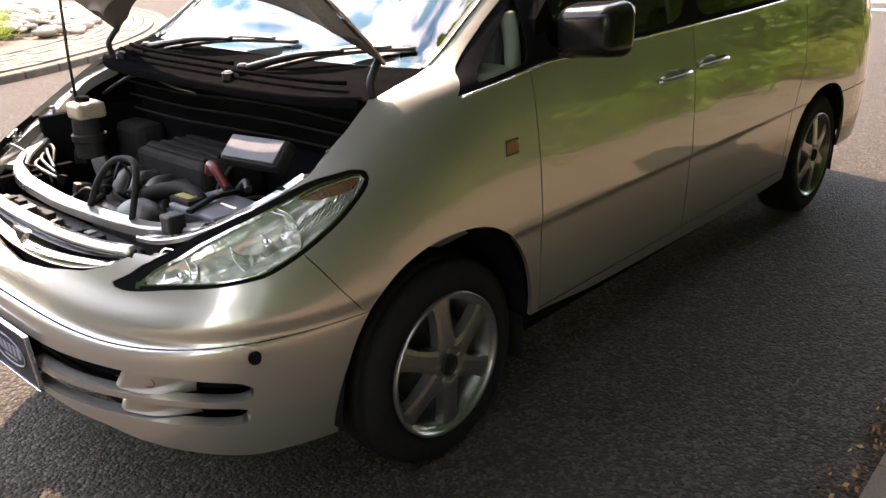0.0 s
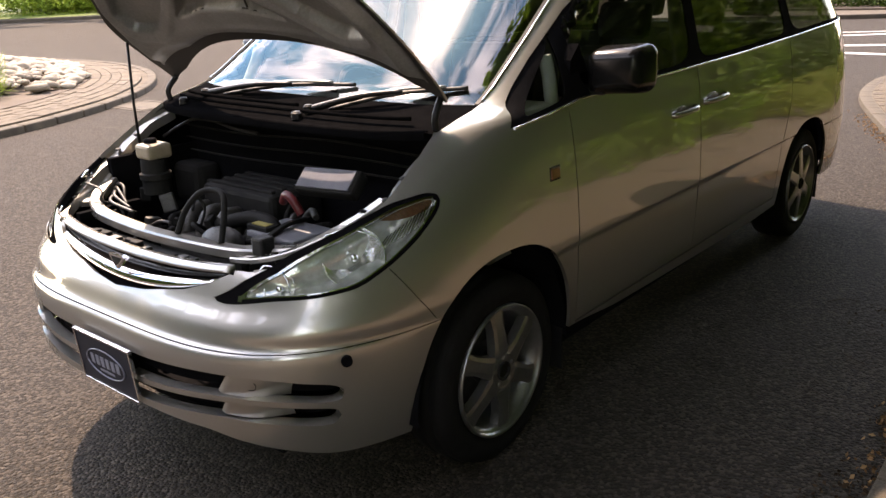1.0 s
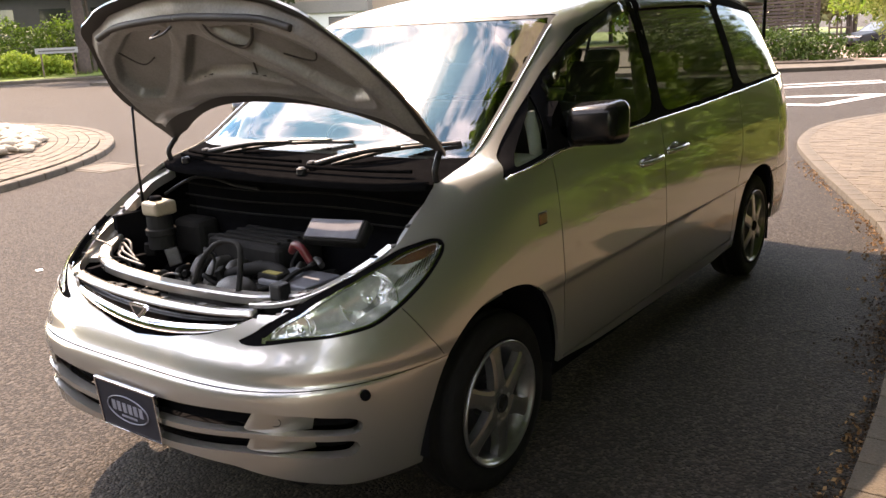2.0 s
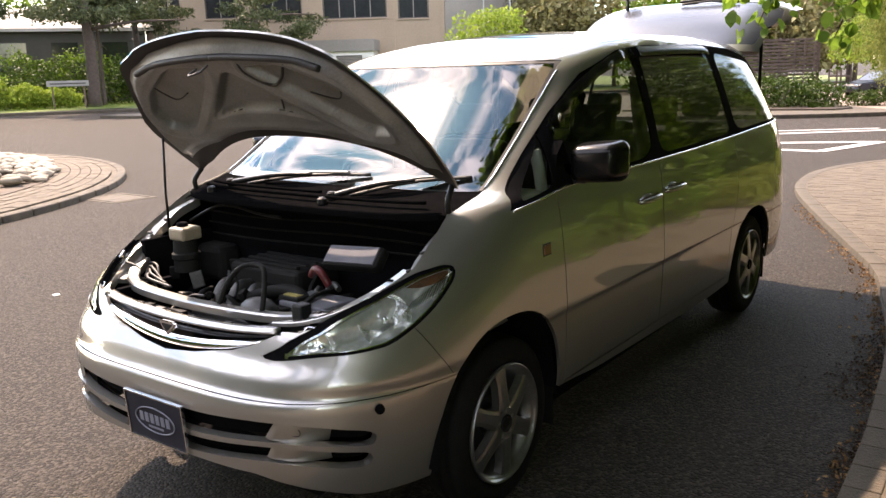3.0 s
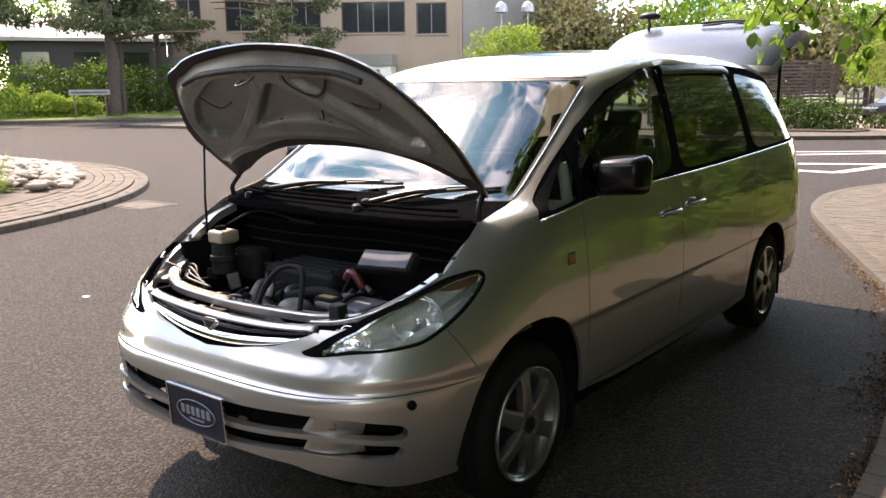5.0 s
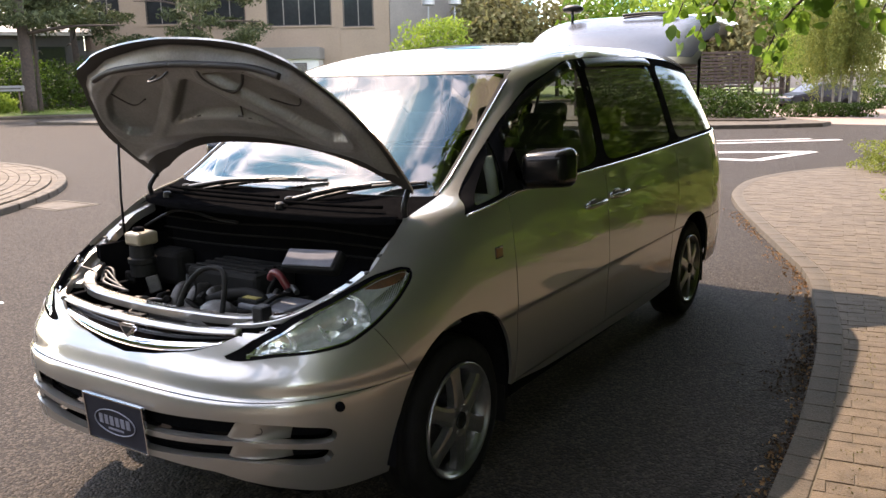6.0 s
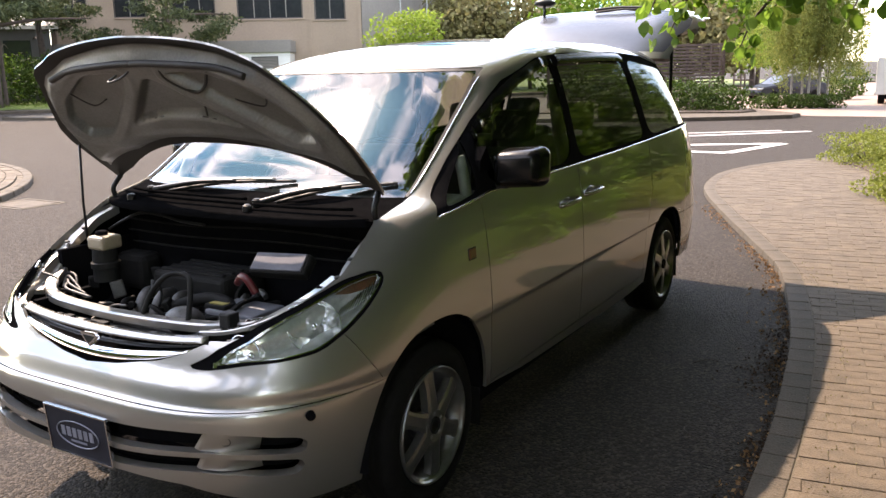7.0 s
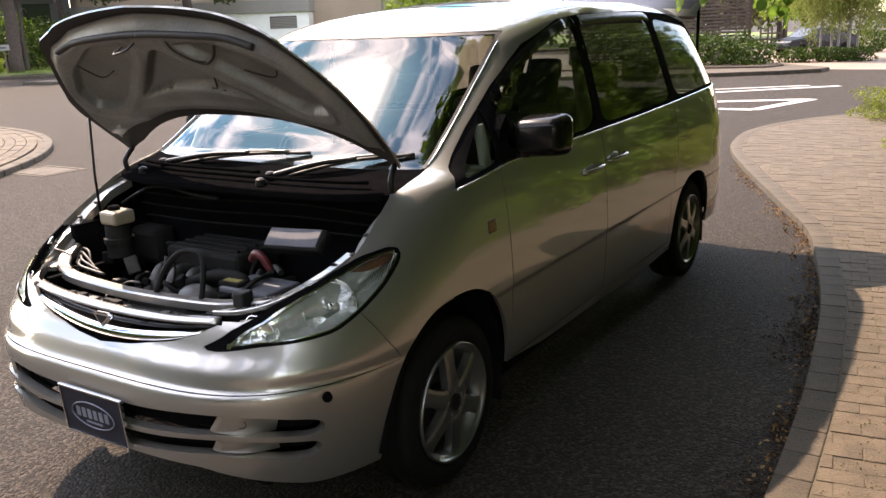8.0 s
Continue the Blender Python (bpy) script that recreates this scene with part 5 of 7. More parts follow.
for k in range(3):
    bm = bmesh.new()
    tube(bm, bend([(-.68 + k * .02, -.06, 1.0 - k * .05), (-.3, -.05 - k * .01, .99 - k * .045), (.2, -.05, 1.01 - k * .05), (.66, -.06, 1.0 - k * .04)], 6), .004, 7)
    part("bulkhead_cable", bm, M["bay"], tub)
part("bonnet_latch", fresh((.40, .45, -.585, -.535, .79, .845), r=.008), M["black"], tub, "black rubber buffer")

bm = bmesh.new()
tube(bm, bend([(-.665, -.16, .965), (-.60, -.13, 1.005), (-.53, -.10, 1.035), (-.44, -.075, 1.030), (-.32, -.07, 1.010), (-.18, -.07, 1.005)], 6), .006, 8)
part("washer_hose", bm, M["wiper"], tub, "thin grey hose below the cowl")

# bonnet fittings
for s in (1, -1):
    bm = bmesh.new()
    tube(bm, bend([(s * .690, -.085, 1.085), (s * .693, -.095, 1.13), (s * .690, -.078, 1.16), (s * .684, -.055, 1.185)], 6), .011, 8)
    part("bonnet_hinge", bm, M["black"], van)
bm = bmesh.new()
tube(bm, [(-.680, -.257, .93), (-.684, -.256, 1.10), (-.672, -.252, 1.335)], .0055, 8)
part("bonnet_prop", bm, M["black"], van, "thin bonnet prop rod")
bm = bmesh.new()
tube(bm, bend([(.03, -.69, .752), (.03, -.68, .712), (-.02, -.672, .700), (-.03, -.68, .748)], 6), .004, 8)
part("bonnet_catch", bm, M["cast"], bonnet, "bent wire bonnet catch")
# ---- cabin ----
cabin = part("cabin_floor", fresh((-.74, .74, .42, 3.70, .30, .36)), M["dark"], van)
dash = bmesh.new()
prof = [(.02, 1.085), (.20, 1.10), (.42, 1.085), (.55, 1.05), (.60, .95), (.58, .80), (.50, .62), (.10, .60)]
prism(dash, prof, -.70, .70)
dash.transform(Matrix(((0, 0, 1, 0), (1, 0, 0, 0), (0, 1, 0, 0), (0, 0, 0, 1))))
bmesh.ops.bevel(dash, geom=[e for e in dash.edges if e.calc_length() > 1], offset=.02, segments=2, affect="EDGES")
part("dashboard", dash, M["dash"], cabin)
bm = bmesh.new()
box(bm, -.16, .16, .30, .58, 1.07, 1.145, r=.03)
part("instrument_hood", bm, M["dash"], cabin)
bm = bmesh.new()
m = Matrix.Translation((-.37, .74, 1.0)) @ Matrix.Rotation(radians(28), 4, "X")
lathe(bm, [(-.013, .19), (.0, .203), (.013, .19), (.0, .177)], 40, m=m, axis="Y", closed=True)
steer = part("steering_wheel", bm, M["black"], cabin, smooth=True)
bm = bmesh.new()
box(bm, -.06, .06, -.02, .03, -.05, .05, r=.015, m=m)
box(bm, -.18, .18, -.008, .008, -.018, .018, r=.005, m=m)
part("steering_boss", bm, M["black"], steer)
for row_y, xs in ((1.30, (-.38, .38)), (2.15, (-.38, .38)), (2.98, (-.36, .36))):
    for x in xs:
        seat = fresh((x - .25, x + .25, row_y - .32, row_y + .20, .52, .66), r=.05)
        seat = part("seat", seat, M["cloth"], cabin, "grey cloth seat")
        bm = bmesh.new()
        box(bm, -.24, .24, -.06, .06, 0, .60, r=.05, m=pose(x, row_y + .20, .60, -14))
        part("backrest", bm, M["cloth"], seat)
        bm = bmesh.new()
        box(bm, -.13, .13, -.045, .045, .63, .80, r=.04, m=pose(x, row_y + .20, .60, -12))
        part("headrest", bm, M["cloth"], seat)
for s in (1, -1):
    bm = bmesh.new()
    tube(bm, bend([(s * .805, .372, 1.09), (s * .790, .385, 1.13), (s * .765, .408, 1.20), (s * .742, .418, 1.265)], 6), .024, 8)
    part("pillar_trim", bm, M["trim"], cabin, "pale grey pillar trim")
    part("dash_end", fresh((min(s * .60, s * .815), max(s * .60, s * .815), .15, .40, .98, 1.122), r=.02), M["trim"], cabin)
    bm = bmesh.new()
    tube(bm, bend([(s * .71, 1.43, 1.52), (s * .74, 1.42, 1.30), (s * .77, 1.43, 1.10), (s * .78, 1.43, .7)], 6), .035, 8)
    part("door_pillar", bm, M["trim"] if s < 0 else M["dash"], cabin)
bm = fresh((-.11, .11, .70, .73, 1.47, 1.53), r=.012)
rv = part("rear_view_mirror", bm, M["black"], cabin)
part("mirror_stalk", fresh((-.012, .012, .66, .72, 1.52, 1.58)), M["black"], rv)

# ---- tailgate fittings ----
def on_gate(x, z, out=0.0):
    """A place on the closed tailgate's outside."""
    p = 4.5
    y2, y3, w = float(HIP(z)), float(TAIL(z)), float(WIDE(z))
    return Vector((x, y2 + (y3 - y2) * (1 - (abs(x) / w) ** p) ** (1 / p) + out, z))


bm = bmesh.new()
tube(bm, bend([on_gate(-.02, 1.165, .03), on_gate(.15, 1.16, .035), on_gate(.34, 1.165, .03)], 6), .012, 8)
tube(bm, bend([on_gate(0, 1.19, .02), on_gate(.2, 1.185, .03), on_gate(.40, 1.19, .02)], 6), .009, 6)
part("rear_wiper", bm, M["black"], tailgate)
bm = bmesh.new()
base = on_gate(-.42, 1.16)
tube(bm, bend([base, base + Vector((0, .05, .0)), base + Vector((-.02, .09, -.03))], 5), .012, 8)
bmesh.ops.create_uvsphere(bm, u_segments=18, v_segments=10, radius=1, matrix=Matrix.Translation(base + Vector((-.02, .12, -.05))) @ Matrix.Diagonal((.085, .035, .06, 1)))
part("parking_mirror", bm, M["black"], tailgate, "small black parking mirror on a stalk", smooth=True)
for s in (1, -1):
    bm = bmesh.new()
    for i in range(1):
        box(bm, min(s * .665, s * .70), max(s * .665, s * .70), 3.60, 3.80, .80, 1.12, r=.02)
    part("tail_lamp", bm, M["tail_red"], van, "red tail lamp")
    bm = bmesh.new()
    hinge = swing @ Vector((s * .60, 3.70, 1.28))
    tube(bm, [(s * .66, 3.62, 1.20), hinge], .012, 8)
    part("gas_strut", bm, M["black"], van, "black gas strut")


# ---- greenery ----
def leaf_mesh(blobs, size, seed, droop=0.0, shape=None, hollow=0.55):
    """Many small leaves filling uneven clumps. blobs: (x, y, z, rx, ry, rz, count)."""
    rng = np.random.default_rng(seed)
    shape = np.array(shape if shape is not None else [(-.5, 0, 0), (0, -.32, .06), (.5, 0, 0), (0, .32, .06)])
    k = len(shape)
    out = []
    for x, y, z, rx, ry, rz, n in blobs:
        d = rng.normal(size=(n, 3))
        d /= np.linalg.norm(d, axis=1, keepdims=True)
        lump = 1 + .22 * np.sin(d[:, 0] * 5 + seed) * np.sin(d[:, 1] * 6 + x) + .18 * np.sin(d[:, 2] * 7 + y + seed)
        r = (hollow + (1 - hollow) * rng.random(n) ** .6) * lump
        c = np.array([x, y, z]) + d * r[:, None] * np.array([rx, ry, rz])
        a = rng.normal(size=(n, 3))
        a[:, 2] -= droop
        a /= np.linalg.norm(a, axis=1, keepdims=True)
        b = np.cross(a, rng.normal(size=(n, 3)))
        b /= np.linalg.norm(b, axis=1, keepdims=True)
        s = size * rng.uniform(.6, 1.35, n)[:, None, None]
        nn = np.cross(a, b)
        out.append(c[:, None, :] + s * (shape[None, :, 0:1] * a[:, None] + shape[None, :, 1:2] * b[:, None] + shape[None, :, 2:3] * nn[:, None]))
    v = np.concatenate(out).reshape(-1, 3)
    return v.tolist(), np.arange(len(v)).reshape(-1, k).tolist()


def crown(name, blobs, size, material, parent=None, seed=1, **kw):
    v, f = leaf_mesh(blobs, size, seed, **kw)
    return raw(name, v, f, material, parent)


def trunk_mesh(base, height, r, seed, limbs=7, lean=(0, 0), spread=2.2, start=.35):
    rng = random.Random(seed)
    bm = bmesh.new()
    b = Vector(base)
    pts = [b + Vector((lean[0] * t + rng.uniform(-.06, .06) * height * .1, lean[1] * t + rng.uniform(-.06, .06) * height * .1, height * t)) for t in np.linspace(0, 1, 7)]
    pts[0] = b
    line = bend(pts, 3)
    tube(bm, line, [r * (1.25 if i == 0 else 1) * (1 - .8 * i / (len(line) - 1)) for i in range(len(line))], 10)
    for k in range(limbs):
        t = start + (.95 - start) * k / max(1, limbs - 1)
        p = line[int(t * (len(line) - 1))]
        a = rng.uniform(0, 6.28)
        far = spread * (1.1 - t * .6) * rng.uniform(.7, 1.2)
        q = p + Vector((math.cos(a) * far, math.sin(a) * far, rng.uniform(.1, .8)))
        m = p.lerp(q, .5) + Vector((0, 0, rng.uniform(.0, .35)))
        tube(bm, bend([p, m, q], 4), [r * .38 * (1 - t * .5) * (1 - .75 * i / 8) for i in range(9)], 6)
    return bm


def tree(name, label, base, height, r, blobs, size, leaf, bark="bark", seed=1, category="tree", **kw):
    t = thing(name, label, category)
    limbs = {k: kw.pop(k) for k in ("limbs", "lean", "spread", "start") if k in kw}
    part("trunk", trunk_mesh(base, height, r, seed, **limbs), M[bark], t)
    c = crown("crown", blobs, size, M[leaf], t, seed, **kw)
    c["kind"] = "stuff"
    return t


def bush(label, blobs, size, leaf, seed, category="bush", name="bush"):
    t = thing(name, label, category)
    bm = bmesh.new()
    rng = random.Random(seed)
    for x, y, z, rx, ry, rz, n in blobs:
        for _ in range(4):
            a = rng.uniform(0, 6.28)
            tube(bm, [(x + math.cos(a) * .06, y + math.sin(a) * .06, 0), (x + math.cos(a) * rx * .6, y + math.sin(a) * ry * .6, z + rz * .3)], [.02, .006], 5)
    part("stems", bm, M["bark"], t)
    c = crown("foliage", blobs, size, M[leaf], t, seed)
    c["kind"] = "stuff"
    return t


# ---- the near pavement with its kerb ----
# First points curve unseen paving before the van, added to brighten its bumper.
KERB = [(-4.5, -9), (-1.2, -5.6), (.5, -3.5), (1.40, -2.2), (1.78, -1.3), (1.88, -.5), (1.86, .9), (1.80, 1.75), (1.715, 2.55), (1.56, 3.4), (1.36, 4.25), (1.00, 5.16), (.33, 6.8), (-.16, 8.15), (-.33, 9.1), (-.36, 9.9), (-.22, 10.7), (.10, 11.5), (.55, 12.2), (1.4, 12.9), (3, 13.6), (8, 14.3), (26, 15)]
edge = [(p.x, p.y) for p in bend([(x, y, 0) for x, y in KERB], 10)]
PAVE_Z = .062
bm = bmesh.new()
prism(bm, [(x + .02, y) for x, y in edge] + [(26, -9)], -.02, PAVE_Z - .004)
pavement = mesh_thing("pavement", bm, M["joint"], "buff block-paved footway with sandy joints", "pavement", kind="structure")


def along(line, step):
    """Points and headings at even steps along a line."""
    out, left = [], 0.0
    for (ax, ay), (bx, by) in zip(line[:-1], line[1:]):
        d = math.hypot(bx - ax, by - ay)
        while left <= d:
            t = left / d
            out.append((ax + (bx - ax) * t, ay + (by - ay) * t, math.atan2(by - ay, bx - ax)))
            left += step
        left -= d
    return out


bm = bmesh.new()
box(bm, -.0990, .0990, -.130, 0, -.03, PAVE_Z, r=.006)
kerb_me = bpy.data.meshes.new("kerb_stone")
bm.to_mesh(kerb_me)
bm.free()
kerb_me.materials.append(M["kerb"])
near_edge = [p for p in edge if -2.4 < p[1]]
for i, (x, y, a) in enumerate(along(near_edge, .20)):
    if x > 10:
        break
    ob = new("kerb_stone", kerb_me)
    ob.parent = pavement
    ob.matrix_basis = pose(x, y, random.uniform(-.0015, .0015), 0, 0, math.degrees(a) + random.uniform(-.3, .3))
bm = bmesh.new()
for x, y, a in along([p for p in edge if p[1] <= -2.5], .6):
    box(bm, -.299, .299, -.130, 0, -.03, PAVE_Z, r=.01, m=pose(x, y, 0, 0, 0, math.degrees(a)))
part("kerb_run", bm, M["kerb"], pavement)

# blocks in stretcher bond, their courses across the path
turn = radians(8)
ex, ey = Vector((math.cos(turn), math.sin(turn))), Vector((-math.sin(turn), math.cos(turn)))
edge_y = np.array([p[1] for p in edge if p[0] < 8])
edge_x = np.array([p[0] for p in edge if p[0] < 8])
left_of = lambda y: float(np.interp(y, edge_y, edge_x)) if y < 9.6 else float(np.interp(y, [9.6, 10.7, 11.5, 12.2, 12.9, 13.6], [-.36, -.22, .10, .55, 1.4, 3]))
block_bm = bmesh.new()
box(block_bm, -.0992, .0992, -.0492, .0492, -.05, 0, r=.003, segs=1)
block_me = bpy.data.meshes.new("paving_block")
block_bm.to_mesh(block_me)
block_bm.free()
block_me.materials.append(M["paver"])
edge_a = np.array(edge)
edge_d = np.gradient(edge_a, axis=0)
edge_d /= np.linalg.norm(edge_d, axis=1, keepdims=True)


def inside_kerb(q):
    """Distance of a place from the kerb's inner side, positive on the footway, and the kerb's inward normal there."""
    k = np.argmin((edge_a[:, 0] - q[0]) ** 2 + (edge_a[:, 1] - q[1]) ** 2)
    inward = np.array([edge_d[k, 1], -edge_d[k, 0]])
    return float((q - edge_a[k]) @ inward) - .136, inward


near_blocks, rest_v, rest_f = 0, [], []
for j in range(-66, 130):
    for i in range(-16, 34):
        c = Vector((1.6, 0.2)) + ex * ((i + .5 * (j % 2)) * .201) + ey * (j * .1005)
        if c.y < -6.4 or c.y > 13.4 or c.x > 5.2 or c.x < -.5:
            continue
        room, inward = inside_kerb(np.array(c))
        if room < -.09:
            continue
        z = PAVE_Z + random.uniform(-.0025, .0015)
        near = .55 < c.y < 4.1 and c.x < 2.75
        if near and room > .112 and near_blocks < 330:
            ob = new("paving_block", block_me)
            ob.parent = pavement
            ob.matrix_basis = pose(c.x, c.y, z, random.uniform(-.5, .5), random.uniform(-.3, .3), math.degrees(turn) + random.uniform(-.8, .8))
            near_blocks += 1
            continue
        ring = [np.array(c + ex * dx + ey * dy) for dx, dy in ((-.0990, -.0490), (.0990, -.0490), (.0990, .0490), (-.0990, .0490))]
        if room < .112:
            # a block cut to the line of the kerb
            cut, d = [], [room + float((q - np.array(c)) @ inward) for q in ring]
            for k in range(4):
                m = (k + 1) % 4
                if d[k] > 0:
                    cut.append(ring[k])
                if d[k] * d[m] < 0:
                    cut.append(ring[k] + (ring[m] - ring[k]) * d[k] / (d[k] - d[m]))
            ring = cut
        if len(ring) < 3:
            continue
        n0, k, mid_q = len(rest_v), len(ring), sum(ring) / len(ring)
        rest_v += [(*q, z - .012) for q in ring] + [(*(q + (mid_q - q) * .028), z) for q in ring]
        rest_f += [tuple(range(n0 + k, n0 + 2 * k))] + [(n0 + m, n0 + (m + 1) % k, n0 + k + (m + 1) % k, n0 + k + m) for m in range(k)]
rest = raw("paving_blocks_beyond", rest_v, rest_f, M["paver_rest"], pavement)
rest["kind"] = "stuff"

# leaf litter in the gutter and moss along the joints
rng = np.random.default_rng(5)
spots = []
for x, y, a in along([p for p in edge if .4 < p[1] < 7.5], .012):
    k = .25 + .75 * max(0, math.sin(y * 2.1 + .4)) + (1.3 if 3.0 < y < 5.2 else .2)
    if rng.random() < .8 * k:
        spots.append((x - abs(rng.normal()) * (.075 if y > 2.2 else .045) - .01, y + rng.normal() * .02, .008 + rng.random() * .012, .02, .02, .006, int(1 + rng.integers(0, 3))))
mulch = []
for x, y, a in along([p for p in edge if -1.2 < p[1] < 3.4], .010):
    k = .25 + max(0, math.sin(y * 3.3 + 1.0)) + .5 * max(0, math.sin(y * 7.7))
    for _ in range(int(6 * k * rng.random() + .5)):
        mulch.append((x - .005 - abs(rng.normal()) * .085 * k, y + rng.normal() * .02, .004 + rng.random() * .012, .018, .018, .004, 2))
silt = crown("gutter_mulch", mulch, .015, M["mulch"], None, 6, hollow=0.0)
tagged(silt, "dark rotting leaf mulch and silt along the kerb", "leaf mulch", kind="stuff")
litter = crown("leaf_litter", spots, .019, M["litter"], None, 3, hollow=0.0)
tagged(litter, "dry brown leaves and twigs gathered in the gutter", "leaf litter", kind="stuff")
spots = [(left_of(y) + .20 + abs(rng.normal()) * .09, y, PAVE_Z - .002, .02, .02, .005, 3) for y in rng.uniform(-1.2, 4.5, 420)]
moss = crown("moss", spots, .010, M["leaf_olive"], None, 9, hollow=0.0)
tagged(moss, "small weeds and moss in the paving joints", "moss", kind="stuff")
spots = [(x, y, PAVE_Z + .001, .02, .02, .002, 2) for x, y in zip(rng.uniform(1.2, 3.3, 1500), rng.uniform(-.8, 6.5, 1500)) if inside_kerb(np.array([x, y]))[0] > -.05]
grit = crown("pavement_grit", spots, .008, M["grit"], None, 19, hollow=0.0)
tagged(grit, "pale grit and bud scales scattered on the footway", "grit", kind="stuff")
for i in range(4):
    x, y = 1.60 - .12 * random.random() - i * .02, 1.0 + i * .33 + random.random() * .2
    bm = bmesh.new()
    a = random.uniform(0, 6.28)
    tube(bm, bend([(x, y, .006), (x + math.cos(a) * .06, y + math.sin(a) * .06, .012), (x + math.cos(a + .5) * .14, y + math.sin(a + .5) * .14, .006)], 4), .0028, 5)
    mesh_thing("twig", bm, M["bark"], "thin dry twig lying on the asphalt", "twig", "twigs in the gutter")

# ---- road markings ----
def stroke(name, pts, w, label):
    bm = bmesh.new()
    for (ax, ay), (bx, by) in zip(pts[:-1], pts[1:]):
        d = Vector((bx - ax, by - ay)).normalized()
        n = Vector((-d.y, d.x)) * w / 2
        q = [Vector((ax, ay)) - n, Vector((bx, by)) - n, Vector((bx, by)) + n, Vector((ax, ay)) + n]
        prism(bm, [(p.x, p.y) for p in q], .001, .005)
    return mesh_thing(name, bm, M["road_paint"], label, "road marking", kind="structure")


stroke("give_way_triangle", [(-2.9, 13.35), (-1.02, 13.25), (-.40, 15.4), (-2.9, 14.2)], .22, "worn white give-way triangle on asphalt")
stroke("road_line", [(-4.6, 16.0), (-2.56, 16.8), (-.35, 18.7)], .18, "worn white line on asphalt")
stroke("road_line", [(-4.9, 16.9), (-2.7, 17.6), (-1.0, 18.8)], .12, "worn white line on asphalt")
stroke("road_line", [(-1.25, 10.1), (-1.05, 10.25)], .12, "worn white line on asphalt")

# ---- far corner: kerb, bed, fence, car park ----
bm = bmesh.new()
corner = [(-30, 17.5), (-14, 18.6), (-8, 20.2), (-3.9, 21.6), (-2.3, 22.6), (-1.45, 23.4), (-1.35, 24.2), (-2.2, 25.2), (-3.6, 27.2), (-4.2, 30), (-5.2, 33), (-30, 40)]
prism(bm, corner, -.02, .11, r=.02)
far_pave = mesh_thing("pavement_far", bm, M["kerb"], "pale footway behind a low kerb", "pavement", kind="structure")
bm = bmesh.new()
prism(bm, [(-9, 22.6), (-3.0, 23.9), (-2.7, 24.8), (-3.6, 26.6), (-9, 26.9)], .09, .16, r=.02)
mesh_thing("planting_bed", bm, M["soil"], "bare soil planting bed", "planting bed", kind="structure")
bm = bmesh.new()
prism(bm, [(-5.5, 27.5), (-1.2, 24.6), (2.5, 24.2), (14, 26), (16, 70), (-20, 70)], .0, .012)
mesh_thing("parking_area", bm, M["pink_paver"], "pinkish block-paved parking area", "parking area", kind="structure")
for k, (x, y, z, rx, ry, rz, n) in enumerate([(-8.2, 24.0, .7, 1.2, .8, .75, 1500), (-6.5, 24.3, .65, 1.1, .8, .7, 1500), (-5.0, 24.6, .55, 1.0, .7, .6, 1500), (-3.7, 25.0, .45, .8, .7, .5, 1300), (-5.6, 25.6, .6, 1.2, .6, .5, 1400), (-4.3, 25.9, .55, .8, .6, .5, 900)]):
    bush("low dense green shrub in a planting bed", [(x, y, z, rx, ry, rz, n)], .10, "leaf_dark", 20 + k)
flowers = crown("white_flowers", [(-5.3, 25.0, 1.0, 1.2, .5, .35, 70), (-6.8, 24.6, 1.0, .8, .5, .3, 30)], .06, M["label"], None, 31)
tagged(flowers, "small pale flowers on the shrubs", "flowers", kind="stuff")
fence = thing("slatted_fence", "tall weathered brown slatted timber fence", "fence")
fa, fb = Vector((-10.2, 26.1, 0)), Vector((-4.4, 27.7, 0))
fd = (fb - fa).normalized()
fm = Matrix.Translation(fa) @ Matrix.Rotation(math.atan2(fd.y, fd.x), 4, "Z")
span = (fb - fa).length
slat_me = None
for k in range(19):
    if slat_me is None:
        ob = part("slat", fresh((0, span, -.02, .02, 0, .075), r=.004), M["timber"], fence)
        slat_me = ob.data
    else:
        ob = new("slat", slat_me)
        ob.parent = fence
    ob.matrix_basis = fm @ Matrix.Translation((0, random.uniform(-.004, .004), .14 + k * .113))
for k in range(6):
    part("post", fresh((k * span / 5 - .05, k * span / 5 + .05, .02, .11, 0, 2.27), r=.006), M["timber"], fence).matrix_basis = fm
for k in range(3):
    part("post", fresh((span - .75 + k * .3, span - .70 + k * .3, -.07, -.02, 0.1, 2.25), r=.004), M["timber"], fence).matrix_basis = fm

guard = thing("tree_guard", "timber stakes round a young tree", "tree guard")
for dx, dy in ((-.35, 0), (.07, .05), (-.15, .4), (.40, .2)):
    part("stake", fresh((-5.0 + dx, -4.94 + dx, 33.7 + dy, 33.76 + dy, 0, 1.15), r=.006), M["timber"], guard)
part("crossbar", fresh((-5.35, -4.55, 33.69, 33.73, .85, .92)), M["timber"], guard)
tree("young_tree", "young bright green tree held by stakes", (-4.7, 33.9, 0), 2.6, .035, [(-4.7, 33.9, 2.1, .85, .85, .75, 900), (-4.4, 34.1, 2.7, .5, .5, .5, 350)], .13, "leaf_bright", seed=41, limbs=4, spread=.6)

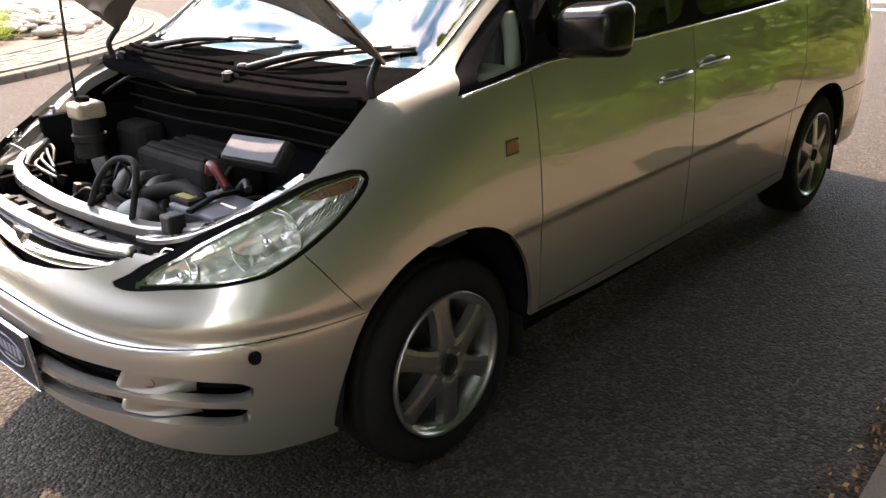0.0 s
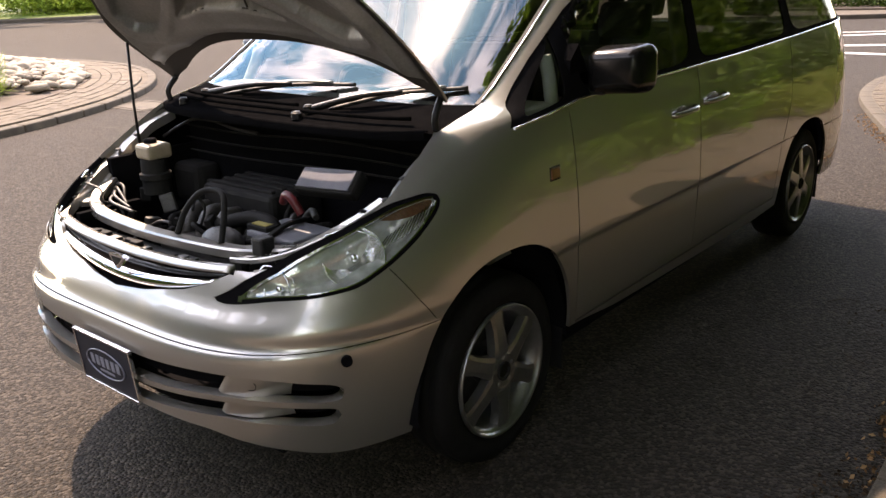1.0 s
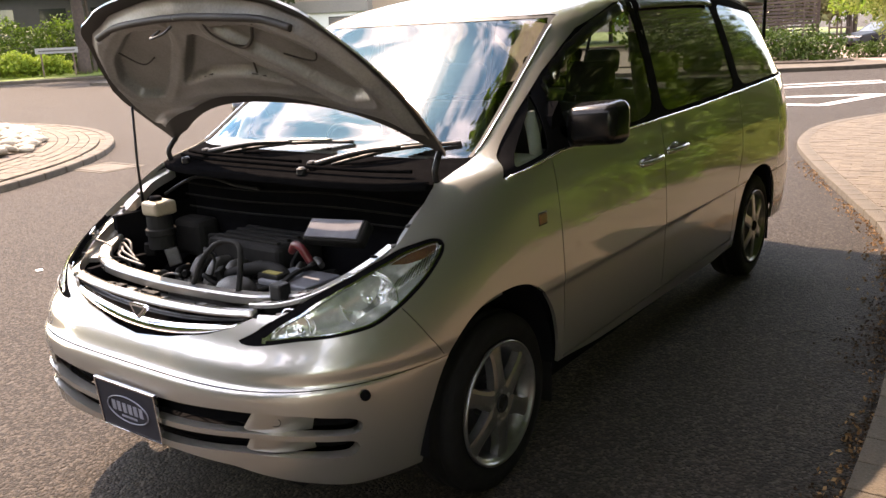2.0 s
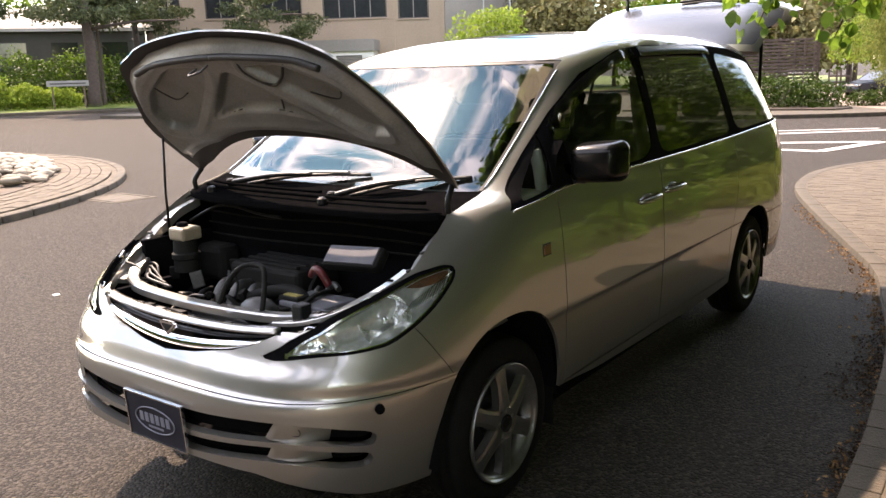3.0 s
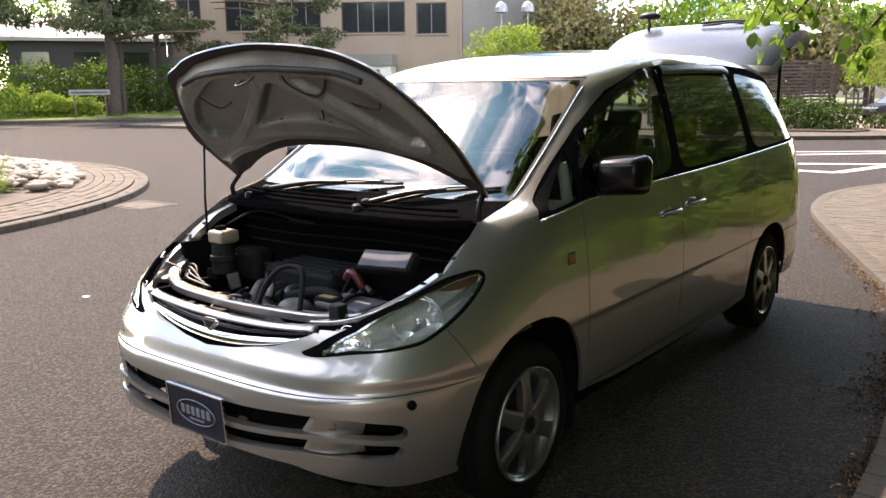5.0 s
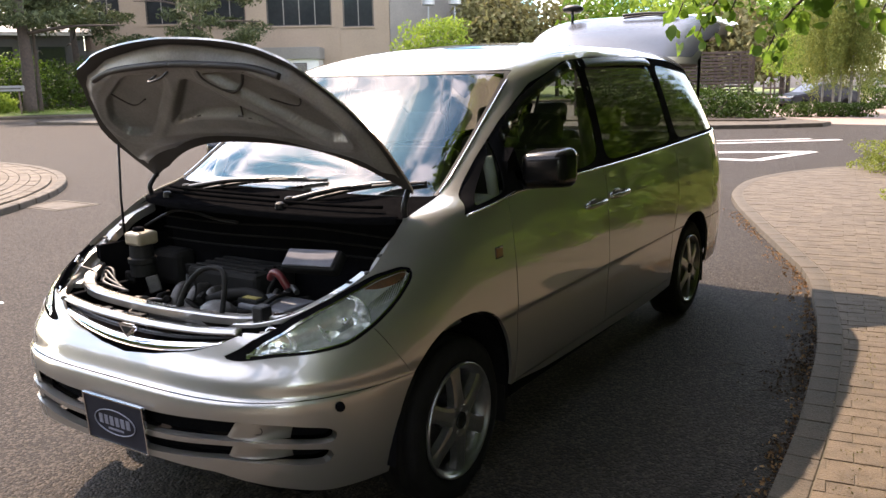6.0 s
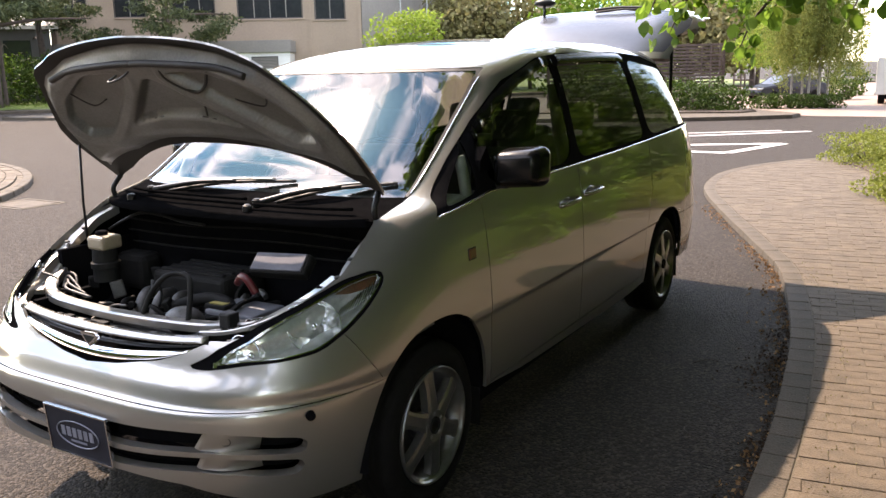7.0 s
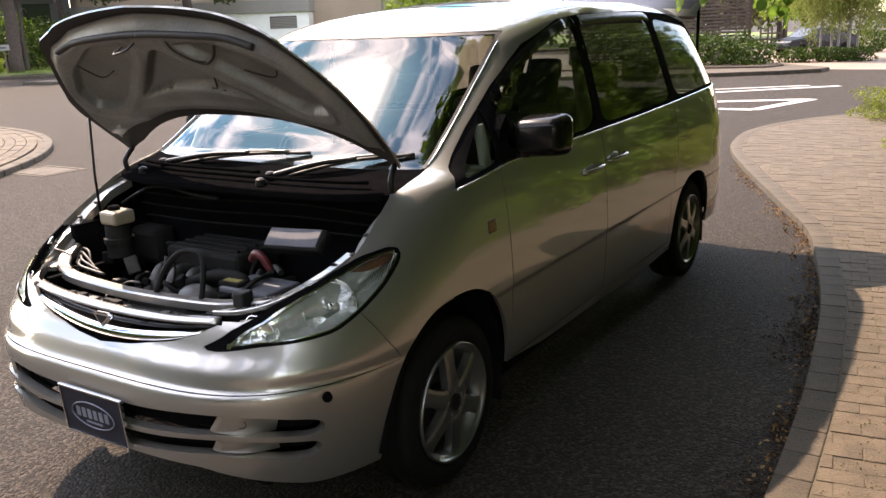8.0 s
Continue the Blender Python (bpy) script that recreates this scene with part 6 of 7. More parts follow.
# a dark car parked behind a clipped hedge
def small_car(name, label, m, paint):
    car = thing(name, label, "car")
    car.matrix_world = m
    prof = [(-2.1, .35), (-2.12, .62), (-1.95, .80), (-1.05, .92), (-.35, 1.36), (.55, 1.42), (1.35, 1.22), (1.75, 1.0), (2.08, .95), (2.12, .55), (2.05, .35)]
    bm = bmesh.new()
    rings = []
    for w, k in ((-.84, .94), (-.80, 1), (.80, 1), (.84, .94)):
        rings.append([bm.verts.new((x * (1 if abs(w) < .82 else .985), w * (1 if z < .93 else .86), z if abs(w) < .82 else .35 + (z - .35) * .97)) for x, z in prof])
    for a, b in zip(rings[:-1], rings[1:]):
        for i in range(len(prof)):
            j = (i + 1) % len(prof)
            bm.faces.new((a[i], a[j], b[j], b[i])).smooth = True
    bm.faces.new(rings[0])
    bm.faces.new(rings[-1][::-1])
    bmesh.ops.recalc_face_normals(bm, faces=bm.faces)
    bmesh.ops.bevel(bm, geom=[e for e in bm.edges if len(e.link_faces) == 2 and e.calc_face_angle() > .5], offset=.05, segments=2, affect="EDGES")
    part("car_body", bm, paint, car)
    for s in (1, -1):
        bm = bmesh.new()
        prism(bm, [(-.88, .95), (1.25, 1.02), (.95, 1.24), (.45, 1.33), (-.28, 1.29)], .715, .72)
        bm.transform(Matrix(((1, 0, 0, 0), (0, 0, s, 0), (0, 1, 0, 0), (0, 0, 0, 1))))
        part("side_window", bm, M["win_dark"], car)
        part("pillar", fresh((.18, .24, min(s * .722, s * .727), max(s * .722, s * .727), .96, 1.33)), paint, car)
        for x in (-1.3, 1.3):
            bm = bmesh.new()
            lathe(bm, [(-.09, .20), (-.09, .29), (-.06, .315), (.06, .315), (.09, .29), (.09, .20)], 28, axis="Y", m=Matrix.Translation((x, s * .76, .315)))
            w = part("wheel", bm, M["rubber"], car)
            bm = bmesh.new()
            lathe(bm, [(-.02, .20), (.02, .19), (.03, .05)], 20, axis="Y", m=Matrix.Translation((x, s * .80, .315)) @ Matrix.Diagonal((1, s, 1, 1)))
            part("rim", bm, M["alloy"], w)
        part("headlamp", fresh((-2.13, -1.93, min(s * .50, s * .78), max(s * .50, s * .78), .66, .76), r=.03), M["reflector"], car)
    bm = bmesh.new()
    for a in ((-1.02, .935, -.37, 1.345),):
        vs4 = [bm.verts.new(p) for p in ((a[0] - .01, -.66, a[1] + .01), (a[0] - .01, .66, a[1] + .01), (a[2] - .01, .58, a[3] + .01), (a[2] - .01, -.58, a[3] + .01))]
        bm.faces.new(vs4)
    part("windscreen", bm, M["win_dark"], car)
    return car


small_car("parked_car", "dark blue saloon parked behind a clipped hedge", pose(-3.45, 34.4, .012, 0, 0, 48) @ Matrix.Diagonal((.76, .76, .74, 1)), M["car_blue"])
for k in range(5):
    x, y = -3.15 + k * .50, 28.6 + k * .12
    bush("clipped low hedge beside a parked car", [(x, y, .24, .52, .50, .27, 1100)], .07, "leaf_dark", 60 + k, "hedge", "low_hedge")
for k, (x, y) in enumerate([(-2.5, 29.9), (-2.2, 30.4), (-1.95, 29.8), (-1.65, 30.3), (-1.6, 29.9), (-1.38, 30.5)]):
    h = 6.0 + .7 * math.sin(k * 2.3)
    hang = [(x + .9 * math.cos(a) * q, y + .9 * math.sin(a) * q, h * .60 - 1.2 * q + .30 * j, .34, .34, 1.5, 900) for j, q in enumerate((.4, .9, 1.35)) for a in np.linspace(0, 6.28, 5)[:-1] + k + j]
    tree("birch_tree", "weeping birch with pale trunk and hanging leaves", (x, y, 0), h, .042, hang + [(x, y, h * .80, .9, .9, 1.3, 2200)], .075, "leaf_birch", "birch", 70 + k, limbs=8, spread=1.2, droop=1.8, shape=[(-.6, 0, 0), (0, -.2, .05), (.6, 0, 0), (0, .2, .05)])
van2 = thing("box_lorry", "white box lorry standing in the car park", "lorry")
part("cargo_box", fresh((.04, 1.95, 31.6, 35.6, .36, 1.66), r=.03), M["white_paint"], van2)
part("box_rail", fresh((.02, .05, 31.58, 35.6, .36, .44)), M["steel"], van2)
part("chassis", fresh((.15, 1.8, 31.7, 37.2, .20, .35)), M["dark"], van2)
part("cab", fresh((.1, 1.85, 35.8, 37.4, .28, 1.5), r=.12), M["white_paint"], van2)
for x in (.20, 1.75):
    for y in (32.4, 36.7):
        bm = bmesh.new()
        lathe(bm, [(-.10, .15), (-.10, .25), (.10, .25), (.10, .15)], 24, m=Matrix.Translation((x, y, .25)))
        part("wheel", bm, M["rubber"], van2)

bm = bmesh.new()
prism(bm, [(-3.64, .74), (-3.59, .73), (-3.58, .77), (-3.63, .785)], .002, .008)
mesh_thing("paper_scrap", bm, M["road_paint"], "small white scrap of paper lying on the road", "litter")

# ---- roundabout ----
IC = (-14.22, -.61)
bm = bmesh.new()
ring = lambda r: [(IC[0] + r * math.cos(a), IC[1] + r * math.sin(a)) for a in np.linspace(0, 2 * np.pi, 121)[:-1]]
prism(bm, ring(7.41), -.02, .055)
island = mesh_thing("roundabout", bm, M["joint"], "round traffic island with brick apron and stone bed", "traffic island", kind="structure")
v, f = [], []
for j in range(6):
    r0, r1 = 6.47 + j * .157, 6.47 + (j + 1) * .157 - .012
    z0 = .12 - .006 * j - (.02 if j == 5 else 0)
    n = 150
    for i in range(n):
        a0, a1 = 2 * math.pi * (i + .5 * (j % 2)) / n, 2 * math.pi * (i + .5 * (j % 2) + .965) / n
        z = z0 + random.uniform(-.004, .004)
        b0 = len(v)
        for r, dz in ((r0, 0), (r1, -.004)):
            for a in (a0, a1):
                v.append((IC[0] + r * math.cos(a), IC[1] + r * math.sin(a), z + dz))
        for r in (r0, r1):
            for a in (a0, a1):
                v.append((IC[0] + r * math.cos(a), IC[1] + r * math.sin(a), z - .05))
        f += [(b0, b0 + 2, b0 + 3, b0 + 1), (b0 + 2, b0 + 6, b0 + 7, b0 + 3), (b0, b0 + 1, b0 + 5, b0 + 4), (b0 + 1, b0 + 3, b0 + 7, b0 + 5), (b0, b0 + 4, b0 + 6, b0 + 2)]
apron = raw("apron_bricks", v, f, M["paver_rest"], island)
apron["kind"] = "stuff"
bm = bmesh.new()
n = 90
for i in range(n):
    a = 2 * math.pi * i / n
    box(bm, -.12, .02, -7.41 * math.pi / n + .006, 7.41 * math.pi / n - .006, -.02, .085, r=.02, m=pose(IC[0] + 7.45 * math.cos(a), IC[1] + 7.45 * math.sin(a), 0, 0, 0, math.degrees(a)))
part("island_kerb", bm, M["kerb"], island)["kind"] = "stuff"
bm = bmesh.new()
prism(bm, ring(6.47), .05, .13)
part("island_soil", bm, M["soil"], island)
stone_mes = []
for k in range(6):
    bm = bmesh.new()
    bmesh.ops.create_icosphere(bm, subdivisions=1, radius=1)
    for p in bm.verts:
        p.co *= 1 + .25 * noise.noise(p.co * 1.7 + Vector((k * 9.1, 3, 1)))
        p.co.z *= .55
    for face in bm.faces:
        face.smooth = True
    me = bpy.data.meshes.new("stone")
    bm.to_mesh(me)
    bm.free()
    me.materials.append(mat("cobble_%s" % "abcdef"[k], (.36 - .04 * k, .305 - .035 * k, .235 - .03 * k), (.24, .20, .155), 5, .85, bump=.004, bump_scale=30, vary=.2) if k < 3 else stone_mes[k - 3].materials[0])
    stone_mes.append(me)
rng2 = random.Random(11)
count = 0
for k in range(1300):
    a, r = radians(41 + 84 * rng2.random()), 6.40 - abs(rng2.gauss(0, .9))
    s = rng2.uniform(.07, .165) * (1.2 if r < 5.5 else .85)
    if count >= 620 or r < 3.6:
        continue
    ob = new("stone", stone_mes[k % 6])
    ob.parent = island
    ob.matrix_basis = pose(IC[0] + r * math.cos(a), IC[1] + r * math.sin(a), .13 + s * .3 + .34 * max(0, (6.4 - r) / 2), rng2.uniform(-12, 12), rng2.uniform(-12, 12), rng2.uniform(0, 360)) @ Matrix.Diagonal((s * rng2.uniform(.9, 1.5), s, s * .9, 1))
    count += 1
blade = [(0, -.02, 0), (.5, -.012, .02), (1, 0, .10), (.5, .012, .02)]
for k, (a, r) in enumerate(((37, 5.6), (34, 5.5), (31, 5.45), (28, 5.4), (24, 5.4), (20, 5.3), (40, 5.1), (35, 4.9), (29, 4.8), (44, 4.6), (38, 4.2), (56, 4.2), (70, 4.0))):
    x, y = IC[0] + r * math.cos(radians(a)), IC[1] + r * math.sin(radians(a))
    g = crown("grass_tuft", [(x, y, .30, .34, .34, .22, 600)], .30, M["leaf_bright"], None, 90 + k, droop=-1.2, shape=blade, hollow=.1)
    tagged(g, "bright green tuft of long grass on the island", "grass", kind="stuff")
bm = bmesh.new()
for b in ((-8.30, -7.45, 3.70, 3.75), (-8.30, -7.45, 4.30, 4.35), (-8.30, -8.25, 3.75, 4.30), (-7.50, -7.45, 3.75, 4.30), (-8.22, -7.53, 3.78, 4.27)):
    box(bm, b[0], b[1], b[2], b[3], -.01, .006)
mesh_thing("drain_cover", bm, M["kerb"], "square iron drain cover in the asphalt", "drain cover", kind="structure")

# ---- far side of the road ----
FO, FU, FV = Vector((-37.1, 18.0, 0)), Vector((.6, .8, 0)), Vector((-.8, .6, 0))
far = lambda u, w: FO + FU * u + FV * w
turn_far = Matrix.Translation(FO) @ Matrix.Rotation(math.atan2(.8, .6), 4, "Z")
part_of = fresh((-40, 60, 0, .16, -.02, .14), r=.02)
part_of.transform(turn_far)
mesh_thing("kerb_far", part_of, M["kerb"], "long pale kerb along the far verge", "kerb", kind="structure")
bm = fresh((-40, 60, .16, 1.3, -.02, .12))
bm.transform(turn_far)
mesh_thing("footway_far", bm, M["kerb"], "narrow pale footway along the verge", "pavement", kind="structure")
bm = bmesh.new()
bmesh.ops.create_grid(bm, x_segments=80, y_segments=40, size=.5, matrix=turn_far @ Matrix.Translation((10, 36.3, 0)) @ Matrix.Diagonal((100, 70, 1, 1)))
for p in bm.verts:
    p.co.z = .13 + .05 * noise.noise(p.co * .4)
mesh_thing("lawn", bm, M["grass"], "uneven sunlit grass verge", "lawn", kind="structure")
g = crown("verge_grass", [(*far(u, w)[:2], .16, .5, .5, .08, 60) for u in np.arange(-6, 16, .55) for w in np.arange(1.6, 8, .9)], .16, M["leaf_mid"], None, 55, droop=-1, shape=blade, hollow=.0)
tagged(g, "rough grass on the verge", "grass", kind="stuff")
sign = thing("sign_board", "low pale sign board on two posts in the grass", "sign")
a, b = Vector((-39.6, 20.65, 0)), Vector((-38.6, 22.35, 0))
sm = Matrix.Translation(a) @ Matrix.Rotation(math.atan2(b.y - a.y, b.x - a.x), 4, "Z")
for x in (.25, 1.75):
    part("post", fresh((x - .04, x + .04, .02, .10, 0, 1.5)), M["timber"], sign).matrix_basis = sm
part("board", fresh((0, 2.0, -.02, .02, 1.28, 1.56), r=.005), M["sign"], sign, "pale board with dark bars").matrix_basis = sm
part("print_bar", fresh((.15, 1.85, -.028, -.02, 1.38, 1.45)), M["win_frame"], sign, "bar of lettering").matrix_basis = sm


def pine(base, h, r, rad, seed, low):
    rng = random.Random(seed)
    blobs = []
    for k in range(48):
        t = rng.random() ** 1.15
        z = low + (h - low) * t
        q = rad * (1.15 - .75 * t) * math.sqrt(rng.random())
        a = rng.uniform(0, 6.28)
        blobs.append((base[0] + q * math.cos(a), base[1] + q * math.sin(a), z, 1.1 * (1.1 - .4 * t), 1.1 * (1.1 - .4 * t), .42, 250))
    return tree("pine_tree", "tall dark pine with drooping needle clumps", (*base, 0), h, r, blobs, .34, "needle", "bark", seed, limbs=14, spread=rad, start=.3, shape=[(-.5, 0, 0), (0, -.16, .04), (.5, 0, 0), (0, .16, .04)], hollow=.15)


pine((-40.2, 23.55), 15, .36, 5.2, 101, 4.6)
pine((-41.5, 25.0), 11, .12, 2.5, 102, 4.5)
pine((-39.4, 34.7), 15, .34, 4.6, 103, 3.9)
pine((-45.5, 17.0), 15, .30, 4.6, 104, 5.4)
pine((-46.5, 30.8), 13, .26, 4.0, 105, 4.4)
pine((-53.0, 20.0), 16, .30, 5.0, 106, 6.5)
for k, (x, y, z, rx, rz, leaf) in enumerate([(-41.6, 20.6, .75, .9, .65, "leaf_bright"), (-41.2, 22.0, .7, .9, .6, "leaf_bright"), (-42.6, 19.0, 1.0, 1.2, .9, "leaf_bright"), (-44.0, 22.0, 1.5, 1.6, 1.3, "leaf_dark"), (-44.8, 24.6, 1.6, 1.7, 1.4, "leaf_dark"),
                                            (-43.0, 26.4, 1.4, 1.4, 1.4, "leaf_dark"), (-43.3, 28.6, 1.6, 1.5, 1.6, "leaf_dark"), (-42.4, 30.6, 1.4, 1.4, 1.4, "leaf_dark"), (-46.5, 20.0, 1.5, 1.7, 1.3, "leaf_mid"), (-46.8, 27.0, 2.0, 1.9, 1.7, "leaf_mid"),
                                            (-41.4, 33.0, 1.2, 1.5, 1.2, "leaf_dark"), (-45.5, 33.2, 1.6, 1.6, 1.5, "leaf_mid"), (-49.5, 24.0, 1.9, 2.0, 1.8, "leaf_mid")]):
    bush("dense shrub on the far verge" if leaf != "leaf_bright" else "bright yellow-green shrub on the far verge", [(x, y, z, rx, rx, rz, 1500), (x + .5 * rx, y + .6 * rx, z * .8, rx * .7, rx * .7, rz * .7, 700)], .17, leaf, 120 + k)

for k, (x, y, h, rr) in enumerate([(-57.0, 20.5, 10, 3.2), (-50.0, 9.0, 9, 3.2), (-55.0, 13.0, 11, 3.6), (-58.5, 25.0, 10, 3.4), (-61.0, 30.0, 11, 3.6), (-60.0, 34.5, 11, 3.4)]):
    tree("tree", "leafy green tree on the far verge", (x, y, 0), h * .7, .16, [(x, y, h * .58, rr, rr, h * .36, 2600), (x + rr * .4, y - rr * .4, h * .36, rr * .7, rr * .7, h * .22, 1200)], .30, "leaf_mid", seed=180 + k, limbs=9, spread=rr * .7, hollow=.2)

# ---- buildings ----
def oriented(a, b):
    d = Vector((b[0] - a[0], b[1] - a[1], 0))
    return Matrix.Translation((a[0], a[1], 0)) @ Matrix.Rotation(math.atan2(d.y, d.x), 4, "Z"), d.length


def wall_with_windows(house, m, length, height, thick, rows, wall, panes=2, sills=True):
    """A wall cut into piers and bands round its windows. rows: (x0, x1, z0, z1)."""
    xs = sorted({0.0, length, *[q for r in rows for q in r[:2]]})
    zs = sorted({0.0, height, *[q for r in rows for q in r[2:]]})
    for x0, x1 in zip(xs[:-1], xs[1:]):
        z_open = sorted([(r[2], r[3]) for r in rows if r[0] <= x0 + 1e-6 and r[1] >= x1 - 1e-6])
        z = 0.0
        for a, b in z_open + [(height, height)]:
            if a > z + 1e-6:
                piece = fresh((x0, x1, 0, thick, z, a))
                piece.transform(m)
                part("wall_panel", piece, M[wall], house)
            z = b
    for x0, x1, z0, z1 in rows:
        bm = fresh((x0, x1, .10, .16, z0, z0 + .07), (x0, x1, .10, .16, z1 - .07, z1), (x0, x0 + .07, .10, .16, z0 + .07, z1 - .07), (x1 - .07, x1, .10, .16, z0 + .07, z1 - .07))
        bm.transform(m)
        win = part("window", bm, M["win_frame"], house)
        k = max(1, round((x1 - x0) / 1.2))
        for i in range(k):
            a, b = x0 + .07 + (x1 - x0 - .14) * i / k, x0 + .07 + (x1 - x0 - .14) * (i + 1) / k
            bm = fresh((a + .02, b - .02, .12, .13, z0 + .07, z1 - .07))
            bm.transform(m)
            part("pane", bm, M["win_dark"], win)
            if i:
                bm = fresh((a - .03, a + .03, .10, .16, z0 + .07, z1 - .07))
                bm.transform(m)
                part("mullion", bm, M["grey_wall"], win)
        if sills:
            bm = fresh((x0 - .08, x1 + .08, -.08, .10, z0 - .10, z0 - .005), r=.01)
            bm.transform(m)
            part("sill", bm, M[wall], win)


house = thing("office_building", "buff rendered office block with dark strip windows", "building")
m, L = oriented((-52.0, 35.4), (-34.1, 47.6))
E_ = L
wins = [(E_ - 3.3, E_ - 1.1, 5.22, 7.38), (E_ - 8.7, E_ - 4.1, 5.35, 7.5), (E_ - 13.4, E_ - 10.2, 5.4, 7.6), (E_ - 17.2, E_ - 15.0, 5.6, 7.8), (E_ - 20.8, E_ - 19.0, 5.8, 7.9)]
wins += [(a, b, c + 3.6, d + 3.6) for a, b, c, d in wins]
wall_with_windows(house, m, L, 12.6, .4, wins, "render_wall")
bm = fresh((-.3, L + .3, -.3, 14, 12.6, 13.0), r=.03)
bm.transform(m)
part("roof", bm, M["grey_wall"], house)
bm = fresh((E_ - 3.75, E_ - 3.55, -.06, 0, 0, 12.6), (E_ - .25, E_, -.08, 0, 0, 12.6))
bm.transform(m)
part("pilaster", bm, M["render_wall"], house)
bm = fresh((0, .4, 0, 13.6, 0, 12.6))
bm.transform(m)
part("end_wall", bm, M["render_wall"], house)
bm = fresh((.4, L - .4, 13.2, 13.6, 0, 12.6))
bm.transform(m)
part("back_wall", bm, M["render_wall"], house)
wing, WL = oriented((-34.1, 47.6), (-28.6, 57.5))
bm = fresh((.05, WL, .02, .42, 0, 12.6))
bm.transform(wing)
part("side_wall", bm, M["grey_wall"], house)
low = thing("garage_block", "low flat-roofed block with grey fascia and pale wall", "building")
lm = m @ Matrix.Translation((E_ - 26, -3.2, 0))
for nm, b, mm in (("wall", (0, 21.2, 0, 2.9, 0, 2.96), "white_paint"), ("fascia", (-.1, 21.3, -.25, 3.0, 2.96, 3.75), "grey_wall"), ("louvre", (18.6, 20.4, -.03, 0, 1.9, 2.7), "win_frame")):
    bm = fresh(b, r=.01)
    bm.transform(lm)
    part(nm, bm, M[mm], low)
for k in range(7):
    bm = fresh((18.65, 20.35, -.06, -.031, 1.95 + k * .10, 2.01 + k * .10))
    bm.transform(lm)
    part("slat", bm, M["grey_wall"], low)
barn = thing("low_house", "long low house with a pale sheet roof", "house")
bmx, BL = oriented((-53.5, 24.5), (-48.6, 33.0))
bm = fresh((0, BL, 0, 7, 0, 4.7))
bm.transform(bmx)
part("wall", bm, M["win_frame"], barn)
bm = bmesh.new()
prism(bm, [(-.5, 4.7), (3.5, 6.15), (7.5, 4.7), (7.5, 4.9), (3.5, 6.4), (-.5, 4.92)], -.5, BL + .5)
bm.transform(bmx @ Matrix(((0, 0, 1, 0), (1, 0, 0, 0), (0, 1, 0, 0), (0, 0, 0, 1))))
part("roof", bm, M["slate"], barn)
for k in range(3):
    bm = fresh((.8 + k * 3.1, 2.4 + k * 3.1, -.04, .0, 2.0, 4.0))
    bm.transform(bmx)
    part("window", bm, M["win_dark"], barn)
for x, y in ((-27.9, 43.3), (-26.5, 44.2)):
    lampost = thing("street_lamp", "domed lamp on a slim grey post", "lamp", "lamps by the office")
    bm = bmesh.new()
    lathe(bm, [(0, .09), (1.0, .07), (6.0, .05)], 12, axis="Z", m=Matrix.Translation((x, y, 0)))
    part("post", bm, M["steel"], lampost)
    bm = bmesh.new()
    lathe(bm, [(6.0, .10), (6.05, .42), (6.35, .40), (6.6, .26), (6.72, .05)], 20, axis="Z", m=Matrix.Translation((x, y, 0)))
    part("shade", bm, M["steel"], lampost, "shallow metal dome")

# trees beyond
tree("tree", "round bright green tree before the office", (-22.3, 35.0, 0), 3.6, .12, [(-22.3, 35.0, 2.9, 1.7, 1.7, 1.7, 2200), (-21.6, 35.5, 3.6, 1.2, 1.2, 1.2, 900), (-23.1, 34.6, 2.4, 1.3, 1.3, 1.2, 900)], .19, "leaf_bright", seed=201)
for k, (x, y, h, rr, leaf, n) in enumerate([(-26.6, 50.2, 9, 3.6, "leaf_olive", 3000), (-23.0, 52.0, 8, 3.4, "leaf_olive", 2600), (-29.0, 53.0, 10, 3.2, "leaf_olive", 2200), (-17.5, 46.0, 6.5, 3.0, "leaf_mid", 2600), (-13.0, 44.0, 6, 2.8, "leaf_bright", 2400),
                                             (-9.5, 43.5, 5.5, 2.6, "leaf_olive", 2200), (-7.0, 46.0, 6.0, 2.8, "leaf_mid", 2300), (-11.5, 50.0, 9, 3.4, "leaf_mid", 2300), (-8.6, 56.0, 7, 2.6, "leaf_bright", 2000),
                                             (-19.5, 58.0, 10, 4.0, "leaf_mid", 2300), (-14.5, 60.0, 9, 4.0, "leaf_olive", 2300)]):
    tree("tree", "loose-crowned tree in spring leaf", (x, y, 0), h * .75, .16, [(x, y, h * .58, rr, rr, h * .36, n), (x + rr * .5, y - rr * .3, h * .42, rr * .7, rr * .7, h * .25, n // 3), (x - rr * .55, y + rr * .2, h * .36, rr * .65, rr * .65, h * .25, n // 3)], .36, leaf, seed=210 + k, limbs=9, spread=rr * .7, hollow=.2)
bush("dark rounded shrub by the car park", [(-1.7, 40.5, .7, .9, .9, .8, 1200)], .12, "leaf_dark", 230)
bush("dark rounded shrub by the car park", [(-1.55, 36.0, .4, .8, .8, .50, 1100)], .12, "leaf_dark", 231)


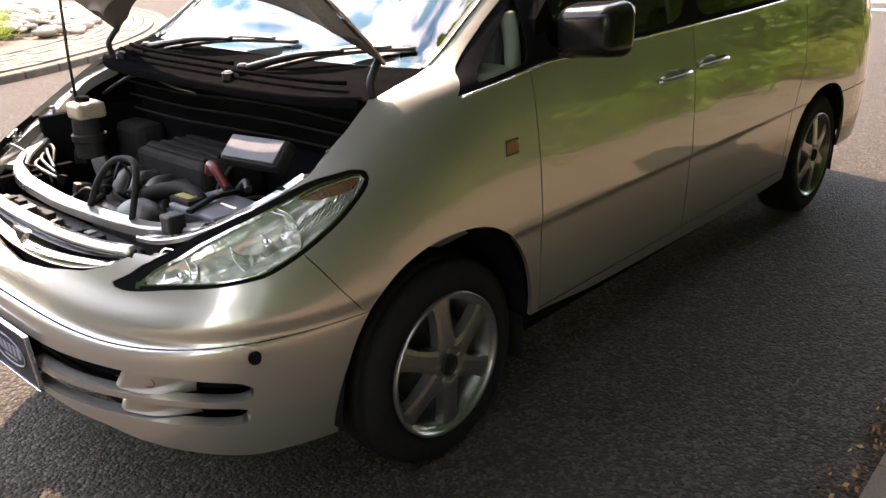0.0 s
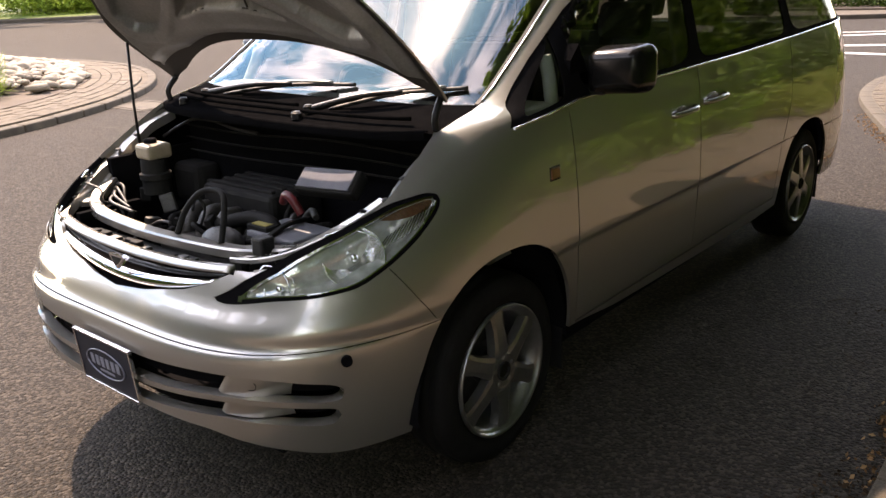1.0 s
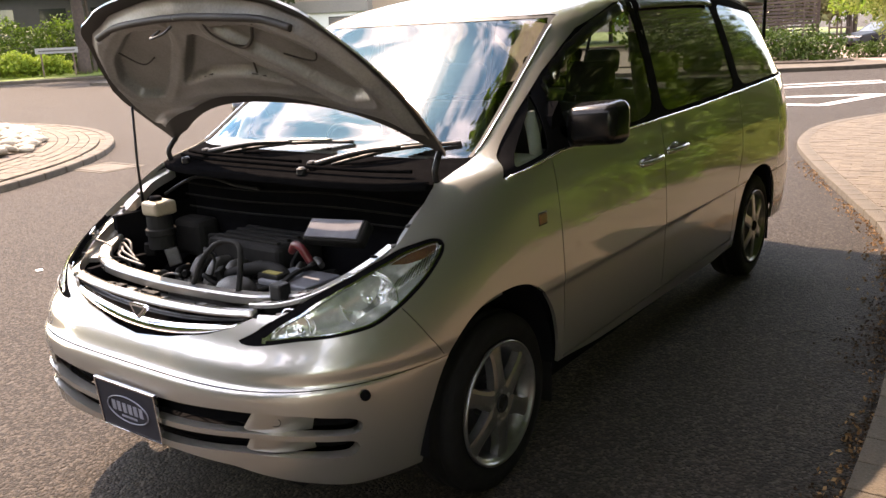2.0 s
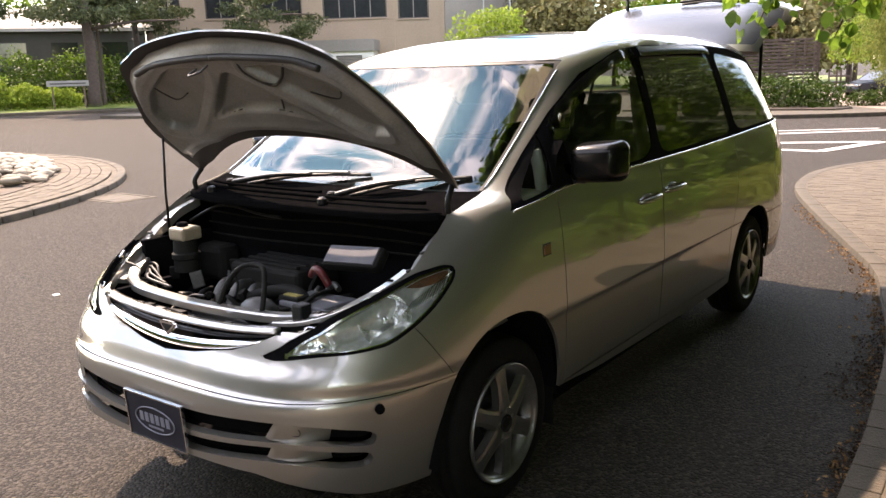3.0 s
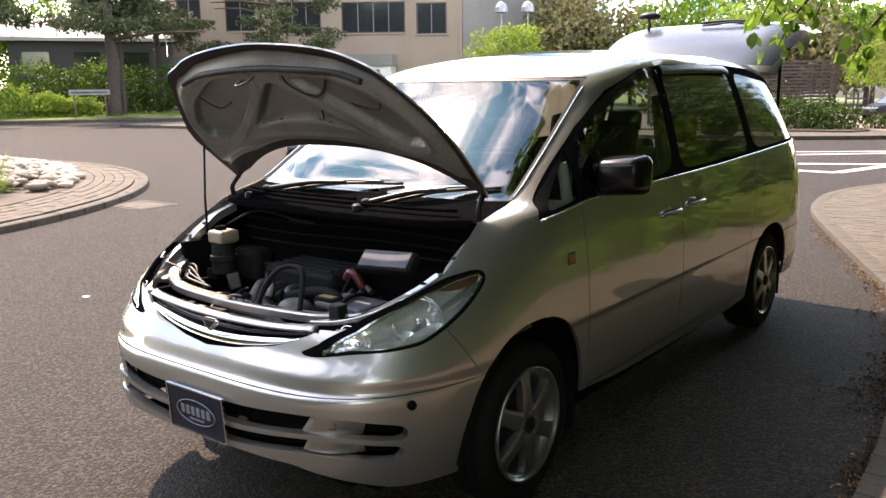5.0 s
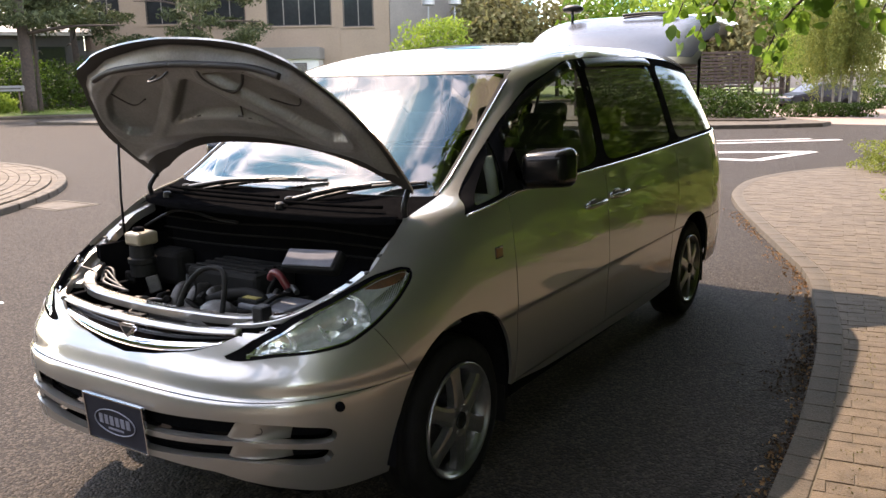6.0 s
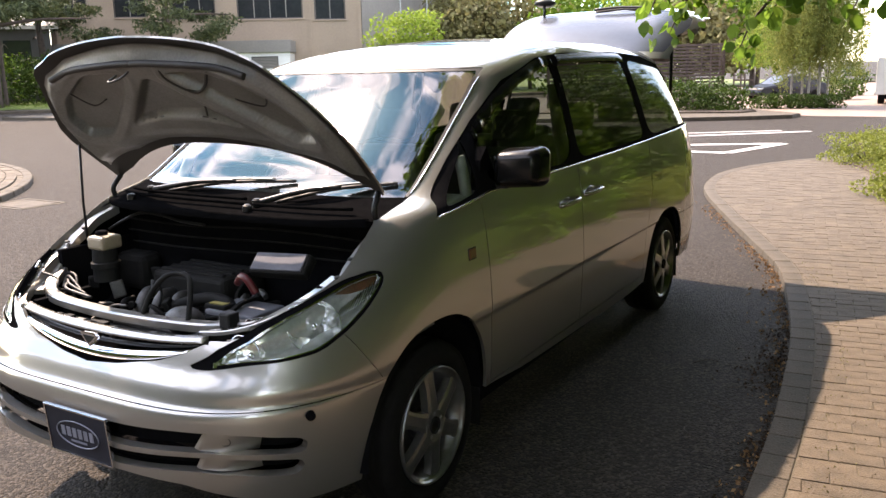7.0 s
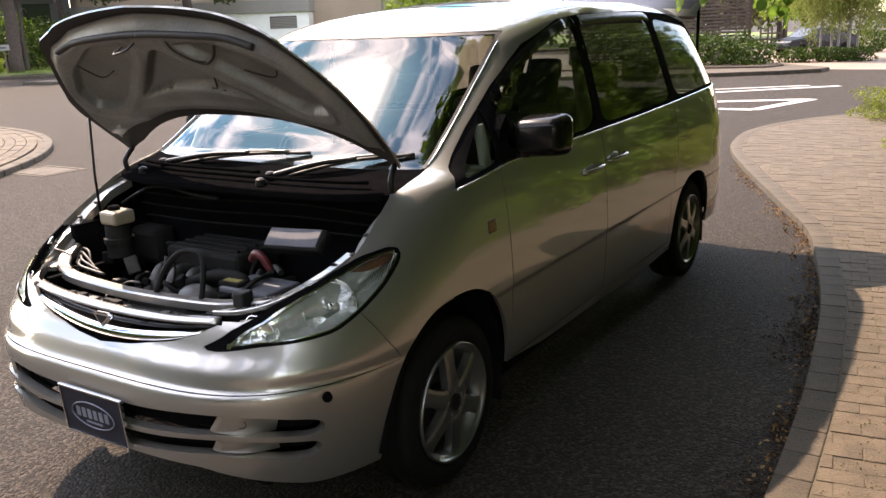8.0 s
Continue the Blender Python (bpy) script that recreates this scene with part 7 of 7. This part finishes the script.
# ---- planting beside the footway, and the lime tree over it ----
for k, (x, y, z, r, rz, n) in enumerate([(1.45, 12.0, .24, .75, .32, 4600), (1.95, 11.0, .24, .55, .30, 3600), (2.15, 8.35, .20, .55, .27, 4000), (2.45, 7.35, .20, .50, .26, 3600)]):
    bush("low spreading yellow-green shrub edging the footway", [(x, y, z, r, r, rz, n), (x + .5, y + .2, z + .1, r, r, rz, n // 2)], .042, "leaf_yellow", 300 + k)
# Unseen shrub row, added for the green mirrored in wing and doors.
ROW = [(2.85, 6.3), (3.0, 5.2), (3.1, 4.1), (3.2, 3.0), (3.3, 1.9), (3.5, .8), (3.8, -.3), (4.0, -1.4), (4.1, -2.5), (4.1, -3.6), (4.1, -4.8)]
for k, (x, y) in enumerate(ROW):
    s = .85 + .15 * math.sin(k * 2.7)
    bush("unseen green leafy shrub beside the footway, mirrored in the car", [(x + .15, y, .42 * s, .55, .65, .48 * s, 1500), (x + .95, y + .2, 1.0 * s, .75, .8, 1.05 * s, 2000)], .075, "leaf_roof" if k % 3 else "leaf_mid", 320 + k)
bm = bmesh.new()
prism(bm, [(.95, 11.9), (1.3, 11.2), (1.62, 10.3), (1.75, 9.2), (1.85, 8.2), (2.05, 7.2), (2.4, 6.5), (2.6, 5.2), (2.75, 3.5), (2.95, 1.5), (3.3, .2), (3.6, -1), (3.7, -6), (9.5, -6), (9.5, 11.9)], .05, .085)
mesh_thing("planting_bed", bm, M["soil"], "soil bed under the footway shrubs", "planting bed", kind="structure")
# Unseen shrubs that darken what the van's flank mirrors.
for k, (x, y) in enumerate([(3.45, 7.4), (3.4, 8.7), (3.3, 10.0), (3.2, 11.3), (3.1, 12.6), (3.2, 14.0), (4.6, 8.0), (4.6, 10.0), (4.5, 12.0), (4.4, 14.6), (3.4, 15.6)]):
    bush("unseen tall dark shrub, added to darken the car's side", [(x, y, .9, .85, .85, .9, 1500), (x + .25, y + .2, 2.0, .8, .85, .9, 1300)], .12, "leaf_dark" if k % 3 else "leaf_mid", 350 + k)
# Unseen trees added to keep sky light off the van's near side.
for k, (x, y, h) in enumerate([(6.2, 15.5, 10), (5.7, 10.0, 10), (5.6, 5.2, 11), (5.9, .2, 11), (6.4, -4.2, 10), (9.8, 12.0, 12), (10.5, 7.0, 12), (10.8, 2.0, 12), (10.5, -4.0, 12), (8.5, 19.0, 10), (12.5, 17.0, 12)]):
    q = 3.1
    tree("tree", "unseen broad leafy tree, added to block sky from the car's side", (x, y, 0), h * .7, .20, [(x, y, h * .60, q, q, h * .36, 5200), (x - .9, y + .8, h * .30, 1.7, 2.0, h * .16, 1800), (x + .9, y - 1.2, h * .30, 1.7, 2.0, h * .16, 1600), (x - .6, y - .9, h * .55, 2.0, 2.0, h * .25, 1800)], .23, "leaf_dark" if k % 4 else "leaf_mid", seed=330 + k, limbs=9, spread=1.8, hollow=.15)
# Leaf belt out of view, added to hide bright horizon from the paint.
belt = []
for k in range(30):
    a = radians(-25 + 93 * k / 29)
    for z in (1.6, 4.6, 7.6):
        belt.append((1 + 17 * math.cos(a), 3 + 22 * math.sin(a), z, 1.9, 1.9, 1.9, 420))
for k in range(26):
    for z in (2.0, 5.5, 9.0, 12.5):
        belt.append((-34 + 1.8 * k, -20 + 2.5 * math.sin(k * 1.7), z + math.sin(k * 2.9), 2.2, 2.0, 2.4, 420))
b = crown("tree_belt", belt, .75, M["leaf_dark"], None, 377, hollow=.2)
tagged(b, "unseen dark belt of leaves, added to block low sky from the car's reflections", "trees", kind="stuff")

lime = thing("lime_tree", "lime tree with fresh heart-shaped leaves hanging over the car", "tree")
part("trunk", trunk_mesh((5.0, .9, 0), 6.0, .16, 401, 9, (-.2, 0), 1.6, .4), M["bark"], lime)
heart = [(-.50, 0, 0), (-.30, -.30, .05), (0, -.46, .10), (.30, -.34, .06), (.62, 0, -.06), (.30, .34, .06), (0, .46, .10), (-.30, .30, .05)]
boughs = bmesh.new()
TIPS = [(1.20, 1.357, 1.826), (1.284, 1.385, 1.733), (1.42, 1.41, 1.84), (1.575, 1.459, 1.665), (1.697, 1.477, 1.80), (1.82, 1.50, 1.84), (2.0, 1.52, 1.785), (2.15, 1.53, 1.79), (2.40, 1.55, 1.82)]
ends = [[(5.0, .9, 3.3), (x + 1.3, 1.1, 2.75), (x + .45, y - .05, z + .48), (x + .10, y, z + .18), (x, y, z)] for x, y, z in TIPS]
for line in ends:
    pts = bend(line, 6)
    tube(boughs, pts, [.022 * (1 - .93 * i / (len(pts) - 1)) for i in range(len(pts))], 6)
part("bough", boughs, M["bark"], lime)
rngl = np.random.default_rng(8)
spots = []
for line in ends:
    pts = bend(line, 14)
    for p in pts[len(pts) * 3 // 5::2]:
        for _ in range(3):
            q = p + Vector((rngl.normal() * .05, rngl.normal() * .07, -abs(rngl.normal()) * .04 + .02))
            spots.append((q.x, q.y, q.z, .015, .015, .015, 1))
leaves = crown("foliage", spots, .052, M["leaf_lime"], lime, 12, droop=1.6, shape=heart, hollow=0)
leaves["kind"] = "stuff"
# Unseen canopy and low boughs, added to block sky and green the paint.
cloud = [(5.0, .9, 5.8, 2.8, 3.4, 1.5, 5000)]
rngc = random.Random(17)
for k in range(95):
    cx, cy = 1.15 + 6.45 * ((k * .618) % 1), -1.0 + 8.0 * k / 94
    cloud.append((cx, cy, 3.7 + rngc.uniform(0, 2.2), 1.35, 1.35, .55, 850))
for k in range(34):
    cloud.append((1.3 + 2.5 * ((k * .618) % 1), -.8 + 4.6 * k / 33, 3.7 + rngc.uniform(0, .9), .95, .95, .4, 520))
for k in range(26):
    cloud.append((3.3 + 1.0 * ((k * .618) % 1), -1.0 + 4.2 * k / 25, 1.9 + 1.5 * ((k * .381) % 1), .55, .55, .40, 330))
for k in range(16):
    cloud.append((.55 + .75 * ((k * .618) % 1), -1.3 + 2.7 * k / 15, 3.75 + rngc.uniform(0, .7), .75, .75, .35, 420))
c = crown("crown", cloud, .22, M["leaf_roof"], lime, 14, hollow=.1)
c["kind"] = "stuff"
